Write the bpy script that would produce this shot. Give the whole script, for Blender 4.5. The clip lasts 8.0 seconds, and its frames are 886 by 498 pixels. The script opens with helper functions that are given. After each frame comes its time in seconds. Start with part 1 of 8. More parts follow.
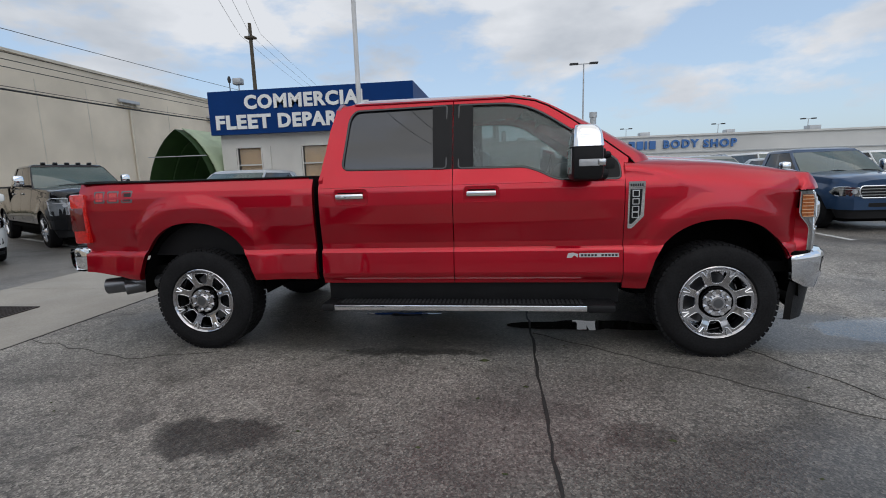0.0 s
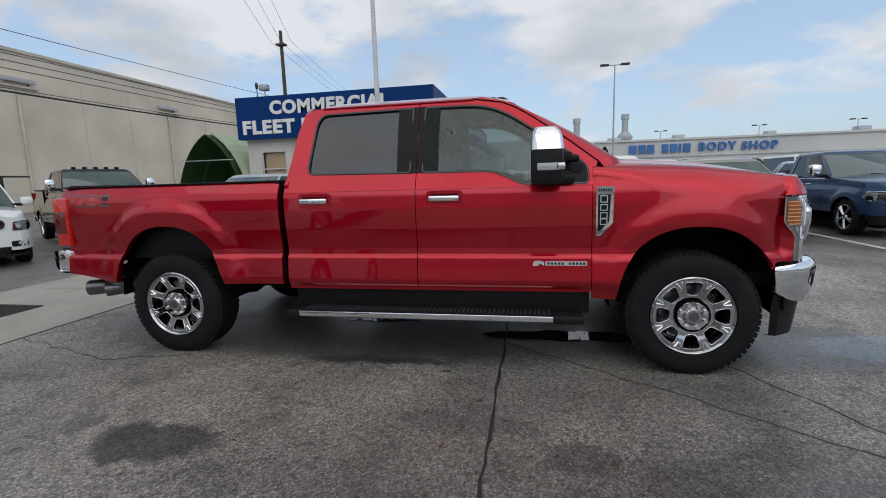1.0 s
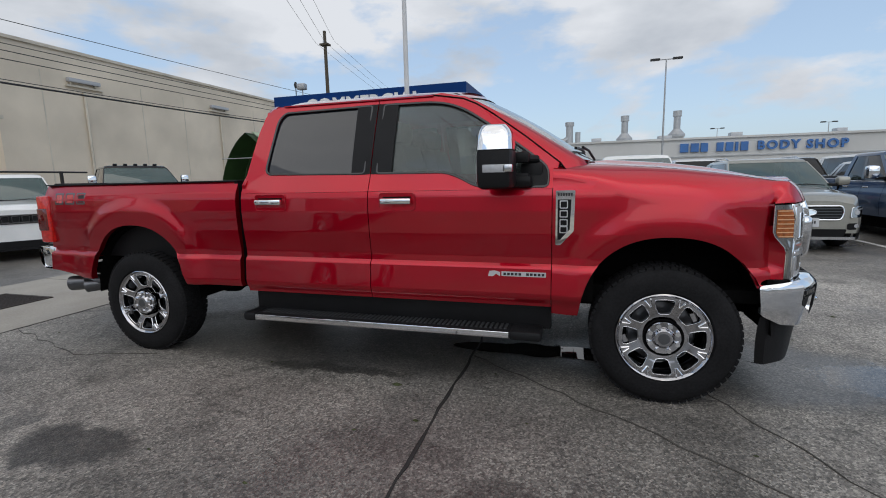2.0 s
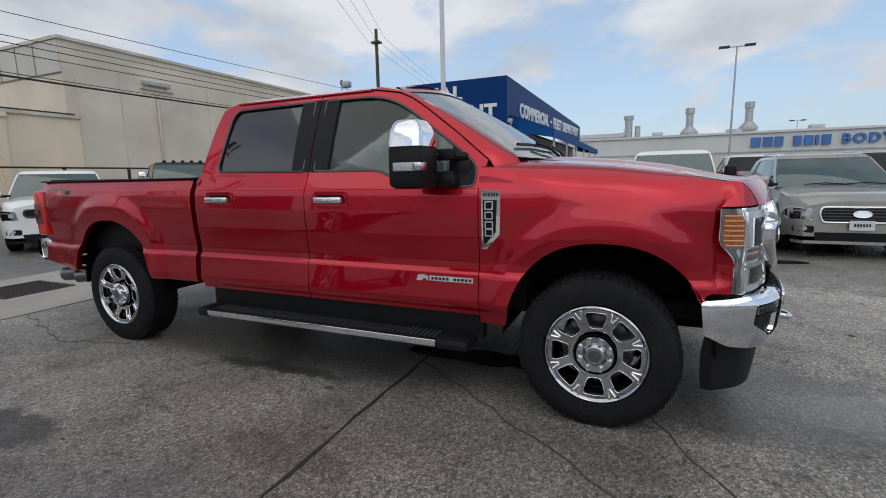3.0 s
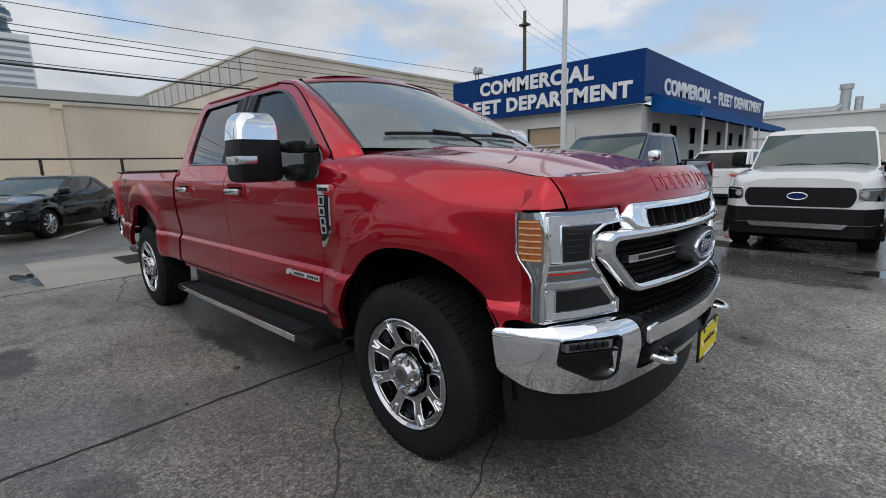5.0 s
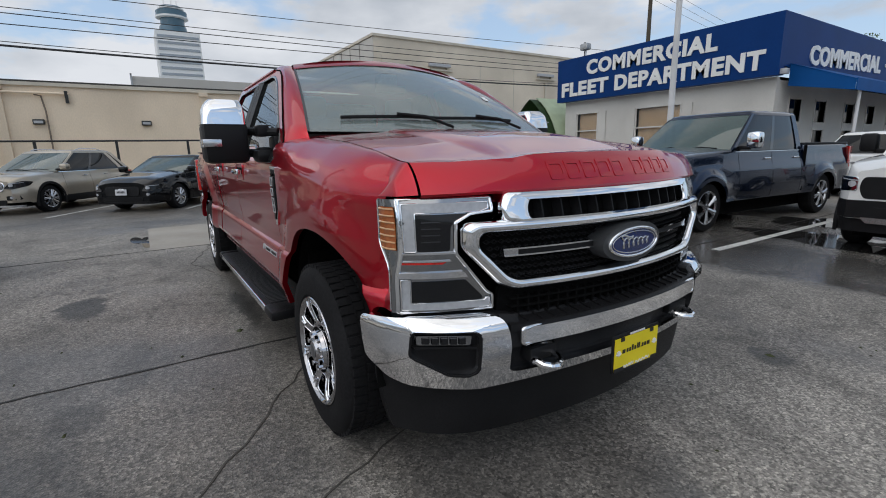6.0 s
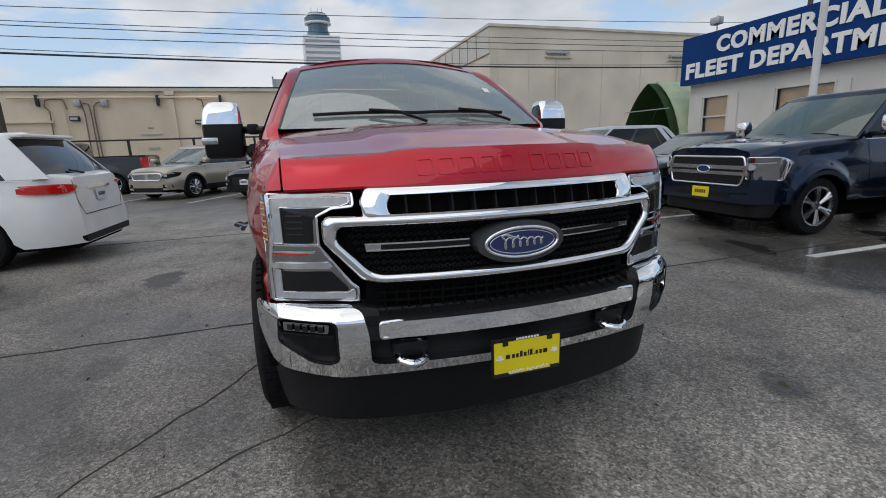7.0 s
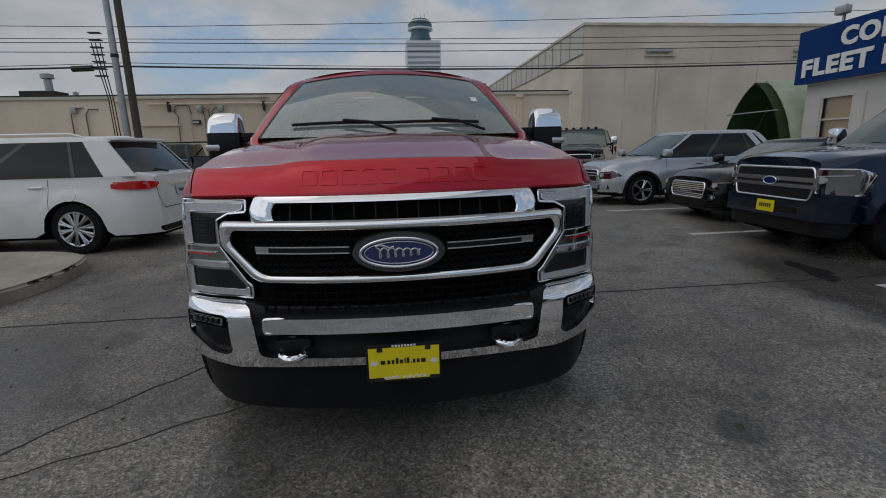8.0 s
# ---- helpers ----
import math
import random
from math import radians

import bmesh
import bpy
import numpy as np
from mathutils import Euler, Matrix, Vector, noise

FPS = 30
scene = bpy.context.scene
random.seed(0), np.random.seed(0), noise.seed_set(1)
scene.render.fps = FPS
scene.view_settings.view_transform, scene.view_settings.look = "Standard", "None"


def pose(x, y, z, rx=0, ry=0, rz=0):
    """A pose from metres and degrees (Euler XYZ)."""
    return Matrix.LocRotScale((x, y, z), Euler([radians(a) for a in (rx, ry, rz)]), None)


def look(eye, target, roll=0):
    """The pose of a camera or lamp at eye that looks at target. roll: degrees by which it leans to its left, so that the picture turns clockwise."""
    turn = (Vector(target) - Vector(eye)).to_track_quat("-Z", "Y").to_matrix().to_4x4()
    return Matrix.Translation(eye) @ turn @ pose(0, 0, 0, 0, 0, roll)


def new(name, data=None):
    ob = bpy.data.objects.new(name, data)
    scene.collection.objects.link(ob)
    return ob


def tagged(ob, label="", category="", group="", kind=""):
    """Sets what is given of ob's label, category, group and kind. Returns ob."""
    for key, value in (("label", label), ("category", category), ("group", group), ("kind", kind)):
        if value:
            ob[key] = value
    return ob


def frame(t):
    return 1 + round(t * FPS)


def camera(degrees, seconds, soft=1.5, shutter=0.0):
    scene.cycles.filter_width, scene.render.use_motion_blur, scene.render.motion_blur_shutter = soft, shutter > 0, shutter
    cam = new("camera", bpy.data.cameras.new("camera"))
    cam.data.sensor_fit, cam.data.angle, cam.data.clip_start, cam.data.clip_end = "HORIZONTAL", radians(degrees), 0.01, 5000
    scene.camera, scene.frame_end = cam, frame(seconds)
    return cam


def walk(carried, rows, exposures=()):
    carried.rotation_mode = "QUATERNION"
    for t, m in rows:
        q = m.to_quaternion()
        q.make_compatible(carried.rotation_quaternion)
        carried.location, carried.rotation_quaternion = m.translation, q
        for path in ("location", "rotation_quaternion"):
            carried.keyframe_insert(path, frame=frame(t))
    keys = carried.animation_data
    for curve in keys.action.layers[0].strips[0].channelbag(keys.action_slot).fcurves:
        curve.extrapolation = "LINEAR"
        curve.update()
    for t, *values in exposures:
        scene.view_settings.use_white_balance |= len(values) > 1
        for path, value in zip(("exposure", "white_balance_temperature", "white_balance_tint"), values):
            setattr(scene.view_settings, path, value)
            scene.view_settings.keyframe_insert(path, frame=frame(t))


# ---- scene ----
cam = camera(87.9, 8.0, soft=1.0)
PATH = [
    (0, (0.473, -4.542, 1.406), (0.219, -2.583, 1.092), -1.8),
    (0.5, (0.698, -4.488, 1.406), (0.378, -2.538, 1.103), -1.9),
    (1, (0.956, -4.364, 1.399), (0.573, -2.423, 1.103), -1.8),
    (1.5, (1.225, -4.187, 1.409), (0.757, -2.265, 1.114), -1.5),
    (3, (2.236, -3.578, 1.408), (1.446, -1.767, 1.096), -1.2),
    (3.5, (2.599, -3.317, 1.402), (1.685, -1.566, 1.086), -1.1),
    (4, (2.892, -3.022, 1.419), (1.844, -1.349, 1.097), -1.2),
    (4.5, (3.279, -2.762, 1.427), (2.09, -1.19, 1.09), -1.3),
    (4.7, (3.402, -2.631, 1.402), (2.147, -1.111, 1.062), -1.5),
    (5.8, (4.095, -1.851, 1.41), (2.505, -0.71, 0.999), -1.2),
    (6, (4.188, -1.683, 1.391), (2.539, -0.63, 0.974), -1.2),
    (6.5, (4.42, -1.258, 1.391), (2.65, -0.433, 0.957), -1.6),
    (7, (4.622, -0.817, 1.384), (2.762, -0.23, 0.944), -2.0),
    (7.5, (4.716, -0.385, 1.394), (2.801, -0.008, 0.961), -1.7),
    (8, (4.862, 0.003, 1.405), (2.918, 0.211, 0.985), -1.4),
]
EXPOSURES = [(0, 0.0), (7.6, 0.0), (7.8, -0.2), (8.0, -0.75)]
walk(cam, [(t, look(eye, target, roll)) for t, eye, target, roll in PATH], EXPOSURES)

# ---- world, sun, exposure ----
scene.view_settings.exposure = 0.0
SUN_AZ, SUN_EL = radians(-70), radians(62)
world = bpy.data.worlds.new("sky")
scene.world = world
world.use_nodes = True
wn, wl = world.node_tree.nodes, world.node_tree.links
wn.clear()
sky = wn.new("ShaderNodeTexSky")
sky.sky_type, sky.sun_disc = "NISHITA", False
sky.sun_elevation, sky.sun_rotation = SUN_EL, radians(90) - SUN_AZ
sky.air_density, sky.dust_density, sky.ozone_density = 1.0, 2.0, 1.2
wcoord = wn.new("ShaderNodeTexCoord")
wmap = wn.new("ShaderNodeMapping")
wmap.inputs["Scale"].default_value = (1.0, 1.0, 2.4)
wmap.inputs["Location"].default_value = (3.1, 1.7, 0.4)
wl.new(wcoord.outputs["Generated"], wmap.inputs["Vector"])
wn1 = wn.new("ShaderNodeTexNoise")
wn1.inputs["Scale"].default_value, wn1.inputs["Detail"].default_value = 2.1, 13
wn1.inputs["Roughness"].default_value, wn1.inputs["Distortion"].default_value = 0.56, 0.10
wl.new(wmap.outputs[0], wn1.inputs["Vector"])
wr = wn.new("ShaderNodeValToRGB")
wr.color_ramp.elements[0].position, wr.color_ramp.elements[1].position = 0.455, 0.525
wl.new(wn1.outputs["Fac"], wr.inputs["Fac"])
# cloud brightness: grey undersides, bright billows
wn2 = wn.new("ShaderNodeTexNoise")
wn2.inputs["Scale"].default_value, wn2.inputs["Detail"].default_value = 3.0, 12
wl.new(wmap.outputs[0], wn2.inputs["Vector"])
wc = wn.new("ShaderNodeValToRGB")
wc.color_ramp.elements[0].position, wc.color_ramp.elements[0].color = 0.40, (3.3, 3.6, 4.05, 1)
wc.color_ramp.elements[1].position, wc.color_ramp.elements[1].color = 0.62, (5.25, 5.45, 5.8, 1)
wl.new(wn2.outputs["Fac"], wc.inputs["Fac"])
wmix = wn.new("ShaderNodeMix")
wmix.data_type = "RGBA"
wl.new(wr.outputs["Color"], wmix.inputs["Factor"])
whaze = wn.new("ShaderNodeMix")
whaze.data_type = "RGBA"
whaze.inputs["Factor"].default_value = 0.38
wl.new(sky.outputs[0], whaze.inputs["A"])
whaze.inputs["B"].default_value = (4.6, 6.0, 7.7, 1)
wl.new(whaze.outputs["Result"], wmix.inputs["A"])
wl.new(wc.outputs["Color"], wmix.inputs["B"])
wb = wn.new("ShaderNodeBackground")
wb.inputs["Strength"].default_value = 0.142
wsep = wn.new("ShaderNodeSeparateXYZ")
wl.new(wcoord.outputs["Generated"], wsep.inputs[0])
wzen = wn.new("ShaderNodeMapRange")
wzen.interpolation_type = "SMOOTHSTEP"
wzen.inputs["From Min"].default_value, wzen.inputs["From Max"].default_value = 0.45, 0.95
wzen.inputs["To Min"].default_value, wzen.inputs["To Max"].default_value = 1.0, 0.6
wl.new(wsep.outputs["Z"], wzen.inputs["Value"])
wdim = wn.new("ShaderNodeMix")
wdim.data_type, wdim.blend_type = "RGBA", "MULTIPLY"
wdim.inputs["Factor"].default_value = 1.0
wl.new(wmix.outputs["Result"], wdim.inputs["A"])
wl.new(wzen.outputs[0], wdim.inputs["B"])
wl.new(wdim.outputs["Result"], wb.inputs["Color"])
wo = wn.new("ShaderNodeOutputWorld")
wl.new(wb.outputs[0], wo.inputs["Surface"])

sun_data = bpy.data.lights.new("sun", "SUN")
sun_data.energy, sun_data.angle, sun_data.color = 1.15, radians(100), (1.0, 0.96, 0.9)
sun = new("sun", sun_data)
sun.matrix_world = look((math.cos(SUN_AZ) * math.cos(SUN_EL) * 60, math.sin(SUN_AZ) * math.cos(SUN_EL) * 60, math.sin(SUN_EL) * 60), (0, 0, 0))


# ---- materials ----
def material(name, color, rough=0.5, metal=0.0, coat=0.0, grain=0.0, grain_scale=40.0, stain=0.0, stain_scale=1.5,
             bump=0.0, bump_scale=60.0, spec=0.5, rough_var=0.0, stretch=(1, 1, 1), objectv=0.0):
    m = bpy.data.materials.new(name)
    m.use_nodes = True
    n, l = m.node_tree.nodes, m.node_tree.links
    b = n["Principled BSDF"]
    b.inputs["Roughness"].default_value, b.inputs["Metallic"].default_value = rough, metal
    b.inputs["Specular IOR Level"].default_value = spec
    b.inputs["Coat Weight"].default_value, b.inputs["Coat Roughness"].default_value = coat, 0.03
    co = n.new("ShaderNodeTexCoord")
    mp = n.new("ShaderNodeMapping")
    mp.inputs["Scale"].default_value = stretch
    l.new(co.outputs["Object"], mp.inputs["Vector"])
    col = n.new("ShaderNodeRGB")
    col.outputs[0].default_value = (*color, 1)
    out = col.outputs[0]

    def vary(src, amount, fac):
        mx = n.new("ShaderNodeMix")
        mx.data_type, mx.blend_type = "RGBA", "MULTIPLY"
        mx.inputs["Factor"].default_value = 1.0
        rg = n.new("ShaderNodeMapRange")
        rg.inputs["From Min"].default_value, rg.inputs["From Max"].default_value = 0.25, 0.75
        rg.inputs["To Min"].default_value, rg.inputs["To Max"].default_value = 1 - amount, 1 + amount
        l.new(fac, rg.inputs["Value"])
        l.new(src, mx.inputs["A"])
        l.new(rg.outputs[0], mx.inputs["B"])
        return mx.outputs["Result"]

    def noise_tex(scale, detail):
        t = n.new("ShaderNodeTexNoise")
        t.inputs["Scale"].default_value, t.inputs["Detail"].default_value = scale, detail
        l.new(mp.outputs[0], t.inputs["Vector"])
        return t.outputs["Fac"]

    if grain:
        out = vary(out, grain, noise_tex(grain_scale, 4))
    if stain:
        sfac = noise_tex(stain_scale, 6)
        out = vary(out, stain, sfac)
    if objectv:
        oi = n.new("ShaderNodeObjectInfo")
        out = vary(out, objectv, oi.outputs["Random"])
    l.new(out, b.inputs["Base Color"])
    if rough_var:
        rv = n.new("ShaderNodeMapRange")
        rv.inputs["From Min"].default_value, rv.inputs["From Max"].default_value = 0.3, 0.7
        rv.inputs["To Min"].default_value, rv.inputs["To Max"].default_value = max(0.02, rough - rough_var), min(1, rough + rough_var)
        l.new(noise_tex(stain_scale * 2.3 if stain else 3.0, 5), rv.inputs["Value"])
        l.new(rv.outputs[0], b.inputs["Roughness"])
    if bump:
        bp = n.new("ShaderNodeBump")
        bp.inputs["Strength"].default_value, bp.inputs["Distance"].default_value = bump, 0.01
        l.new(noise_tex(bump_scale, 5), bp.inputs["Height"])
        l.new(bp.outputs[0], b.inputs["Normal"])
    return m


def car_paint(name, color, flake=0.15, metal=0.35, dirt=0.08, coat_ior=1.36, rough=0.30):
    m = material(name, color, rough=rough, metal=metal, coat=1.0, grain=flake, grain_scale=900, stain=dirt, stain_scale=2.2, spec=0.15)
    m.node_tree.nodes["Principled BSDF"].inputs["Coat IOR"].default_value = coat_ior
    return m


def glass_material(name, tint, alpha, rough=0.02, ior=1.6):
    """Tinted pane: a clear coat over a partly see-through dark body."""
    m = bpy.data.materials.new(name)
    m.use_nodes = True
    n, l = m.node_tree.nodes, m.node_tree.links
    b = n["Principled BSDF"]
    b.inputs["Base Color"].default_value = (*tint, 1)
    b.inputs["Roughness"].default_value = rough
    b.inputs["Specular IOR Level"].default_value = 0.15
    tr = n.new("ShaderNodeBsdfTransparent")
    tr.inputs["Color"].default_value = (*[min(1, c * 2 + 0.5) for c in tint], 1)
    gl = n.new("ShaderNodeBsdfGlossy")
    gl.inputs["Roughness"].default_value = rough
    fr = n.new("ShaderNodeFresnel")
    fr.inputs["IOR"].default_value = ior
    m1, m2 = n.new("ShaderNodeMixShader"), n.new("ShaderNodeMixShader")
    m1.inputs["Fac"].default_value = alpha
    l.new(tr.outputs[0], m1.inputs[1])
    l.new(b.outputs[0], m1.inputs[2])
    l.new(fr.outputs[0], m2.inputs["Fac"])
    l.new(m1.outputs[0], m2.inputs[1])
    l.new(gl.outputs[0], m2.inputs[2])
    l.new(m2.outputs[0], n["Material Output"].inputs["Surface"])
    return m


RED = car_paint("red_metallic_paint", (0.47, 0.0025, 0.017), flake=0.12, metal=0.85, coat_ior=1.5, rough=0.36)
CHROME = material("chrome", (0.86, 0.87, 0.89), rough=0.035, metal=1.0, stain=0.04, stain_scale=6)
CHROME_DULL = material("satin_chrome", (0.62, 0.63, 0.65), rough=0.2, metal=1.0, stain=0.08, stain_scale=9)
WHEEL_CHROME = material("wheel_chrome", (0.50, 0.50, 0.52), rough=0.07, metal=1.0, stain=0.06, stain_scale=9)
SCREEN_GLASS = glass_material("parked_windscreen_glass", (0.070, 0.115, 0.105), 0.75, ior=2.0)
FRIT = material("grey_screen_border", (0.045, 0.047, 0.05), rough=0.4)
ALLOY = material("machined_alloy", (0.55, 0.56, 0.58), rough=0.22, metal=0.95, stain=0.12, stain_scale=12)
DARK_ALLOY = material("grey_painted_alloy", (0.16, 0.165, 0.175), rough=0.3, metal=0.8)
BLACK_PLASTIC = material("black_plastic", (0.011, 0.011, 0.012), rough=0.45, spec=0.18, grain=0.3, grain_scale=160, stain=0.25, stain_scale=4, bump=0.12, bump_scale=400)
GLOSS_BLACK = material("gloss_black_trim", (0.008, 0.008, 0.009), rough=0.08, coat=0.6)
RUBBER = material("tyre_rubber", (0.014, 0.014, 0.015), rough=0.75, spec=0.12, grain=0.3, grain_scale=70, stain=0.35, stain_scale=5, bump=0.2, bump_scale=120)
UNDER = material("underbody_black", (0.006, 0.006, 0.006), rough=0.9, spec=0.05, grain=0.3, grain_scale=30)
SEAT = material("grey_interior", (0.10, 0.10, 0.105), rough=0.8, grain=0.2, grain_scale=50)
SIDE_GLASS = glass_material("privacy_glass", (0.009, 0.012, 0.017), 0.9, ior=1.85)
FRONT_GLASS = glass_material("tinted_door_glass", (0.13, 0.155, 0.15), 0.18, ior=1.55)
# WIND_GLASS: pale body colour stands in for reflected sky and haze
WIND_GLASS = glass_material("windscreen_glass", (0.38, 0.45, 0.43), 0.53, ior=2.9)
CAR_GLASS = glass_material("car_glass", (0.006, 0.007, 0.008), 0.97, ior=1.35)
LENS = glass_material("clear_lens", (0.6, 0.62, 0.65), 0.08, ior=1.4)
LAMP_DARK = material("smoked_lamp_interior", (0.010, 0.0105, 0.012), rough=0.15, coat=0.25, spec=0.3)
LAMP_SILVER = material("lamp_reflector", (0.36, 0.365, 0.375), rough=0.09, metal=1.0, grain=0.05, grain_scale=60)
LAMP_RIB = material("dark_lamp_rib", (0.06, 0.061, 0.065), rough=0.25, metal=0.6)
AMBER = material("amber_reflector", (0.36, 0.095, 0.018), rough=0.2, coat=0.8, grain=0.35, grain_scale=60)
AMBER_PALE = material("pale_amber_rib", (0.74, 0.44, 0.22), rough=0.2, coat=0.8)
TAIL_RED = material("red_lamp_lens", (0.60, 0.012, 0.008), rough=0.12, coat=1.0, grain=0.3, grain_scale=50)
WHITE_LAMP = material("white_lamp_lens", (0.42, 0.43, 0.45), rough=0.2, coat=0.6, grain=0.12, grain_scale=50)
PLATE_YELLOW = material("yellow_plate", (0.85, 0.68, 0.01), rough=0.4, stain=0.06, stain_scale=9)
INK = material("black_ink", (0.012, 0.012, 0.014), rough=0.5)
PLATE_WHITE = material("white_plate", (0.65, 0.66, 0.68), rough=0.4, stain=0.06, stain_scale=20)
BADGE_BLUE = material("blue_enamel", (0.012, 0.028, 0.12), rough=0.12, coat=1.0, stain=0.15, stain_scale=12)
WHITE_PRINT = material("white_print", (0.8, 0.8, 0.8), rough=0.5)
LINE_PAINT = material("worn_white_line_paint", (0.55, 0.55, 0.53), rough=0.6, grain=0.35, grain_scale=40, stain=0.35, stain_scale=3)
SIGN_BLUE = material("blue_sign_fascia", (0.0015, 0.036, 0.165), rough=0.5, spec=0.12, stain=0.10, stain_scale=0.8, grain=0.05, grain_scale=12)
AWNING_BLUE = material("blue_awning_fabric", (0.002, 0.075, 0.27), rough=0.6, spec=0.15, stain=0.12, stain_scale=1.2)
SIGN_WHITE = material("white_sign_letters", (0.80, 0.80, 0.78), rough=0.5, stain=0.06, stain_scale=2)
SHOP_BLUE = material("faded_blue_letters", (0.05, 0.16, 0.42), rough=0.5, stain=0.2, stain_scale=0.6)
STUCCO = material("beige_stucco", (0.70, 0.62, 0.505), rough=0.9, grain=0.07, grain_scale=18, stain=0.16, stain_scale=0.25, bump=0.3, bump_scale=30)
STUCCO_LOW = material("tan_painted_wall", (0.79, 0.655, 0.50), rough=0.9, grain=0.06, grain_scale=20, stain=0.18, stain_scale=0.35, bump=0.3, bump_scale=30, stretch=(1, 1, 0.5))
METAL_PANEL = material("beige_metal_panel", (0.56, 0.53, 0.48), rough=0.55, stain=0.1, stain_scale=0.3)
OFFICE_WALL = material("off_white_wall", (0.62, 0.60, 0.56), rough=0.85, grain=0.05, grain_scale=25, stain=0.12, stain_scale=0.5)
SHOP_WALL = material("pale_grey_shop_wall", (0.62, 0.62, 0.60), rough=0.8, stain=0.12, stain_scale=0.15)
COPING = material("pale_coping", (0.60, 0.55, 0.46), rough=0.7, stain=0.2, stain_scale=0.7)
DARK_ROOF = material("dark_roof_edge", (0.04, 0.038, 0.035), rough=0.8)
STEEL = material("galvanised_steel", (0.42, 0.43, 0.44), rough=0.45, metal=0.6, stain=0.15, stain_scale=2)
WHITE_STEEL = material("white_painted_steel", (0.66, 0.66, 0.66), rough=0.5, stain=0.15, stain_scale=1.0)
BLACK_STEEL = material("black_painted_steel", (0.02, 0.02, 0.02), rough=0.5)
WOOD_POLE = material("weathered_pole_wood", (0.09, 0.075, 0.055), rough=0.9, grain=0.35, grain_scale=14, stain=0.25, stain_scale=1, stretch=(3, 3, 0.2), bump=0.5, bump_scale=12)
TAIL_DARK = material("dark_red_lamp_lens", (0.12, 0.004, 0.004), rough=0.1, coat=1.0)
BADGE_SILVER = material("satin_badge_silver", (0.58, 0.58, 0.60), rough=0.38, metal=0.35)
PANEL_SEAM = material("grey_panel_seam", (0.25, 0.235, 0.21), rough=0.7, stain=0.1, stain_scale=0.5)
TOWER_BAND = material("tower_grey_window_band", (0.34, 0.38, 0.42), rough=0.35, stain=0.1, stain_scale=0.2)
LEAF = material("green_leaves", (0.05, 0.085, 0.025), rough=0.6, grain=0.3, grain_scale=3, stain=0.3, stain_scale=0.8)
RUST_PIPE = material("dull_brown_conduit", (0.20, 0.155, 0.12), rough=0.7, stain=0.3, stain_scale=3)
CABLE = material("black_cable", (0.02, 0.02, 0.022), rough=0.6)
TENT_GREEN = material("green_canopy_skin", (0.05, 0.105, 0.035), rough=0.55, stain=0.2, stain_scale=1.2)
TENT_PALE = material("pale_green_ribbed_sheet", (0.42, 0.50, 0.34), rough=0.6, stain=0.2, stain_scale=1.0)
BLIND = material("tan_window_blind", (0.60, 0.40, 0.20), rough=0.6, stain=0.15, stain_scale=3)
CONCRETE = material("pale_concrete", (0.34, 0.315, 0.275), rough=0.75, grain=0.12, grain_scale=50, stain=0.22, stain_scale=0.8, bump=0.35, bump_scale=70, rough_var=0.15)
KERB = material("kerb_concrete", (0.36, 0.33, 0.27), rough=0.85, grain=0.15, grain_scale=30, stain=0.3, stain_scale=1.5, bump=0.4, bump_scale=40)
CRACK = material("worn_crack_fill", (0.060, 0.055, 0.048), rough=0.8, grain=0.4, grain_scale=60)
JOINT = material("dark_joint_sealant", (0.022, 0.021, 0.02), rough=0.7, grain=0.3, grain_scale=50)
GRATE = material("rusty_drain_grate", (0.05, 0.04, 0.035), rough=0.7, metal=0.4, grain=0.4, grain_scale=40)
WATER = material("rain_water", (0.03, 0.03, 0.03), rough=0.02, spec=0.6)
TOWER_WHITE = material("tower_white_panels", (0.80, 0.81, 0.80), rough=0.6, stain=0.06, stain_scale=0.05)
TOWER_GLASS = material("tower_blue_glass", (0.06, 0.13, 0.18), rough=0.25, spec=0.6, stain=0.2, stain_scale=0.1)
SHRUB = material("dry_weeds", (0.05, 0.06, 0.02), rough=0.8, grain=0.4, grain_scale=20, objectv=0.2)


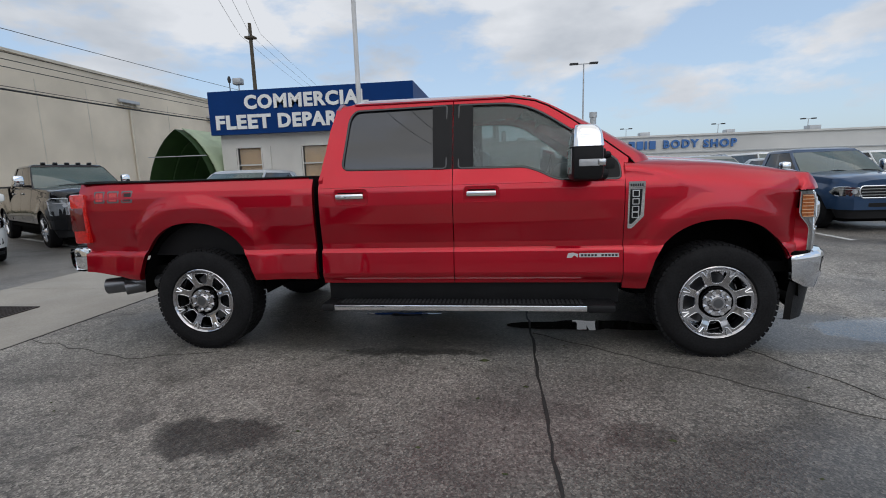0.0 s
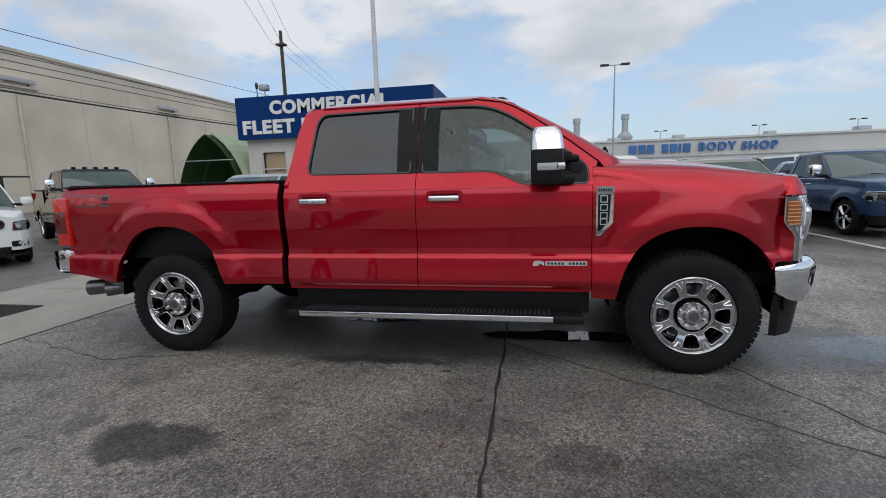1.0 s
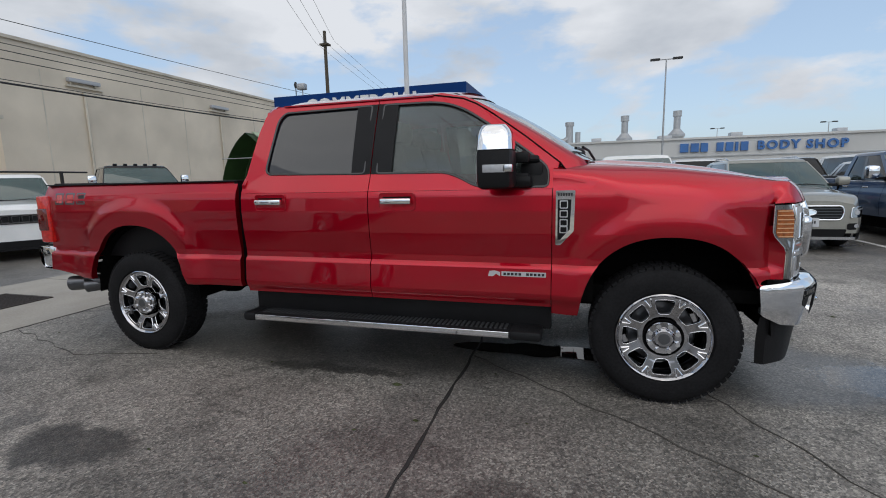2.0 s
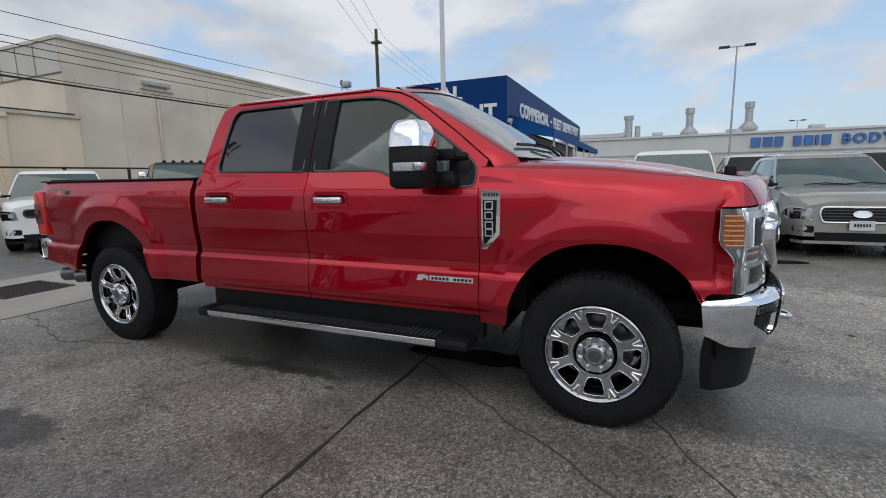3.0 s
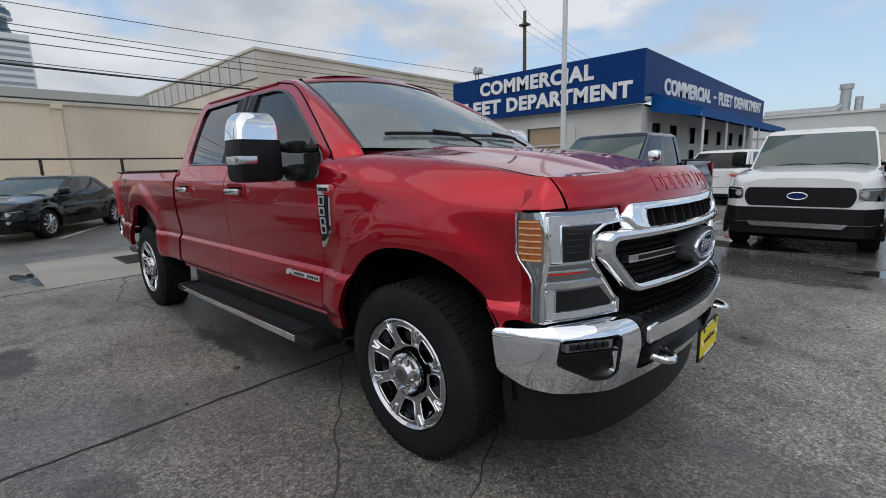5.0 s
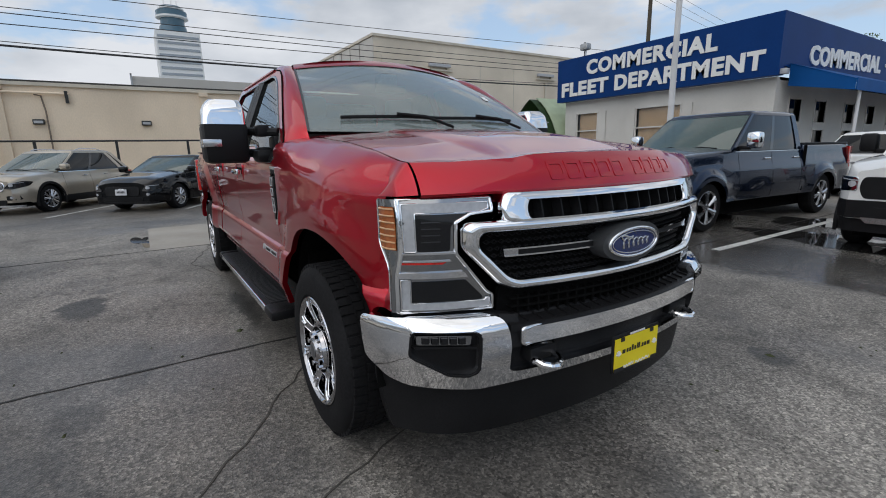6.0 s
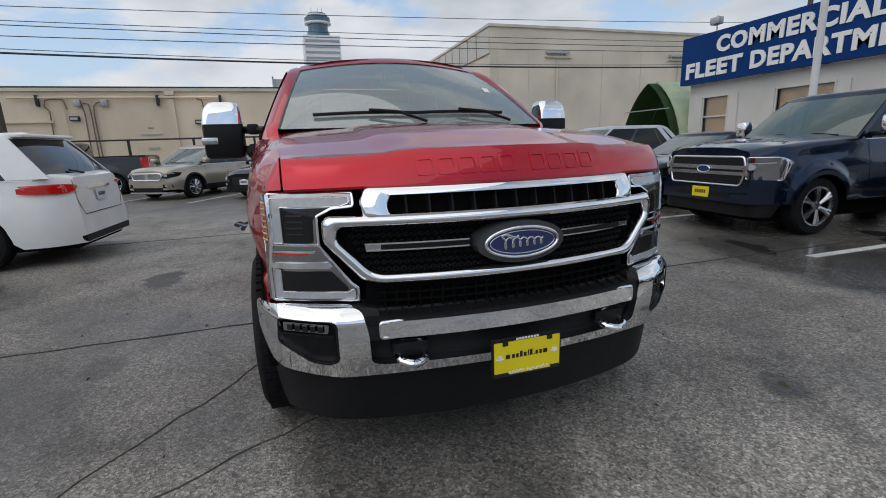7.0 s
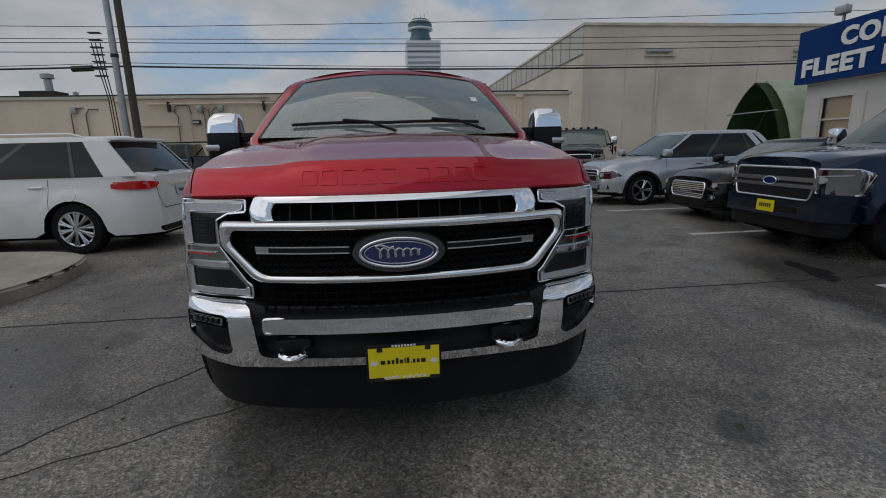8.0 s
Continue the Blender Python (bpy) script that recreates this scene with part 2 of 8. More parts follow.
def ground_material():
    m = bpy.data.materials.new("damp_worn_asphalt")
    m.use_nodes = True
    n, l = m.node_tree.nodes, m.node_tree.links
    b = n["Principled BSDF"]
    co = n.new("ShaderNodeTexCoord")

    def tex(kind, scale, detail=5, rough=0.55, dist=0.0):
        t = n.new(kind)
        t.inputs["Scale"].default_value = scale
        if kind == "ShaderNodeTexNoise":
            t.inputs["Detail"].default_value, t.inputs["Roughness"].default_value, t.inputs["Distortion"].default_value = detail, rough, dist
        l.new(co.outputs["Object"], t.inputs["Vector"])
        return t

    def ramp(src, *stops):
        r = n.new("ShaderNodeValToRGB")
        e = r.color_ramp.elements
        while len(e) < len(stops):
            e.new(0.5)
        for k, (p, c) in enumerate(stops):
            e[k].position, e[k].color = p, (*(c if isinstance(c, tuple) else (c, c, c)), 1)
        l.new(src, r.inputs["Fac"])
        return r.outputs["Color"]

    def mix(kind, fac, a, bb):
        x = n.new("ShaderNodeMix")
        x.data_type, x.blend_type = "RGBA", kind
        for sock, v in (("Factor", fac), ("A", a), ("B", bb)):
            if hasattr(v, "is_linked"):
                l.new(v, x.inputs[sock])
            elif isinstance(v, tuple):
                x.inputs[sock].default_value = (*v, 1)
            else:
                x.inputs[sock].default_value = v
        return x.outputs["Result"]

    # two scales of stone in the surface, then broad wear, damp and oil marks
    stones = tex("ShaderNodeTexVoronoi", 95)
    grit = tex("ShaderNodeTexNoise", 260, 3)
    base = ramp(stones.outputs["Color"], (0.0, (0.068, 0.063, 0.057)), (0.36, (0.150, 0.139, 0.124)), (0.66, (0.245, 0.227, 0.202)), (1.0, (0.46, 0.425, 0.375)))
    base = mix("MULTIPLY", 1.0, base, ramp(grit.outputs["Fac"], (0.3, 0.65), (0.7, 1.25)))
    wear = tex("ShaderNodeTexNoise", 0.55, 7, 0.6, 0.6)
    base = mix("MULTIPLY", 1.0, base, ramp(wear.outputs["Fac"], (0.32, 0.62), (0.5, 0.95), (0.68, 1.22)))
    blotch = tex("ShaderNodeTexNoise", 2.1, 6, 0.6, 0.8)
    base = mix("MULTIPLY", 1.0, base, ramp(blotch.outputs["Fac"], (0.30, 0.58), (0.45, 1.0), (0.75, 1.25)))
    # ravelled pits a few centimetres wide and scattered drip marks
    pits = tex("ShaderNodeTexNoise", 24, 5, 0.7, 0.3)
    base = mix("MULTIPLY", 1.0, base, ramp(pits.outputs["Fac"], (0.36, 0.55), (0.47, 1.0), (0.66, 1.12)))
    drips = tex("ShaderNodeTexNoise", 4.3, 7, 0.68, 1.2)
    base = mix("MULTIPLY", 1.0, base, ramp(drips.outputs["Fac"], (0.30, 0.48), (0.40, 1.0), (0.7, 1.06)))
    damp = tex("ShaderNodeTexNoise", 0.33, 6, 0.55, 0.5)
    wet = ramp(damp.outputs["Fac"], (0.50, 0.0), (0.62, 0.45))
    base = mix("MIX", wet, base, mix("MULTIPLY", 1.0, base, (0.58, 0.58, 0.6)))
    # oil, water, darker and paler patches with soft ragged edges: place, radii, tone, gloss
    warp = tex("ShaderNodeTexNoise", 5.0, 5, 0.6)
    wv = n.new("ShaderNodeVectorMath")
    wv.operation = "MULTIPLY_ADD"
    l.new(warp.outputs["Color"], wv.inputs[0])
    wv.inputs[1].default_value = (0.34, 0.34, 0.0)
    l.new(co.outputs["Object"], wv.inputs[2])
    # the 1.25 at (3.85, -0.38) lightens the colour for sky reflected in water
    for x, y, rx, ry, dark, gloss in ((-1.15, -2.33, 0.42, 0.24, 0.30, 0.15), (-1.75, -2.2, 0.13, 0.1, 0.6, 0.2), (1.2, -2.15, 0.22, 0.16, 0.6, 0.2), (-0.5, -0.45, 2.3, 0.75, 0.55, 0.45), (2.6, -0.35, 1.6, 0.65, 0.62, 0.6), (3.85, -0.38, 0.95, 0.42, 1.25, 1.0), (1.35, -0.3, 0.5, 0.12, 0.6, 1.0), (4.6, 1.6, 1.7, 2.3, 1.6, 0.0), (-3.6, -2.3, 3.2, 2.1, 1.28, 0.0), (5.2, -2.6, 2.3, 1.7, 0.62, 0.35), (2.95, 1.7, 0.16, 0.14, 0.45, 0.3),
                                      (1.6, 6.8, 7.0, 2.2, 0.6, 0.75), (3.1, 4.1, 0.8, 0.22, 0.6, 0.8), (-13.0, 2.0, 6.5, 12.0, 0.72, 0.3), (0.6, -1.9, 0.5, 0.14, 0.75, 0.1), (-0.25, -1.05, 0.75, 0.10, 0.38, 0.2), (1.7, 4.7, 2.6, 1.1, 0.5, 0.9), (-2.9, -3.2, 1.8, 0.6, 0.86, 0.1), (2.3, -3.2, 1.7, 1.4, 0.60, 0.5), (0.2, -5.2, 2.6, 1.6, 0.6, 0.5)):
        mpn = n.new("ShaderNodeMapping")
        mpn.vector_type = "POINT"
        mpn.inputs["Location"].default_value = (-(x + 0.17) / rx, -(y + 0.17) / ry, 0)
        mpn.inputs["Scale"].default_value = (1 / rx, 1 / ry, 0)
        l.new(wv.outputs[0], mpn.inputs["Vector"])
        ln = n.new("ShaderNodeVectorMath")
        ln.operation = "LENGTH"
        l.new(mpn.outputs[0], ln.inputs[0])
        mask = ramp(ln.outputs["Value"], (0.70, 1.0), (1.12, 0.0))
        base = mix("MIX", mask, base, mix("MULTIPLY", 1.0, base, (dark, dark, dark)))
        gm_ = mix("MULTIPLY", 1.0, mask, (gloss, gloss, gloss))
        wet = mix("LIGHTEN", 1.0, wet, gm_)
    base = mix("MIX", mix("MULTIPLY", 1.0, wet, (0.32, 0.32, 0.32)), base, (0.09, 0.09, 0.092))
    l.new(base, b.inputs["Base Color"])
    rr = mix("MIX", wet, (0.60, 0.60, 0.60), (0.10, 0.10, 0.10))
    l.new(rr, b.inputs["Roughness"])
    bp = n.new("ShaderNodeBump")
    bp.inputs["Strength"].default_value, bp.inputs["Distance"].default_value = 0.55, 0.006
    flat = mix("MIX", wet, stones.outputs["Distance"], (0.3, 0.3, 0.3))
    l.new(flat, bp.inputs["Height"])
    l.new(bp.outputs[0], b.inputs["Normal"])
    return m


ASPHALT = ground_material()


def lerp(a, b, t):
    return a + (b - a) * t


def smooth01(t):
    t = max(0.0, min(1.0, t))
    return t * t * (3 - 2 * t)


def table(pts, x):
    """Piecewise line through (x, value) pairs."""
    if x <= pts[0][0]:
        return pts[0][1]
    for (a, va), (b, vb) in zip(pts[:-1], pts[1:]):
        if x <= b:
            return va + (vb - va) * (x - a) / (b - a)
    return pts[-1][1]


def frange(a, b, n):
    return [a + (b - a) * k / n for k in range(n + 1)]




# ---- mesh helpers ----
def link_mesh(name, bm, mat, parent=None, smooth=35.0):
    bmesh.ops.recalc_face_normals(bm, faces=bm.faces[:])
    me = bpy.data.meshes.new(name)
    bm.to_mesh(me)
    bm.free()
    for m in (mat if isinstance(mat, (list, tuple)) else [mat]):
        me.materials.append(m)
    if smooth:
        me.shade_smooth()
        me.set_sharp_from_angle(angle=radians(smooth))
    ob = new(name, me)
    if parent:
        ob.parent = parent
    return ob


def part(name, bm, mat, parent, label="", smooth=35.0):
    ob = link_mesh(name, bm, mat, parent, smooth)
    return tagged(ob, label) if label else ob


def thing(name, label, category, group="", kind=""):
    return tagged(new(name), label, category, group, kind)


def box(bm, x0, x1, y0, y1, z0, z1, bevel=0.0):
    vs = [bm.verts.new(p) for p in ((x0, y0, z0), (x1, y0, z0), (x1, y1, z0), (x0, y1, z0), (x0, y0, z1), (x1, y0, z1), (x1, y1, z1), (x0, y1, z1))]
    fs = [bm.faces.new([vs[i] for i in f]) for f in ((3, 2, 1, 0), (4, 5, 6, 7), (0, 1, 5, 4), (1, 2, 6, 5), (2, 3, 7, 6), (3, 0, 4, 7))]
    if bevel:
        es = list({e for f in fs for e in f.edges})
        bmesh.ops.bevel(bm, geom=es, offset=bevel, segments=2, affect="EDGES", profile=0.5)
    return bm


def boxes(*specs, bevel=0.0):
    bm = bmesh.new()
    for s in specs:
        box(bm, *s, bevel=bevel)
    return bm


def grid(rows, close_u=False, close_v=False, bm=None):
    """Quads through rows of points."""
    bm = bm or bmesh.new()
    v = [[bm.verts.new(p) for p in r] for r in rows]
    nr, nc = len(v), len(v[0])
    for i in range(nr if close_u else nr - 1):
        for j in range(nc if close_v else nc - 1):
            a, b, c, d = v[i][j], v[i][(j + 1) % nc], v[(i + 1) % nr][(j + 1) % nc], v[(i + 1) % nr][j]
            try:
                bm.faces.new((a, b, c, d))
            except ValueError:
                pass
    return bm


def lathe(profile, axis="y", n=48, bm=None):
    """Profile of (radius, along) turned about an axis."""
    rows = []
    for k in range(n):
        a = 2 * math.pi * k / n
        c, s = math.cos(a), math.sin(a)
        if axis == "y":
            rows.append([(r * c, h, r * s) for r, h in profile])
        elif axis == "z":
            rows.append([(r * c, r * s, h) for r, h in profile])
        else:
            rows.append([(h, r * c, r * s) for r, h in profile])
    return grid(rows, close_u=True, bm=bm)


def tube(points, r, n=8, bm=None, cap=True, r_end=None):
    """A round bar along points."""
    bm = bm or bmesh.new()
    pts = [Vector(p) for p in points]
    rings = []
    side = None
    for i, p in enumerate(pts):
        d = (pts[min(i + 1, len(pts) - 1)] - pts[max(i - 1, 0)]).normalized()
        if side is None:
            side = d.orthogonal().normalized()
        side = (side - d * side.dot(d)).normalized()
        up = d.cross(side)
        f = i / max(1, len(pts) - 1)
        rr = r if r_end is None else r + (r_end - r) * f
        rings.append([p + (side * math.cos(2 * math.pi * k / n) + up * math.sin(2 * math.pi * k / n)) * rr for k in range(n)])
    v = [[bm.verts.new(q) for q in ring] for ring in rings]
    for i in range(len(v) - 1):
        for k in range(n):
            bm.faces.new((v[i][k], v[i][(k + 1) % n], v[i + 1][(k + 1) % n], v[i + 1][k]))
    if cap:
        bm.faces.new(v[0][::-1])
        bm.faces.new(v[-1])
    return bm


def rounded(pts, r, n=5):
    """A closed outline with its corners rounded; r is one radius or one for each corner."""
    out = []
    m = len(pts)
    for i in range(m):
        p = Vector(pts[i])
        a, b = Vector(pts[i - 1]) - p, Vector(pts[(i + 1) % m]) - p
        rr = r[i] if isinstance(r, (list, tuple)) else r
        k = min(rr, a.length * 0.48, b.length * 0.48)
        if k < 1e-5:
            out.append(tuple(p))
            continue
        p0, p1 = p + a.normalized() * k, p + b.normalized() * k
        for j in range(n + 1):
            t = j / n
            out.append(tuple(p0 * (1 - t) ** 2 + p * 2 * t * (1 - t) + p1 * t ** 2))
    return out


def slab(outer, holes, fmap, back, cuts_u=(), cuts_v=(), bm=None):
    """A plate of outline outer with holes, laid on the surface fmap(u, v), with thickness along the vector back."""
    b2 = bmesh.new()
    edges = []
    for loop in [outer, *holes]:
        vs = [b2.verts.new((p[0], p[1], 0)) for p in loop]
        edges += [b2.edges.new((vs[i], vs[(i + 1) % len(vs)])) for i in range(len(vs))]
    bmesh.ops.triangle_fill(b2, use_beauty=True, use_dissolve=False, edges=edges, normal=(0, 0, 1))
    for u in cuts_u:
        bmesh.ops.bisect_plane(b2, geom=b2.verts[:] + b2.edges[:] + b2.faces[:], plane_co=(u, 0, 0), plane_no=(1, 0, 0), dist=1e-5)
    for w in cuts_v:
        bmesh.ops.bisect_plane(b2, geom=b2.verts[:] + b2.edges[:] + b2.faces[:], plane_co=(0, w, 0), plane_no=(0, 1, 0), dist=1e-5)
    bm = bm or bmesh.new()
    off = back if callable(back) else (lambda u, v, w=Vector(back): w)
    front, rear = {}, {}
    for v in b2.verts:
        p = Vector(fmap(v.co.x, v.co.y))
        front[v] = bm.verts.new(p)
        rear[v] = bm.verts.new(p + off(v.co.x, v.co.y))
    for f in b2.faces:
        bm.faces.new([front[v] for v in f.verts])
        bm.faces.new([rear[v] for v in reversed(f.verts)])
    for e in b2.edges:
        if len(e.link_faces) == 1:
            a, b = e.verts
            bm.faces.new((front[a], front[b], rear[b], rear[a]))
    b2.free()
    return bm


def sweep(path, profile_half, fmap, closed=True, bm=None, normal=(1, 0, 0)):
    """A moulding of rounded section along a path in (u, v): width w and height h from profile_half(t)."""
    bm = bm or bmesh.new()
    m = len(path)
    rings = []
    nrm = Vector(normal)
    for i in range(m):
        p = Vector(path[i])
        if closed:
            a, b = Vector(path[i - 1]), Vector(path[(i + 1) % m])
        else:
            a, b = Vector(path[max(0, i - 1)]), Vector(path[min(m - 1, i + 1)])
        d = (b - a)
        d = d.normalized() if d.length > 1e-9 else Vector((1, 0))
        s = Vector((-d.y, d.x))
        ring = []
        w, h = profile_half(i / m, p) if callable(profile_half) else profile_half
        for (pu, ph) in ((-1, -0.6), (-1, 0.3), (-0.75, 0.75), (-0.3, 1.0), (0.3, 1.0), (0.75, 0.75), (1, 0.3), (1, -0.6)):
            q = p + s * (pu * w)
            ring.append(Vector(fmap(q.x, q.y)) + nrm * (ph * h))
        rings.append(ring)
    return grid(rings, close_u=closed, close_v=True, bm=bm)


def letters(text, size, m, mat, parent, name="letter", depth=0.02, space=1.0, bold=0.0, align="CENTER", squash=1.0, fit=None):
    """Words as one solid mesh in the built-in font, standing on the pose m."""
    cu = bpy.data.curves.new(name, "FONT")
    cu.body, cu.size, cu.extrude, cu.offset, cu.space_character = text, size, depth, bold, space
    cu.align_x, cu.align_y, cu.resolution_u = align, "CENTER", 3
    tmp = bpy.data.objects.new(name, cu)
    scene.collection.objects.link(tmp)
    dg = bpy.context.evaluated_depsgraph_get()
    me = bpy.data.meshes.new_from_object(tmp.evaluated_get(dg))
    bpy.data.objects.remove(tmp)
    if fit:
        xs, ys = [v.co.x for v in me.vertices], [v.co.y for v in me.vertices]
        me.transform(Matrix.Diagonal((fit[0] / (max(xs) - min(xs)), fit[1] / (max(ys) - min(ys)), 1, 1)) @ Matrix.Translation((-(max(xs) + min(xs)) / 2, -(max(ys) + min(ys)) / 2, 0)))
    me.transform(m @ Matrix.Diagonal((squash, 1, 1, 1)))
    me.materials.clear()
    me.materials.append(mat)
    ob = new(name, me)
    if parent:
        ob.parent = parent
    return ob


# ---- ground ----
def build_ground():
    # finer near the lot, out to the horizon
    xs = [-900, -300, -110, -60, -40, -25, -15, -8, -4, 0, 4, 8, 15, 30, 60, 110, 300, 900]
    ys = [-900, -300, -100, -40, -20, -10, -5, 0, 5, 10, 20, 40, 70, 110, 300, 900]
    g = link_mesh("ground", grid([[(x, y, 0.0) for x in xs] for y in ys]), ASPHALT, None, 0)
    tagged(g, "damp dark grey asphalt car park with worn patches", "ground", kind="structure")

    def strip(name, pts, w, label, wob=0.012, z=0.004, mat=JOINT):
        rng = random.Random(len(pts) + int(w * 1000))
        bm = bmesh.new()
        dense = []
        for a, b in zip(pts[:-1], pts[1:]):
            steps = max(2, int((Vector(b) - Vector(a)).length / 0.12))
            dense += [Vector(a).lerp(Vector(b), k / steps) for k in range(steps)]
        dense.append(Vector(pts[-1]))
        rows = []
        for i, p in enumerate(dense):
            d = (dense[min(i + 1, len(dense) - 1)] - dense[max(0, i - 1)]).normalized()
            s = Vector((-d.y, d.x))
            j = rng.uniform(-wob, wob)
            ww = w * rng.uniform(0.6, 1.35)
            c = p + s * j
            a, b = c + s * ww / 2, c - s * ww / 2
            rows.append([(a.x, a.y, 0.0), (a.x, a.y, z), (b.x, b.y, z), (b.x, b.y, 0.0)])
        ob = link_mesh(name, grid(rows, bm=bm), mat, None, 0)
        return tagged(ob, label, "pavement joint", kind="structure")

    strip("joint", [(0.72, -9), (0.72, 12)], 0.018, "dark tar-filled joint across the lot")
    strip("joint", [(0.74, -0.55), (1.85, -1.37), (2.57, -1.92), (3.6, -2.75)], 0.009, "thin crack branching over the asphalt", 0.02, mat=CRACK)
    strip("joint", [(2.2, -0.55), (2.75, -1.64), (3.3, -2.6)], 0.008, "thin crack branching over the asphalt", 0.02, mat=CRACK)
    strip("joint", [(-3.95, -6), (-3.95, 1.0)], 0.014, "straight joint beside the concrete strip")
    strip("joint", [(-3.95, -0.9), (-2.6, -1.3), (-1.9, -1.1)], 0.006, "faint crack in the asphalt", 0.03, mat=CRACK)
    # pale concrete strip behind the pickup, with its drain
    cs = link_mesh("concrete_strip", boxes((-6.55, -3.96, -1.75, 1.02, -0.05, 0.005), (-6.55, -3.96, 1.04, 3.9, -0.05, 0.005)), CONCRETE, None, 0)
    tagged(cs, "pale cast concrete strip let into the asphalt", "pavement", kind="structure")
    dr = thing("drain_grate", "dark rusty slotted drain grate in the concrete", "drain")
    for k in range(15):
        part("bar", boxes((-5.85 + 0.052 * k, -5.825 + 0.052 * k, -0.62, 0.1, 0.004, 0.014)), GRATE, dr)
    part("frame", boxes((-5.9, -5.05, -0.66, -0.62, 0.004, 0.016), (-5.9, -5.05, 0.1, 0.14, 0.004, 0.016), (-5.92, -5.88, -0.66, 0.14, 0.004, 0.016), (-5.06, -5.02, -0.66, 0.14, 0.004, 0.016), (-5.9, -5.05, -0.64, 0.12, 0.003, 0.007)), GRATE, dr)

    def blot(name, cx, cy, rx, ry, mat, label, cat, seed, z=0.0035, turn=0.0, rag=0.25):
        rng = random.Random(seed)
        ph = [rng.uniform(0, 6.28) for _ in range(7)]
        am = [rag * rng.uniform(0.3, 1) / (k + 1.3) for k in range(7)]
        bm = bmesh.new()
        ring = []
        for k in range(72):
            a = 2 * math.pi * k / 72
            r = 1 + sum(am[j] * math.sin((j + 2) * a + ph[j]) for j in range(7))
            x, y = rx * r * math.cos(a), ry * r * math.sin(a)
            ring.append(bm.verts.new((cx + x * math.cos(turn) - y * math.sin(turn), cy + x * math.sin(turn) + y * math.cos(turn), z)))
        bm.faces.new(ring)
        return tagged(link_mesh(name, bm, mat, None, 0), label, cat, kind="structure")

    blot("puddle", -5.0, -1.85, 0.5, 0.13, WATER, "dark water in a broken edge of the concrete", "puddle", 15, rag=0.7)
    blot("puddle", 1.25, -0.33, 0.55, 0.17, WATER, "shallow clear rain puddle under the pickup", "puddle", 3, rag=0.4)
    blot("puddle", -0.55, -0.02, 0.28, 0.06, WATER, "small rain puddle under the pickup", "puddle", 8, rag=0.6)
    for x, y, rx, ry, s in ((1.6, 6.6, 1.2, 0.5, 5), (0.9, 8.4, 0.8, 0.5, 6), (4.0, 4.9, 0.5, 0.25, 9), (0.4, 4.6, 0.35, 0.15, 12)):
        blot("puddle", x, y, rx, ry, WATER, "rain puddle between the parked cars", "puddle", s, rag=0.5)
    # leaf scraps and grit
    rng = random.Random(21)
    bm = bmesh.new()
    for x, y, r in [(0.33, -1.19, 0.035), (0.62, -1.62, 0.02), (1.35, -2.2, 0.022), (2.95, 1.7, 0.03), (3.9, 1.2, 0.025)] + [(rng.uniform(-4, 5), rng.uniform(-3.4, 4), rng.uniform(0.006, 0.016)) for _ in range(70)]:
        a = rng.uniform(0, 6.28)
        ring = [(x + r * (1 + 0.4 * math.sin(3 * q + a)) * math.cos(q), y + r * (0.6 + 0.3 * math.cos(2 * q + a)) * math.sin(q)) for q in [2 * math.pi * k / 7 for k in range(7)]]
        lo = [bm.verts.new((px, py, 0.001)) for px, py in ring]
        hi = bm.verts.new((x, y, 0.004 + 0.35 * r))
        for k in range(7):
            bm.faces.new((lo[k], lo[(k + 1) % 7], hi))
    tagged(link_mesh("leaf_litter", bm, SHRUB, None, 0), "scattered small dark leaf scraps and grit", "litter", kind="stuff")
    # painted bay lines
    def line(x0, y0, x1, y1, w=0.11):
        d = Vector((x1 - x0, y1 - y0)).normalized()
        s = Vector((-d.y, d.x)) * w / 2
        bm = bmesh.new()
        rows = []
        for k in range(13):
            px, py = x0 + (x1 - x0) * k / 12, y0 + (y1 - y0) * k / 12
            rows.append([(px + s.x, py + s.y, 0), (px + s.x, py + s.y, 0.0045), (px - s.x, py - s.y, 0.0045), (px - s.x, py - s.y, 0)])
        ob = link_mesh("bay_line", grid(rows, bm=bm), LINE_PAINT, None, 0)
        tagged(ob, "worn white painted parking bay line", "road marking", "bay lines", "structure")
    for x in (-7.74, -4.81, -1.88, 1.05, 3.98, 6.91, 9.84):
        line(x, 4.7, x, 9.6)
    for k in range(-2, 4):
        line(-10.26 + 0.2 * k, -3.83 + 3.0 * k, -14.6 + 0.2 * k, -1.6 + 3.0 * k)


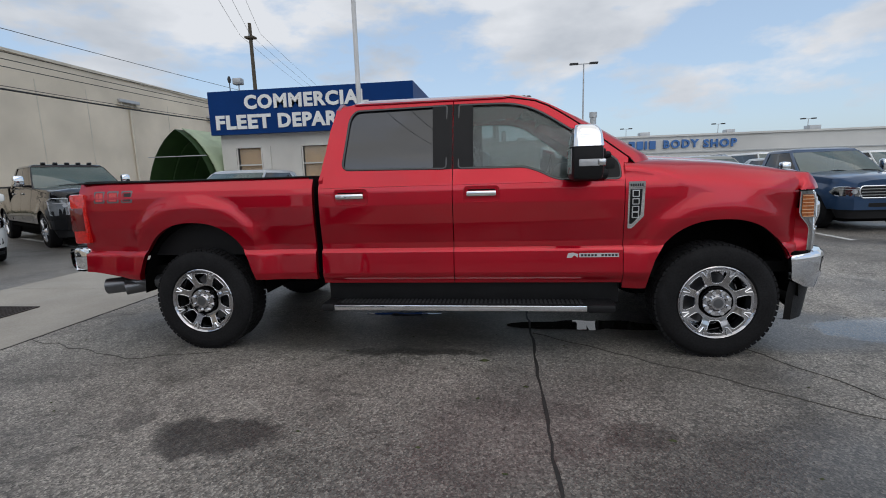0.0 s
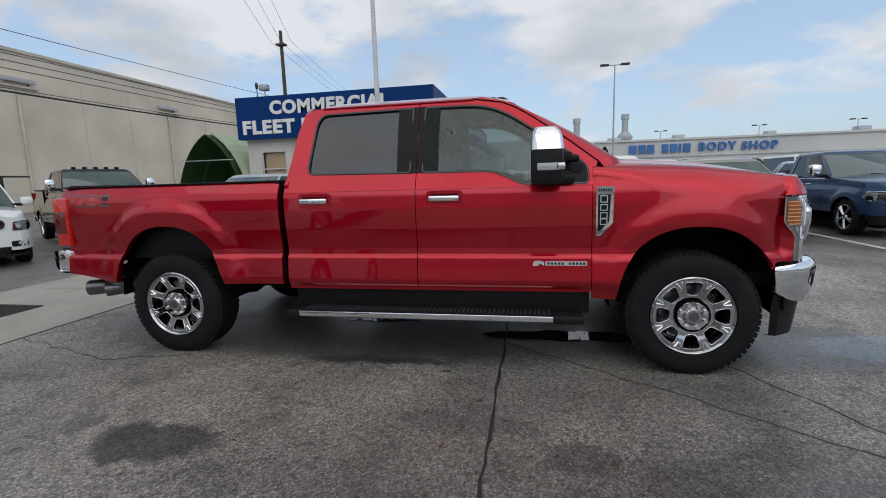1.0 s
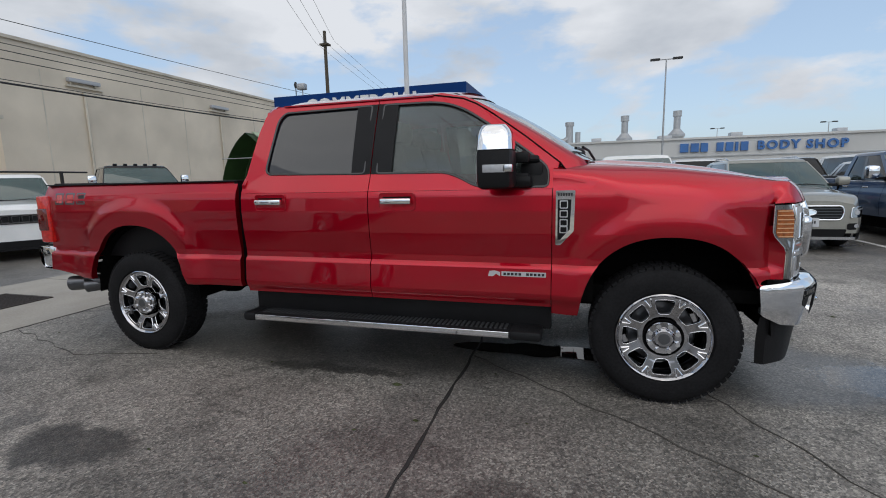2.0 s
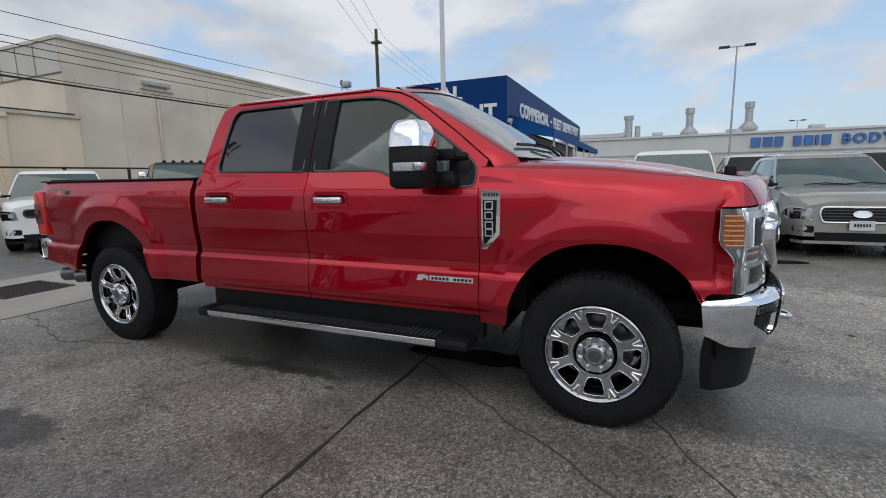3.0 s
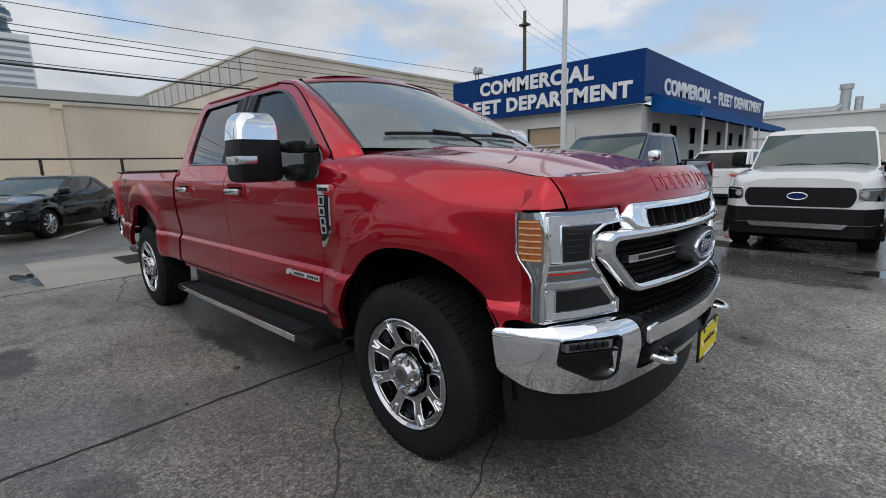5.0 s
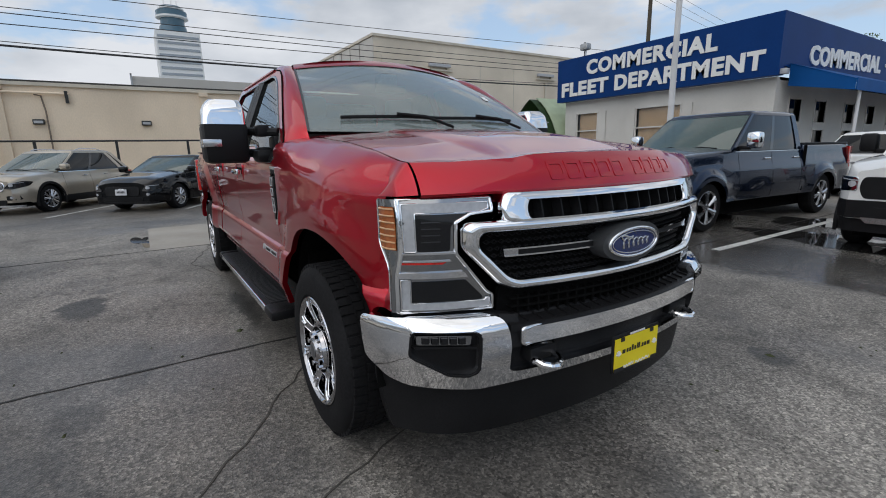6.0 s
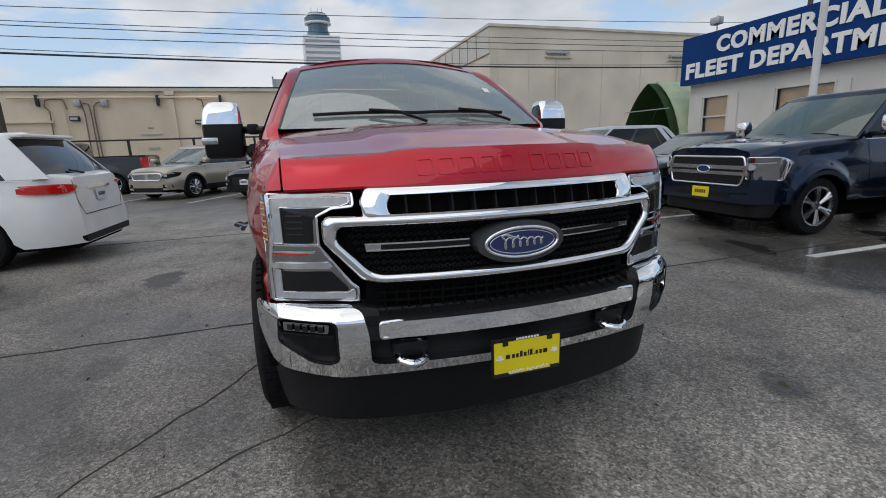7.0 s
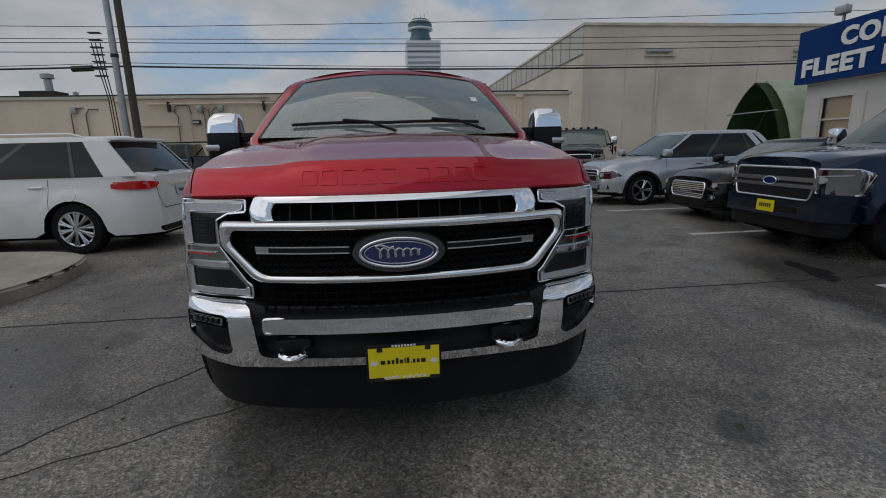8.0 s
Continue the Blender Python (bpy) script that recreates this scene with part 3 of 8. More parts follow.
# ---- buildings ----
def build_warehouse():
    w = tagged(new("warehouse"), "tall beige stucco warehouse with a metal-panelled gable", "building", kind="")
    X, Y, H = -35.4, 16.8, 11.4
    part("wall", boxes((-110, X, Y, Y + 0.4, 0, H)), STUCCO, w, smooth=0)
    part("wall", boxes((X - 0.4, X, Y + 0.4, 110, 0, H)), STUCCO, w, smooth=0)
    part("wall", boxes((-110, X - 0.4, 109.6, 110, 0, H)), STUCCO, w, smooth=0)
    part("roof", boxes((-110.2, X + 0.15, Y - 0.15, 110.2, H, H + 0.22)), COPING, w, "thin pale metal roof edge", smooth=0)
    # raised panel field on the long wall
    part("panel_field", boxes((X + 0.002, X + 0.06, Y + 0.7, 108, 0.0, H - 1.55)), STUCCO, w, smooth=0)
    # metal cladding band with its ribs on the end wall
    part("metal_band", boxes((-110, X - 0.05, Y - 0.06, Y - 0.002, H - 2.2, H - 0.05)), METAL_PANEL, w, smooth=0)
    part("band_edge", boxes((-110, X - 0.05, Y - 0.10, Y - 0.065, H - 2.24, H - 2.18)), PANEL_SEAM, w, smooth=0)
    for k in range(24):
        x = X - 3.0 - 2.3 * k
        part("rib", boxes((x - 0.04, x + 0.04, Y - 0.10, Y - 0.065, H - 2.17, H - 0.1)), PANEL_SEAM, w, smooth=0)
    # joints, downpipes and wall lights of the long wall
    for y in (20.6, 28.5, 33.0, 43.0):
        part("wall_joint", boxes((X + 0.06, X + 0.075, y - 0.04, y + 0.04, 0, H - 1.6)), COPING, w, smooth=0)
    for y in (23.5, 37.6, 51):
        part("downpipe", tube([(X + 0.2, y, 0), (X + 0.2, y, 8.7)], 0.1), COPING, w)
    for y in (23.4, 37.4, 50.8):
        f = thing("wall_light", "long white fluorescent light on the warehouse wall", "light", "warehouse wall lights")
        part("tube_housing", boxes((X + 0.1, X + 0.42, y - 1.1, y + 1.3, 9.25, 9.55), bevel=0.03), WHITE_LAMP, f)
        part("bracket", boxes((X + 0.06, X + 0.3, y - 0.9, y - 0.8, 9.1, 9.28), (X + 0.06, X + 0.3, y + 0.9, y + 1.0, 9.1, 9.28), (X + 0.05, X + 0.3, y - 1.2, y + 1.6, 8.92, 9.04)), COPING, f)


def build_low_building():
    X, H = -25.0, 4.75
    w = tagged(new("low_building"), "long low tan-painted industrial wall with a pale coping", "building")
    part("wall", boxes((X - 12, X, -70, 11.6, 0, H)), STUCCO_LOW, w, smooth=0)
    part("coping", boxes((X - 12.2, X + 0.12, -70, 11.75, H, H + 0.16)), COPING, w, smooth=0)
    part("roof_edge", boxes((X - 12.2, X - 0.2, -70, 11.6, H + 0.16, H + 0.28)), DARK_ROOF, w, smooth=0)
    for y in (8.3, 1.6, -6.8, -15.5, -25, -36):
        part("pilaster", boxes((X, X + 0.1, y - 0.16, y + 0.16, 0, H - 0.12), (X, X + 0.2, y - 0.22, y + 0.22, H - 0.2, H - 0.002)), STUCCO_LOW, w, smooth=0)
    part("pipe_run", tube([(X + 0.16, -4.2, H - 0.32), (X + 0.16, -14.0, H - 0.32)], 0.05), STUCCO_LOW, w)
    for y in (-4.3, -7.4, -12.8):
        part("wall_bracket", boxes((X, X + 0.22, y - 0.06, y + 0.06, H - 0.75, H - 0.2)), BLACK_STEEL, w, smooth=0)
    # conduits and meters
    runs = ([(-12.45, 1.2), (-12.36, 3.75), (-12.55, 4.0), (-12.48, 4.3), (-12.2, 4.36), (-11.7, 4.33), (-11.6, 3.85)], [(-10.88, 1.4), (-10.86, 3.6), (-10.93, 4.1), (-11.0, 4.15)], [(-10.58, 1.3), (-10.58, 3.65), (-10.62, 4.1), (-10.85, 4.18)],
            [(-10.42, 1.3), (-10.45, 3.5), (-10.4, 4.02), (-10.2, 4.2), (-10.05, 4.2)], [(-17.4, 1.6), (-17.4, 3.9), (-17.2, 4.2), (-16.7, 4.2)], [(-18.2, 1.2), (-18.2, 3.9), (-18.0, 4.2), (-17.5, 4.3)], [(-5.16, 1.2), (-5.17, 3.6), (-5.25, 4.3), (-5.5, 4.36)])
    for run in runs:
        part("conduit", tube([(X + 0.1, y, z) for y, z in run], 0.035, 8), RUST_PIPE, w)
    part("conduit_bend", tube([(X + 0.1, -11.9, 4.3), (X + 0.1, -11.75, 3.9), (X + 0.1, -11.65, 1.3)], 0.035, 8), STUCCO_LOW, w)
    for y in (-11.1, -9.9, -18.0):
        part("meter_box", boxes((X, X + 0.22, y - 0.15, y + 0.15, 3.98, 4.33), bevel=0.02), STEEL, w)
    for y, z, hw_, hh in ((-7.97, 2.5, 0.5, 0.03), (-7.97, 2.87, 0.14, 0.03), (-7.95, 1.75, 0.28, 0.06)):
        part("wall_vent", boxes((X, X + 0.05, y - hw_, y + hw_, z - hh, z + hh)), STEEL, w, smooth=0)
    part("conduit_shelf", boxes((X, X + 0.14, -14.5, -12.3, 3.2, 3.3)), STUCCO_LOW, w, smooth=0)
    for y in (-1.2, -5.5, -11.35, -29.0):
        f = thing("wall_pack_light", "small dark bronze wall light with a pale lens", "light", "low wall lights")
        part("housing", boxes((X, X + 0.2, y - 0.22, y + 0.22, 3.0, 3.24) if y != -11.35 else (X, X + 0.2, y - 0.22, y + 0.22, 3.27, 3.51), bevel=0.03), BLACK_STEEL, f)
        part("lens", boxes((X + 0.2, X + 0.225, y - 0.17, y + 0.17, 3.05, 3.17) if y != -11.35 else (X + 0.2, X + 0.225, y - 0.17, y + 0.17, 3.32, 3.44)), WHITE_LAMP, f)
    # rooftop plant
    v = thing("roof_vent", "dark rooftop ventilation unit with a round stack", "vent")
    part("unit", boxes((X - 4.0, X - 2.6, -22.6, -20.6, H + 0.28, H + 0.85)), DARK_ROOF, v, smooth=0)
    part("stack", lathe([(0.0, 0), (0.22, 0), (0.22, 0.8), (0.36, 0.8), (0.36, 1.05), (0.0, 1.15)], "z", 16), STEEL, v).matrix_basis = pose(X - 3.2, -21.2, H + 0.85)
    part("small_stack", lathe([(0.0, 0), (0.14, 0), (0.14, 0.5), (0.2, 0.5), (0.0, 0.6)], "z", 12), STEEL, v).matrix_basis = pose(X - 3.2, -19.7, H + 0.28)
    b = thing("roof_screen", "beige roof screen with an open steel frame", "roof screen")
    part("panel", boxes((X - 9.0, X - 8.8, -1.5, 8.0, H + 0.28, H + 1.9)), METAL_PANEL, b, smooth=0)
    part("frame", boxes((X - 8.8, X - 8.7, -1.6, -1.5, H + 0.28, H + 1.9), (X - 7.7, X - 7.6, -1.6, -1.5, H + 0.28, H + 1.9), (X - 8.8, X - 7.6, -1.6, -1.5, H + 1.82, H + 1.9), (X - 8.8, X - 7.6, -1.6, -1.5, H + 0.5, H + 0.58)), STEEL, b, smooth=0)


def build_fence_and_verge():
    vg = link_mesh("kerb", boxes((-24.98, -20.6, -60, 12, 0.0, 0.13), bevel=0.0), KERB, None, 0)
    tagged(vg, "raised concrete kerb and verge along the tan wall", "kerb", kind="structure")
    fe = thing("fence", "black steel rail fence in front of the tan wall", "fence")
    X = -20.9
    for k in range(16):
        y = -30 + 2.75 * k
        part("post", boxes((X - 0.05, X + 0.05, y - 0.05, y + 0.05, 0.13, 2.16)), BLACK_STEEL, fe, smooth=0)
    part("top_rail", tube([(X, -31, 2.12), (X, 12.4, 2.12)], 0.04), BLACK_STEEL, fe)
    rng = random.Random(5)
    bm = bmesh.new()
    for _ in range(900):
        x, y = rng.uniform(-24.7, -22.6), rng.choice((rng.uniform(3, 12), rng.uniform(-20, 12)))
        h, a, t = rng.uniform(0.08, 0.42), rng.uniform(0, 6.28), rng.uniform(0.02, 0.16)
        u = Vector((math.cos(a), math.sin(a), 0))
        p = Vector((x, y, 0.13))
        q = p + u * t + Vector((0, 0, h))
        s = Vector((-u.y, u.x, 0)) * 0.03
        bm.faces.new([bm.verts.new(c) for c in (p - s, p + s, q + s * 0.3, q - s * 0.3)])
    tagged(link_mesh("weeds", bm, SHRUB, None, 0), "dry green-brown weeds along the foot of the wall", "weeds", kind="stuff")


def build_office():
    X0, X1, Y0, Y1, ZB, ZT = -13.4, -3.42, 16.9, 39.5, 3.68, 5.69
    o = tagged(new("office_building"), "low off-white office with a deep blue sign fascia", "building")
    WX = (-12.35, -11.15), (-9.0, -7.0)
    # front wall with real openings
    def fr(u, v):
        return (u, Y0 + 0.25, v)
    bm = slab([(X0 + 0.2, 0), (X1 - 0.2, 0), (X1 - 0.2, ZB), (X0 + 0.2, ZB)], [[(a, 1.45), (b, 1.45), (b, 3.05), (a, 3.05)] for a, b in WX], fr, (0, 0.22, 0))
    part("wall", bm, OFFICE_WALL, o, smooth=0)
    part("wall", boxes((X0 + 0.2, X0 + 0.42, Y0 + 0.48, Y1, 0, ZB), (X0 + 0.2, X1 - 0.2, Y1, Y1 + 0.2, 0, ZB)), OFFICE_WALL, o, smooth=0)
    SW = [(18.3, 19.3), (20.6, 21.6), (23.6, 24.6), (26.2, 27.2), (29.0, 30.0), (32.0, 33.0), (35.0, 36.0)]
    bm = slab([(Y0 + 0.48, 0), (Y1, 0), (Y1, ZB), (Y0 + 0.48, ZB)], [[(a, 0.9), (b, 0.9), (b, 3.0), (a, 3.0)] for a, b in SW], lambda u, v: (X1 - 0.2, u, v), (-0.22, 0, 0))
    part("wall", bm, OFFICE_WALL, o, smooth=0)
    part("roof", boxes((X0 + 0.2, X1 - 0.2, Y0 + 0.48, Y1, ZB - 0.1, ZB)), DARK_ROOF, o, smooth=0)
    for k, (a, b) in enumerate(WX):
        wdw = part("window", boxes((a - 0.06, a, Y0 + 0.2, Y0 + 0.4, 1.39, 3.11), (b, b + 0.06, Y0 + 0.2, Y0 + 0.4, 1.39, 3.11), (a, b, Y0 + 0.2, Y0 + 0.4, 1.39, 1.45), (a, b, Y0 + 0.2, Y0 + 0.4, 3.05, 3.11), (a, b, Y0 + 0.24, Y0 + 0.36, 2.2, 2.26)), OFFICE_WALL, o, "cream window frame", smooth=0)
        part("blind", boxes((a, b, Y0 + 0.40, Y0 + 0.42, 1.45, 3.05)), BLIND, wdw, "tan drawn blind", smooth=0)
        pn = part("pane", boxes((a, b, Y0 + 0.33, Y0 + 0.34, 1.45, 3.05)), LENS, wdw, smooth=0)
        pn.visible_shadow = False
        for x in (a - 0.5, b + 0.08):
            part("shutter", boxes((x, x + 0.42, Y0 + 0.19, Y0 + 0.248, 1.4, 3.1)), OFFICE_WALL, o, smooth=0)
    for a, b in SW:
        wdw = part("window", boxes((X1 - 0.3, X1 - 0.17, a - 0.06, a, 0.85, 3.05), (X1 - 0.3, X1 - 0.17, b, b + 0.06, 0.85, 3.05), (X1 - 0.3, X1 - 0.17, a, b, 1.9, 2.2)), OFFICE_WALL, o, smooth=0)
        part("pane", boxes((X1 - 0.3, X1 - 0.29, a, b, 0.9, 3.0)), CAR_GLASS, wdw, "dark window pane", smooth=0)
    # fascia boards: front and long side
    part("fascia", boxes((X0, X1, Y0 - 0.18, Y0 + 0.2, ZB, ZT)), SIGN_BLUE, o, "deep blue sign board with white words", smooth=0)
    part("fascia", boxes((X1 - 0.38, X1, Y0 + 0.2, Y1 + 2.2, ZB + 0.3, ZT)), SIGN_BLUE, o, "deep blue sign board with white words", smooth=0)
    part("soffit_light", boxes((X1 - 0.1, X1 + 0.2, Y0 - 0.1, Y0 + 0.15, ZB + 0.02, ZB + 0.2), bevel=0.02), WHITE_LAMP, o)
    letters("COMMERCIAL", 0.98, pose(-8.53, Y0 - 0.2, 5.13, 90), SIGN_WHITE, o, "sign_word", 0.02, 1.10, 0.042, fit=(6.05, 0.66))
    for word, x0, x1 in (("FLEET", -13.07, -10.28), ("DEPARTMENT", -9.93, -3.87)):
        letters(word, 0.98, pose((x0 + x1) / 2, Y0 - 0.2, 4.24, 90), SIGN_WHITE, o, "sign_word", 0.02, 1.10, 0.042, fit=(x1 - x0, 0.66))
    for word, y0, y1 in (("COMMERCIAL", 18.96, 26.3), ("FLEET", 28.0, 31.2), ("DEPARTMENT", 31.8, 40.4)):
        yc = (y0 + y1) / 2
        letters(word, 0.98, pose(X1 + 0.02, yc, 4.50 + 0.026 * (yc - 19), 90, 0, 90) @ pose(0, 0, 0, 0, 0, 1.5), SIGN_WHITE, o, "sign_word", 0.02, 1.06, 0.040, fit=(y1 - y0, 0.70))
    part("sign_dash", boxes((X1 + 0.002, X1 + 0.04, 26.9, 27.4, 4.66, 4.78)), SIGN_WHITE, o, smooth=0)
    # sloped awning over the walkway, on thin posts
    A = 1.9
    aw = part("awning", slab([(17.5, 0), (38.5, 0), (38.5, 1), (17.5, 1)], [], lambda u, v: (lerp(X1 + A, X1 + 0.02, v), u, lerp(ZB - 0.32, ZB + 0.42, v)), (-0.02, 0, -0.03), frange(19, 37, 9)), AWNING_BLUE, o, "bright blue sloped fabric awning", smooth=0)
    part("valance", boxes((X1 + A - 0.01, X1 + A + 0.02, 17.5, 38.5, ZB - 0.66, ZB - 0.30)), AWNING_BLUE, aw, smooth=0)
    for y in (17.5, 38.5):
        part("awning_end", slab([(X1 + 0.02, ZB + 0.40), (X1 + 0.02, ZB - 0.32), (X1 + A - 0.02, ZB - 0.66), (X1 + A - 0.02, ZB - 0.34)], [], lambda u, v: (u, y, v), (0, 0.02, 0)), AWNING_BLUE, aw, smooth=0)
    for y in (18.2, 22.0, 25.8, 29.6, 33.4, 37.6):
        part("post", tube([(X1 + A - 0.1, y, 0), (X1 + A - 0.1, y, ZB - 0.5)], 0.05), WHITE_STEEL, o)
    rl = thing("walkway_railing", "dark steel railing beneath the blue awning", "railing")
    for z in (0.35, 0.7, 1.05):
        part("rail", tube([(X1 + A - 0.02, 26, z), (X1 + A - 0.02, 38, z)], 0.03), BLACK_STEEL, rl)
    for k in range(7):
        part("post", tube([(X1 + A - 0.02, 26 + 2 * k, 0), (X1 + A - 0.02, 26 + 2 * k, 1.08)], 0.03), BLACK_STEEL, rl)
    # floodlight and mast on the parapet
    fl = thing("floodlight", "small square floodlight on the sign parapet", "light")
    part("stem", tube([(-11.9, Y0 + 0.1, ZT), (-11.9, Y0 + 0.1, ZT + 0.3)], 0.03), STEEL, fl)
    part("head", boxes((-12.12, -11.68, Y0 - 0.1, Y0 + 0.22, ZT + 0.3, ZT + 0.6), bevel=0.05), STEEL, fl)
    ms = thing("roof_mast", "thin dark instrument mast on the roof", "mast")
    part("rod", tube([(-13.2, Y0 + 1.5, ZT - 1.8), (-13.2, Y0 + 1.5, ZT + 0.75)], 0.025), BLACK_STEEL, ms)
    part("head", lathe([(0, 0), (0.06, 0.02), (0.09, 0.18), (0.05, 0.32), (0, 0.34)], "z", 12), BLACK_STEEL, ms).matrix_basis = pose(-13.2, Y0 + 1.5, ZT + 0.72)
    fp = thing("flag_pole", "tall slim white flagpole in front of the office", "pole")
    part("shaft", tube([(-4.8, 12.9, 0), (-4.8, 12.9, 13)], 0.10, 14, r_end=0.07), WHITE_STEEL, fp)
    part("base", lathe([(0, 0), (0.3, 0), (0.28, 0.12), (0.16, 0.2), (0, 0.2)], "z", 18), WHITE_STEEL, fp).matrix_basis = pose(-4.8, 12.9, 0)


def build_canopy():
    c = tagged(new("canopy_shelter"), "arched green canopy shelter with a pale ribbed side", "shelter")
    cx, w, h, y0, y1 = -14.9, 1.85, 4.0, 16.2, 24.0
    def prof(k, n=18, sx=1.0):
        u = math.cos(math.pi * k / n)
        rise = math.sqrt(max(0.0, 2.56 - (abs(u) + 0.6) ** 2)) / math.sqrt(2.56 - 0.36)
        return (cx - u * w * sx, 0.1 + (h - 0.1) * rise)
    pts = [prof(k) for k in range(19)]
    rows = [[(p[0], y, p[1]) for p in pts] for y in (y0, y0 + 2, y0 + 4, y0 + 6, y1)]
    bm = grid(rows)
    bmesh.ops.solidify(bm, geom=bm.faces[:], thickness=0.05)
    part("skin", bm, TENT_GREEN, c)
    bm = bmesh.new()
    bm.faces.new([bm.verts.new((p[0], y1 - 0.1, p[1])) for p in pts])
    part("back_sheet", bm, TENT_GREEN, c)
    for y in (y0 + 1.6, y0 + 3.2, y0 + 4.8):
        part("hoop", tube([(cx + (p[0] - cx) * 0.97, y, p[1] * 0.97) for p in pts], 0.03, 6), TENT_GREEN, c)
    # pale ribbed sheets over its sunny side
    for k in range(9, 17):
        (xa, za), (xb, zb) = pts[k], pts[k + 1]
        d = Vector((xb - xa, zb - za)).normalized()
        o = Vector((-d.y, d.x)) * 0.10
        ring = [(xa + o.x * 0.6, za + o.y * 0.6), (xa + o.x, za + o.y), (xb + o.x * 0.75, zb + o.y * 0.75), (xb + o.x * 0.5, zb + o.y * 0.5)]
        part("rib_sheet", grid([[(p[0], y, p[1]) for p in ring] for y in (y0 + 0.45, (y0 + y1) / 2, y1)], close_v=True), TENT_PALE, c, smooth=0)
    part("cross_rail", tube([(cx - 1.5, y0 - 0.05, 2.72), (cx + 1.5, y0 - 0.05, 2.72)], 0.025), STEEL, c)


def build_body_shop():
    Y = 63.5
    s = tagged(new("repair_shop_building"), "long pale flat-roofed repair shop with blue wall letters", "building")
    part("wall", boxes((-9, 95, Y, Y + 30, 0, 5.75)), SHOP_WALL, s, smooth=0)
    part("parapet", boxes((-9.2, 95.2, Y - 0.25, Y + 0.1, 5.75, 6.0)), SHOP_WALL, s, smooth=0)
    part("eave_shadow_strip", boxes((-9.2, 95.2, Y - 0.12, Y - 0.004, 3.5, 3.65)), STEEL, s, smooth=0)
    for x in (-4, 1.5, 7.0):
        part("roller_door", boxes((x, x + 3.8, Y - 0.08, Y - 0.003, 0, 3.3)), METAL_PANEL, s, smooth=0)
    # first two words as plain blue blocks
    for x, wdt in ((13.9, 0.95), (15.15, 0.9), (16.3, 0.8), (18.1, 0.75), (19.15, 0.8), (20.2, 0.3), (20.8, 0.8)):
        part("letter_block", boxes((x, x + wdt, Y - 0.3, Y - 0.01, 4.15, 5.25)), SHOP_BLUE, s, smooth=0)
    letters("BODY", 1.45, pose(24.85, Y - 0.2, 4.68, 90), SHOP_BLUE, s, "wall_word", 0.1, 1.25, 0.05)
    letters("SHOP", 1.45, pose(29.9, Y - 0.2, 4.62, 90), SHOP_BLUE, s, "wall_word", 0.1, 1.25, 0.05)
    rng = random.Random(11)
    for x in (3, 12, 21, 33, 44, 57, 70, 83):
        v = thing("roof_unit", "small pale rooftop air unit", "air unit", "roof units")
        part("case", boxes((x, x + rng.uniform(1, 1.8), Y + 5, Y + 6.4, 5.75, 6.1 + rng.uniform(0.5, 0.9)), bevel=0.05), STEEL, v)
    for x, y, z, r in ((8.1, 76, 10.35, 0.5), (15.6, 76, 10.65, 0.5)):
        st = thing("exhaust_stack", "pale metal exhaust stack with a flared collar", "chimney", "exhaust stacks")
        part("pipe", lathe([(0, 0), (r, 0), (r, z - 4), (0, z - 4)], "z", 16), STEEL, st).matrix_basis = pose(x, y, 4)
        part("collar", lathe([(r, 0), (r * 2.4, 0.9), (r * 2.4, 1.2), (r, 2.0)], "z", 16), STEEL, st).matrix_basis = pose(x, y, z - 4.4)
        part("cap", lathe([(r, 0), (r * 1.25, 0.1), (r * 1.25, 0.9), (0, 0.9)], "z", 16), STEEL, st).matrix_basis = pose(x, y, z - 0.6)
    ex = thing("roof_duct", "grey roof duct with an upright outlet", "duct")
    part("run", tube([(-8.5, 75, 7.0), (-1.2, 75, 7.0), (-0.3, 75, 7.6)], 0.5, 10), STEEL, ex)
    part("outlet", lathe([(0, 0), (0.55, 0), (0.55, 4.2), (0.7, 4.2), (0.7, 4.8), (0, 4.8)], "z", 14), STEEL, ex).matrix_basis = pose(-0.3, 75, 5.2)
    part("outlet", lathe([(0, 0), (0.4, 0), (0.4, 3.1), (0, 3.1)], "z", 14), STEEL, ex).matrix_basis = pose(1.0, 75, 5.3)


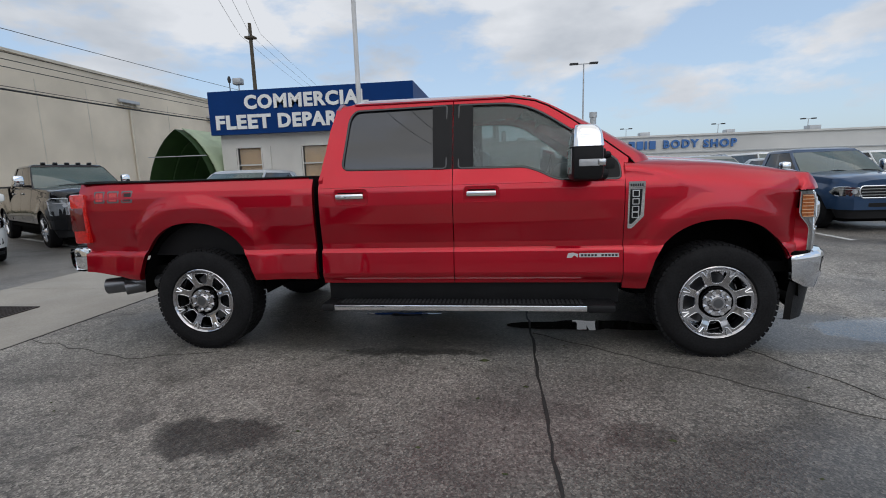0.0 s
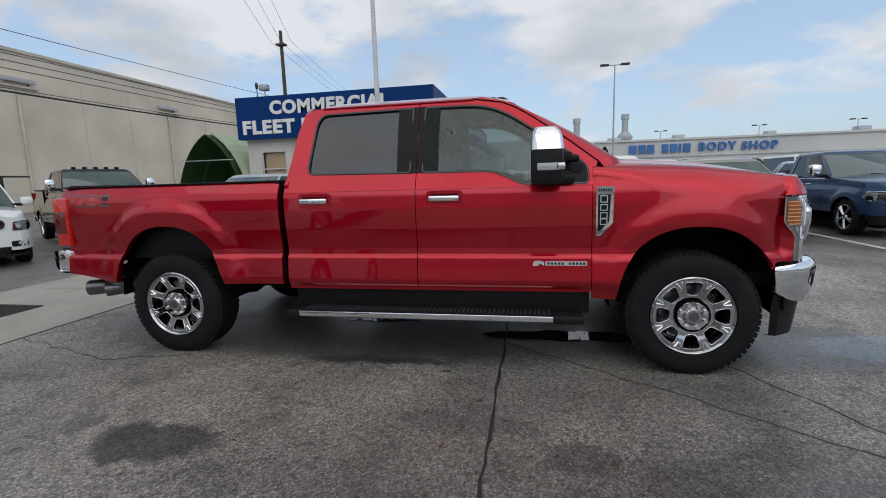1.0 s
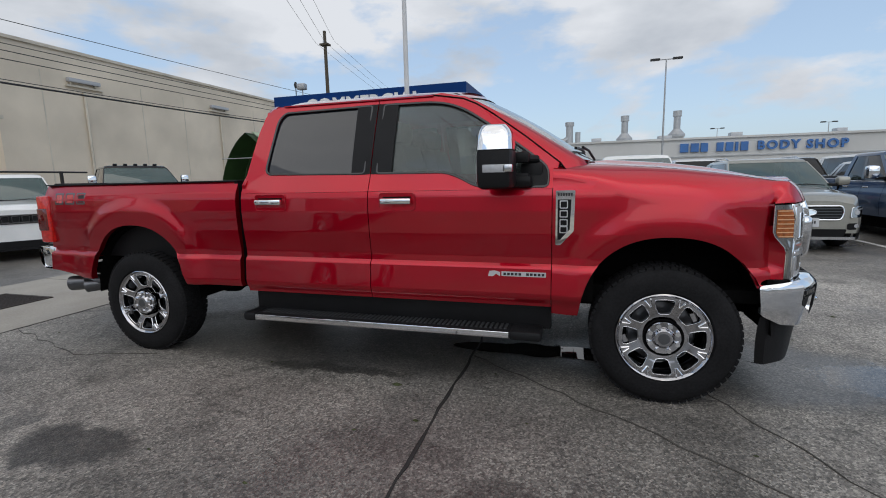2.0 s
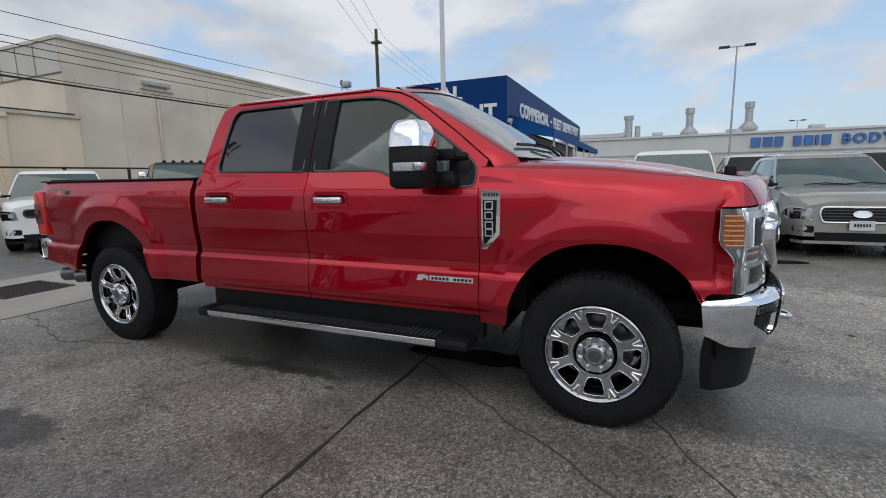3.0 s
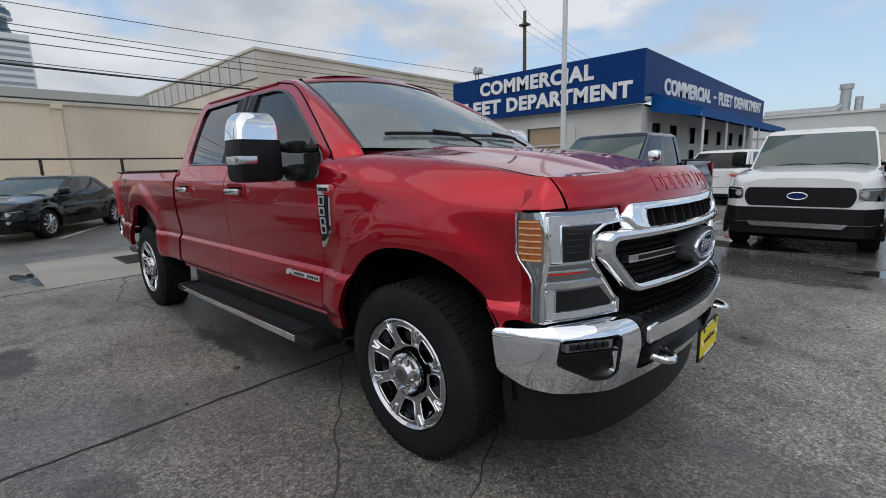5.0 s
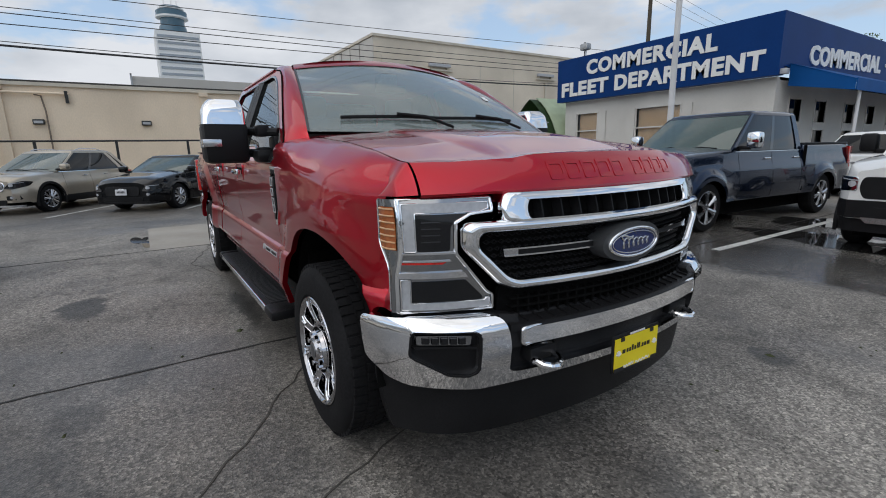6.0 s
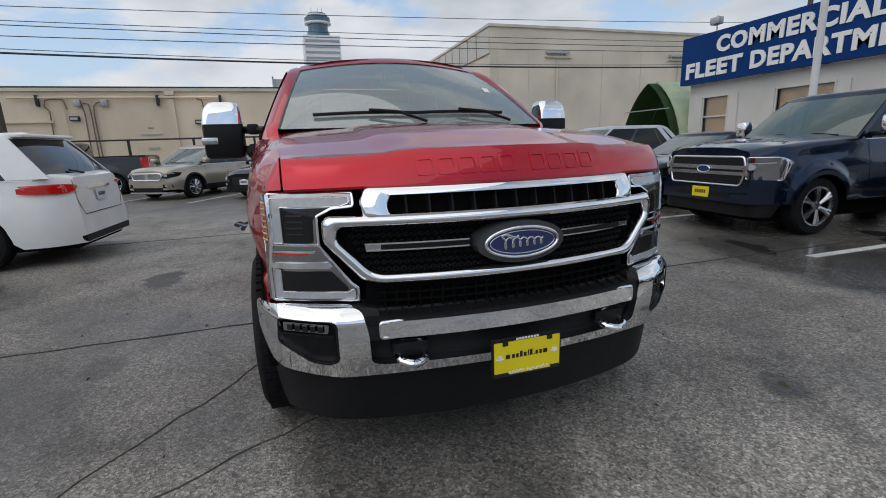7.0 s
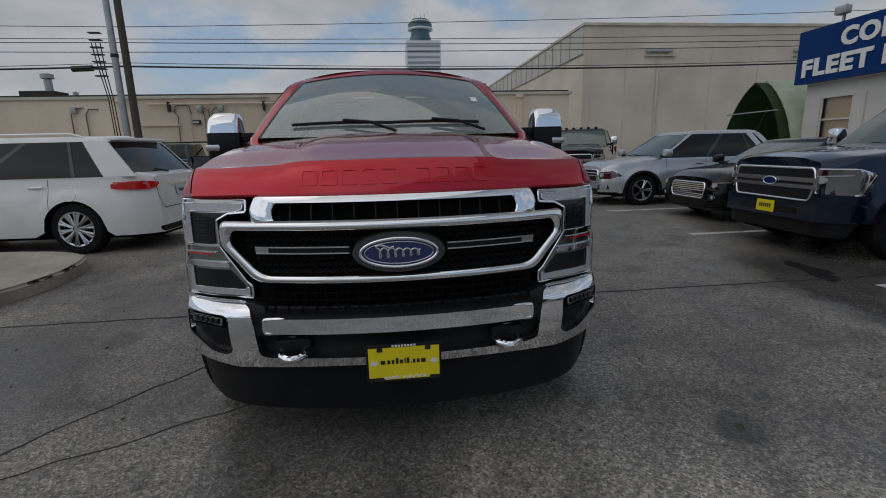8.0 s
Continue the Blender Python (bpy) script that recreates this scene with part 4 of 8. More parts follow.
def build_poles():
    def lamp_post(x, y, h, head=1.0):
        p = thing("street_lamp", "tall grey steel lot light with twin heads", "street lamp", "lot lamps")
        part("shaft", tube([(x, y, 0), (x, y, h)], 0.12 * head, 10, r_end=0.07 * head), STEEL, p)
        part("arm", tube([(x - 1.0 * head, y, h), (x + 1.0 * head, y, h)], 0.05 * head, 6), STEEL, p)
        for d in (-1.05, 1.05):
            part("head", boxes((x + d * head - 0.45 * head, x + d * head + 0.45 * head, y - 0.25, y + 0.25, h - 0.06, h + 0.16), bevel=0.04), BLACK_STEEL, p)
    lamp_post(10.9, 57.7, 14.7, 1.15)
    for x, y, h in ((30, 112, 11), (47, 104, 10.6), (60, 96, 10.2), (75, 92, 10.0), (95, 110, 10.5), (55, 130, 9.5), (82, 140, 9.5)):
        lamp_post(x, y, h, 0.9)
    up = thing("utility_pole", "dark weathered wooden utility pole with crossarm", "utility pole")
    part("shaft", tube([(-20.1, 33.8, 0), (-20.1, 33.8, 14.4)], 0.2, 12, r_end=0.14), WOOD_POLE, up)
    part("crossarm", boxes((-20.5, -19.7, 33.5, 34.1, 13.2, 13.34)), WOOD_POLE, up, smooth=0)
    for y in (33.55, 33.8, 34.05):
        part("insulator", tube([(-20.1, y, 13.34), (-20.1, y, 13.55)], 0.06, 8), STEEL, up)
    wp = thing("utility_pole", "thick weathered wooden utility pole beside the wall", "utility pole")
    PX, PY = -18.6, -11.61
    part("shaft", tube([(PX, PY, 0), (PX, PY, 14.5)], 0.17, 14, r_end=0.13), WOOD_POLE, wp)
    sp = thing("steel_pole", "pale galvanised steel pole beside the wooden one", "pole")
    part("shaft", tube([(PX + 0.1, PY - 0.42, 0), (PX + 0.1, PY - 0.42, 14.5)], 0.15, 14, r_end=0.12), STEEL, sp)
    part("band", tube([(PX + 0.1, PY - 0.42, 5.8), (PX + 0.1, PY - 0.42, 5.95)], 0.165, 14), BLACK_STEEL, sp)
    rs = thing("cable_risers", "bundle of dark service cables on the pole", "cable")
    for k, dx in enumerate((0.0, 0.12, 0.26)):
        part("riser", tube([(PX + 0.1, PY - 0.95 + dx, 1.5), (PX + 0.1, PY - 0.97 + dx * 0.8, 4.0), (PX + 0.1, PY - 1.15 + dx, 5.2), (PX + 0.1, PY - 1.3 + dx * 1.4, 6.4)], 0.022, 6), CABLE, rs)
    for k in range(7):
        z = 5.0 + 0.3 * k
        part("clamp", boxes((PX + 0.0, PX + 0.2, PY - 1.34, PY - 0.86, z, z + 0.05)), BLACK_STEEL, rs, smooth=0)
    # overhead lines between the poles, and on past them
    cab = thing("overhead_cables", "dark overhead power and telephone cables", "cable")
    def wire(a, b, sag, r, name="wire"):
        a, b = Vector(a), Vector(b)
        pts = [a.lerp(b, k / 24) - Vector((0, 0, sag * 4 * (k / 24) * (1 - k / 24))) for k in range(25)]
        part(name, tube(pts, r, 5), CABLE, cab)
    for z0, z1, sag, r in ((5.45, 6.3, 0.45, 0.042), (5.6, 6.5, 0.5, 0.015), (6.05, 7.0, 0.2, 0.018), (6.45, 7.3, 0.25, 0.018), (6.6, 7.6, 0.2, 0.015), (7.1, 9.0, 0.2, 0.015)):
        wire((PX, PY, z0), (-20.1, 40.0, z1), sag, r)
        wire((PX, PY, z0), (PX + 2.0, PY - 40, z0 + 0.4), sag, r)
        wire((-20.1, 40.0, z1), (-24.5, 86, z1), sag, r)
    for dx in (-0.9, 0.0, 0.9):
        wire((-20.1 + dx, 33.8, 13.5), (3.0 + dx, -22.0, 13.2), 0.8, 0.012)
        wire((-20.1 + dx, 33.8, 13.5), (-28.0 + dx, 90, 13.5), 0.8, 0.012)
    xf = thing("cable_splice_box", "dark cable splice enclosure hanging on a wire", "splice box")
    part("case", tube([(PX + 0.05, PY - 2.3, 5.34), (PX + 0.04, PY - 1.45, 5.37)], 0.13, 8), BLACK_STEEL, xf)


def build_tower():
    t = tagged(new("office_tower"), "distant white high-rise tower with a blue glass crown", "building")
    D = 260.0
    cx, cy = 4.86 - D * 0.976, 18.9
    w = 8.6
    z1 = 1.4 + 0.2065 * D
    part("shaft", boxes((cx - 10, cx + 9, cy - w, cy + w, 0, z1)), TOWER_WHITE, t, smooth=0)
    rows = 20
    for k in range(rows):
        z = z1 - 3.0 - 2.6 * k
        part("window_band", boxes((cx + 9.0, cx + 9.25, cy - w + 0.6, cy + w - 0.6, z, z + 1.0)), TOWER_BAND, t, smooth=0)
    part("crown", lathe([(0, 0), (6.0, 0), (5.3, 3.4), (4.8, 3.6), (4.8, 6.6), (6.2, 7.2), (6.2, 9.6), (4.4, 10.2), (4.4, 11.6), (0, 11.8)], "z", 12), TOWER_GLASS, t, "blue glass crown").matrix_basis = pose(cx, cy - 0.8, z1)
    part("crown_ring", lathe([(4.9, 0), (6.5, 0.2), (6.5, 0.9), (4.9, 1.1)], "z", 12), TOWER_WHITE, t).matrix_basis = pose(cx, cy - 0.8, z1 + 6.5)
    part("crown_rim", lathe([(4.5, 0), (5.1, 0.1), (5.1, 0.8), (4.5, 0.9)], "z", 12), TOWER_WHITE, t).matrix_basis = pose(cx, cy - 0.8, z1 + 10.2)
    for a in (-2.6, 0.4, 2.4):
        part("antenna", tube([(cx, cy - 0.8 + a, z1 + 11), (cx, cy - 0.8 + a, z1 + 14.5)], 0.18, 5), TOWER_WHITE, t)


def build_island():
    pts = rounded([(-0.6, -3.75), (-1.65, -4.05), (-2.05, -4.7), (-2.12, -5.6), (-2.1, -9.5), (2.2, -9.5), (2.4, -5.2), (1.2, -4.2)], 0.7, 6)
    bm = slab(pts, [], lambda u, v: (u, v, 0.15), (0, 0, -0.15))
    es = [e for e in bm.edges if abs(e.verts[0].co.z - 0.15) < 1e-4 and abs(e.verts[1].co.z - 0.15) < 1e-4 and any(abs(f.normal.z) < 0.5 or True for f in e.link_faces) and len({round(v.co.z, 2) for f in e.link_faces for v in f.verts}) > 1]
    bmesh.ops.bevel(bm, geom=es, offset=0.03, segments=3, affect="EDGES")
    tagged(link_mesh("kerb_island", bm, KERB, None, 40), "raised pale concrete kerb island with rounded edge", "kerb", kind="structure")


def build_closing_walls():
    # unseen walls, added so that paint and chrome reflect a horizon
    for name, b in (("wall_south", (-22, 40.4, -34.4, -34, 0, 5.0)), ("wall_east", (40, 40.4, -33.9, 34, 0, 4.6))):
        tagged(link_mesh(name, boxes(b), OFFICE_WALL, None, 0), "plain pale unseen wall added for reflections", "wall", kind="structure")


def build_far_tree():
    t = thing("tree", "small green broadleaf tree behind the office roof", "tree")
    x, y = -18.0, 70.0
    part("trunk", tube([(x, y, 0), (x + 0.1, y, 5), (x - 0.1, y, 9.5)], 0.28, 10, r_end=0.12), WOOD_POLE, t)
    for k in range(6):
        a = 1.05 * k
        part("limb", tube([(x, y, 7.0 + 0.4 * k), (x + 0.9 * math.cos(a), y + 0.9 * math.sin(a), 8.6 + 0.4 * k), (x + 1.7 * math.cos(a), y + 1.7 * math.sin(a), 9.6 + 0.45 * k)], 0.09, 6, r_end=0.03), WOOD_POLE, t)
    rng = random.Random(31)
    bm = bmesh.new()
    for _ in range(2600):
        d = Vector((rng.gauss(0, 1), rng.gauss(0, 1), rng.gauss(0, 1))).normalized()
        lump = 1 + 0.22 * math.sin(5 * d.x + 2) * math.cos(4 * d.z) + 0.15 * math.sin(7 * d.y)
        c = Vector((x, y, 11.0)) + Vector((d.x * 2.5, d.y * 2.5, d.z * 2.4)) * lump * rng.uniform(0.45, 1.0) ** 0.6
        u = Vector((rng.gauss(0, 1), rng.gauss(0, 1), rng.gauss(0, 1))).normalized() * 0.16
        w = u.orthogonal().normalized() * 0.08
        bm.faces.new([bm.verts.new(q) for q in (c - u, c + w, c + u, c - w)])
    part("crown", bm, LEAF, t, "uneven leafy green crown", smooth=0)


build_closing_walls()
build_far_tree()
build_ground()
build_warehouse()
build_low_building()
build_fence_and_verge()
build_office()
build_canopy()
build_body_shop()
build_poles()
build_tower()
build_island()


# ---- parked vehicles ----
def curve_at(pts, x):
    """Smooth interpolation through (x, value) pairs."""
    if x <= pts[0][0]:
        return pts[0][1]
    for i in range(len(pts) - 1):
        a, b = pts[i], pts[i + 1]
        if x <= b[0]:
            t = (x - a[0]) / (b[0] - a[0])
            ma = (b[1] - pts[i - 1][1]) / (b[0] - pts[i - 1][0]) if i else (b[1] - a[1]) / (b[0] - a[0])
            mb = (pts[i + 2][1] - a[1]) / (pts[i + 2][0] - a[0]) if i + 2 < len(pts) else (b[1] - a[1]) / (b[0] - a[0])
            d = b[0] - a[0]
            return (2 * t ** 3 - 3 * t * t + 1) * a[1] + (t ** 3 - 2 * t * t + t) * d * ma + (-2 * t ** 3 + 3 * t * t) * b[1] + (t ** 3 - t * t) * d * mb
    return pts[-1][1]


def car(label, category, where, paint, wb=2.8, fo=0.92, ro=1.0, W=1.88, H=1.68, sill=0.30, belt=1.08, hood=(0.86, 0.98, 1.05), deck=1.10, cowl=1.05, roof_f=0.25,
        roof_r=-1.35, tail=-1.95, roof_w=0.60, tuck=0.075, R=0.36, style="suv", rim=ALLOY, spokes=5, grille="bars", nose=0.10, back=0.12, cladding=False, trim=CHROME,
        front_plate=None, rear_plate=False, roof_paint=None, lamp="slim", group="parked cars", rails=False, cab_lights=False, mirror_mat=None, flare=0.018):
    C = thing({"pickup": "pickup_truck", "suv": "suv_car", "sedan": "sedan_car", "van": "van_car"}[style], label, category, group)
    C.matrix_basis = where
    hw = W / 2
    F, B = wb / 2 + fo, -(wb / 2 + ro)
    xf, xr = wb / 2, -wb / 2
    ra = R + 0.065
    # height of the shoulder line along the body
    if style == "pickup":
        prof = [(B, deck), (tail, deck), (tail + 0.02, belt), (cowl - 0.35, belt + 0.0), (cowl, hood[2]), (lerp(cowl, F, 0.5), hood[1] + 0.03), (F - 0.25, hood[1] - 0.02), (F, hood[0])]
    elif style == "sedan":
        prof = [(B, deck - 0.10), (B + 0.15, deck), (tail, deck + 0.01), (roof_r, belt + 0.02), (0, belt), (cowl - 0.3, belt), (cowl, hood[2]), (lerp(cowl, F, 0.5), hood[1]), (F - 0.22, lerp(hood[0], hood[1], 0.5)), (F, hood[0] - 0.05)]
    else:
        prof = [(B, deck - 0.05), (B + 0.2, deck), (tail + 0.5, belt + 0.04), (0, belt), (cowl - 0.3, belt - 0.01), (cowl, hood[2]), (lerp(cowl, F, 0.5), hood[1]), (F - 0.2, lerp(hood[0], hood[1], 0.55)), (F, hood[0] - 0.04)]

    def top(x):
        return table(prof, x) if style == "pickup" else curve_at(prof, x)

    def width(x):
        w = hw
        df, db = F - x, x - B
        if df < 0.6:
            w -= hw * 0.22 * ((0.6 - df) / 0.6) ** 2.6
        if db < 0.5:
            w -= hw * (0.05 if style == "pickup" else 0.26 if rear_plate else 0.14) * ((0.5 - db) / 0.5) ** 2.4
        return w

    def low(x):
        z = sill
        for xa in (xf, xr):
            d = abs(x - xa)
            if d < ra:
                z = max(z, R * 0.9 + math.sqrt(ra * ra - d * d) * 1.02)
        if x > F - 0.35:
            z = max(z, sill + 0.03)
        return z

    def skin(x, z):
        """Half width at a height."""
        s, t = sill, top(x)
        f = max(0.0, min(1.0, (z - s) / (t - s)))
        w = width(x) * (0.955 + 0.045 * math.sin(math.pi * min(1, f * 1.25 + 0.05)) ** 0.7) - 0.045 * f ** 5 * hw
        for xa in (xf, xr):
            e = math.hypot(x - xa, max(0, z - R)) / ra
            if e < 1.35:
                w += flare * smooth01((1.35 - e) / 0.25)
        return w

    def shift(x, z):
        """Slope of nose and tail."""
        h = max(0.0, z - 0.52)
        return -nose * h * smooth01((x - (F - 0.6)) / 0.6) + back * h * smooth01(((B + 0.6) - x) / 0.6) + nose * 0.25 * min(0, z - 0.52) * smooth01((x - (F - 0.4)) / 0.4)

    xs = sorted({*frange(B, xr - ra, 8), *frange(xr - ra + 0.001, xr + ra - 0.001, 20), *frange(xr + ra, xf - ra, 12), *frange(xf - ra + 0.001, xf + ra - 0.001, 20), *frange(xf + ra, F, 8), *([tail, tail + 0.021] if style == "pickup" else [])})
    rows = []
    for x in xs:
        t, b = top(x), low(x)
        half = []
        for k in range(11):
            z = lerp(b, t - 0.03, k / 10)
            half.append((skin(x, z), z))
        w0 = half[-1][0]
        cab = (style == "pickup" and x < tail + 0.01)
        crown = 0.05 if x > cowl - 0.4 else 0.0
        tops = [(w0 - 0.03, t - 0.006), (w0 - 0.10, t + 0.004), (w0 * 0.66, t + crown * 0.75), (w0 * 0.33, t + crown), (0, t + crown)]
        half = half + tops
        pts = [(x + shift(x, z), -y, z) for y, z in half] + [(x + shift(x, z), y, z) for y, z in reversed(half[:-1])]
        rows.append(pts)
    bm = grid(rows)
    bm.verts.ensure_lookup_table()
    bm.faces.new([bm.verts[i] for i in range(len(rows[0]))])
    bm.faces.new([bm.verts[len(rows[0]) * (len(rows) - 1) + i] for i in range(len(rows[0]))])
    part("body", bm, paint, C, smooth=38)
    part("underbody", boxes((B + 0.12, F - 0.25, -hw * 0.74, hw * 0.74, 0.2, 0.72)), UNDER, C, smooth=0)
    part("underbody", boxes((B + 0.3, F - 0.3, -hw * 0.92, hw * 0.92, 0.42, 0.50)), UNDER, C, smooth=0)
    # --- glasshouse
    bw, rw = hw - tuck, hw * 0.74 if not roof_w else hw * 0.76
    xb0 = tail + (0.05 if style == "pickup" else 0.02)
    def ring(t):
        z = lerp(belt - 0.02, H - 0.07, t)
        x1 = lerp(cowl + 0.02, roof_f, t) + 0.03 * math.sin(math.pi * t)
        x0 = lerp(xb0, roof_r, t ** (1.0 if style != "suv" else 1.15))
        w = lerp(bw, rw, t ** 1.15)
        pts = []
        fr = 0.16 * (1 - 0.4 * t)
        n = 8
        for k in range(n + 1):
            u = k / n * 2 - 1
            pts.append((x1 + fr * (1 - abs(u) ** 2.2) * 0.8 - 0.04, u * w * 0.985, z))
        for k in range(1, 10):
            x = lerp(x1 - 0.04, x0 + 0.03, k / 10)
            pts.append((x, w + 0.012 * math.sin(math.pi * k / 10), z))
        for k in range(n + 1):
            u = 1 - k / n * 2
            pts.append((x0 - 0.05 * (1 - abs(u) ** 2.5), u * w * 0.985, z))
        for k in range(1, 10):
            x = lerp(x0 + 0.03, x1 - 0.04, k / 10)
            pts.append((x, -w - 0.012 * math.sin(math.pi * k / 10), z))
        return pts
    rings = [ring(k / 6) for k in range(7)]
    part("glasshouse", grid([r[8:] + r[:1] for r in rings]), CAR_GLASS, C, "dark tinted side and rear windows")
    part("windscreen", grid([r[:9] for r in rings]), SCREEN_GLASS, C, "pale raked windscreen")
    part("dashboard", boxes((cowl - 0.55, cowl + 0.02, -bw * 0.9, bw * 0.9, belt - 0.12, belt - 0.01), bevel=0.03), SEAT, C)
    rp = roof_paint or paint
    # roof skin with turned-down edges
    r0, r1 = ring(0.95), ring(1.0)
    cx = (roof_f + roof_r) / 2
    def inward(pts, f, dz):
        return [(cx + (p[0] - cx) * f, p[1] * f, p[2] + dz) for p in pts]
    rr = [[(cx + (p[0] - cx) * 1.008, p[1] * 1.01, p[2]) for p in r0], inward(r1, 1.006, 0.0), inward(r1, 0.97, 0.030), inward(r1, 0.86, 0.052), inward(r1, 0.6, 0.066), inward(r1, 0.3, 0.07)]
    bm = grid(rr, close_v=True)
    bm.faces.new(bm.verts[-len(r1):])
    part("roof", bm, rp, C)

    def pillar(xb, xt, wb_, wt, mat, out=0.010, name="pillar", lo=0.0, hi=0.97):
        for s in (-1, 1):
            rws = []
            for k in range(8):
                t = lerp(lo, hi, k / 7)
                z = lerp(belt - 0.02, H - 0.07, t)
                w = lerp(bw, rw, t ** 1.15) + out + 0.010
                x = lerp(xb, xt, t)
                d = lerp(wb_, wt, t)
                rws.append([(x - d / 2, s * (w - 0.03), z), (x - d / 2, s * w, z), (x + d / 2, s * w, z), (x + d / 2, s * (w - 0.03), z)])
            part(name, grid(rws), mat, C)
    # A-pillars along the windscreen edge, black B, painted rear pillars
    pillar(cowl - 0.07, roof_f - 0.06, 0.085, 0.075, paint, 0.006)
    pillar(cowl - 1.22 if style != "pickup" else lerp(cowl, tail, 0.53), lerp(roof_f, roof_r, 0.48), 0.10, 0.08, GLOSS_BLACK, 0.004)
    if style == "suv" or style == "van":
        pillar(xb0 + (0.22 if rear_plate else 0.32), roof_r + (0.18 if rear_plate else 0.24), 0.36 if rear_plate else 0.16, 0.26 if rear_plate else 0.17, paint, 0.006)
        pillar(xb0 + 0.02, roof_r + 0.05, 0.15, 0.16, paint, 0.004)
        pillar(lerp(cowl - 1.22, xb0, 0.62), lerp(roof_f, roof_r, 0.76), 0.05, 0.05, GLOSS_BLACK, 0.004)
    else:
        pillar(xb0 + 0.10, roof_r + 0.10, 0.24 if style == "sedan" else 0.16, 0.20 if style == "sedan" else 0.14, paint, 0.006)
    # belt moulding and door seams
    for s in (-1, 1):
        pts = [(x, s * (skin(x, belt - 0.03) + 0.002), belt - 0.035) for x in frange(tail + 0.15, cowl - 0.1, 10)]
        part("belt_moulding", tube(pts, 0.010, 5), trim if trim != CHROME or style != "pickup" else CHROME_DULL, C)
        doors = (cowl - 0.22, lerp(cowl, tail, 0.53) if style == "pickup" else cowl - 1.22, tail + 0.1 if style == "pickup" else max(xr + 0.32, cowl - 2.25))
        for xd in doors:
            rws = []
            for k in range(9):
                z = lerp(max(low(xd), sill) + 0.02, belt - 0.02, k / 8)
                y = s * (skin(xd, z) + 0.0015)
                rws.append([(xd - 0.004, y, z), (xd + 0.004, y, z)])
            part("door_seam", grid(rws), UNDER, C, smooth=0)
        for xd in doors[1:]:
            z = belt - 0.16
            y = skin(xd + 0.16, z)
            part("door_handle", boxes((xd + 0.07, xd + 0.27, min(s * (y - 0.003), s * (y + 0.03)), max(s * (y - 0.003), s * (y + 0.03)), z - 0.015, z + 0.018), bevel=0.008), trim if trim != GLOSS_BLACK else paint, C)
        if style == "pickup":
            pts = [(x, s * (skin(x, 1.0) + 0.0), 1.0) for x in (tail - 0.02, tail + 0.02)]
            part("bed_gap", boxes((tail - 0.012, tail + 0.012, min(s * (hw - 0.06), s * (hw - 0.012)), max(s * (hw - 0.06), s * (hw - 0.012)), sill + 0.05, deck - 0.02)), UNDER, C, smooth=0)
        # mirrors
        mx = cowl - (0.32 if style == "pickup" else 0.12)
        mm = part("mirror", boxes((mx - 0.08, mx + 0.10, min(s * (hw + 0.02), s * (hw + 0.23)), max(s * (hw + 0.02), s * (hw + 0.23)), belt + 0.02, belt + 0.19 + (0.10 if style == "pickup" else 0)), bevel=0.05), mirror_mat or paint, C)
        part("mirror_arm", boxes((mx - 0.03, mx + 0.05, min(s * (hw - 0.12), s * (hw + 0.06)), max(s * (hw - 0.12), s * (hw + 0.06)), belt + 0.0, belt + 0.06), bevel=0.012), BLACK_PLASTIC, mm)
        if cladding:
            for xa in (xf, xr):
                rws = []
                for k in range(19):
                    a = math.pi * (k / 18 * 1.16 - 0.08)
                    x0, z0 = xa + ra * math.cos(a), R * 0.9 + 1.02 * ra * math.sin(a)
                    x1, z1 = xa + (ra + 0.06) * math.cos(a), R * 0.9 + 1.02 * (ra + 0.06) * math.sin(a)
                    y = s * (width(xa) + flare + 0.006)
                    rws.append([(x0, y - s * 0.06, z0), (x0, y, z0), (x1, y - s * 0.004, z1), (x1, y - s * 0.05, z1)])
                part("arch_trim", grid(rws), BLACK_PLASTIC, C)
            part("sill_trim", boxes((xr + ra, xf - ra, min(s * (hw - 0.1), s * (hw - 0.008)), max(s * (hw - 0.1), s * (hw - 0.008)), sill - 0.06, sill + 0.12), bevel=0.015), BLACK_PLASTIC, C)
        if rails:
            part("roof_rail", tube([(roof_f - 0.2, s * (rw - 0.05), H - 0.03), (roof_f - 0.4, s * (rw - 0.04), H + 0.028), (roof_r + 0.5, s * (rw - 0.04), H + 0.028), (roof_r + 0.3, s * (rw - 0.05), H - 0.03)], 0.014, 6), rails, C)
        # wheels
        for xa in (xf, xr):
            Wd = 0.245
            bm = lathe([(R * 0.66, -Wd / 2 + 0.02), (R * 0.72, -Wd / 2), (R * 0.93, -Wd / 2 + 0.004), (R, -Wd / 2 + 0.04), (R, Wd / 2 - 0.04), (R * 0.93, Wd / 2 - 0.004), (R * 0.72, Wd / 2), (R * 0.66, Wd / 2 - 0.02)], "y", 36)
            wh = part("wheel", bm, RUBBER, C)
            wh.matrix_basis = pose(xa, s * (hw - Wd / 2 - 0.015), R, 0, 25 * (xa > 0) + 10 * s, 0)
            o = s * Wd / 2
            bm = lathe([(R * 0.685, o - s * 0.012), (R * 0.68, o + s * 0.003), (R * 0.62, o - s * 0.006), (R * 0.60, o - s * 0.03)], "y", 32)
            part("rim", bm, rim, wh)
            part("wheel_dish", lathe([(R * 0.61, o - s * 0.025), (R * 0.56, o - s * 0.09), (0, o - s * 0.09)], "y", 24), UNDER, wh)
            bm = bmesh.new()
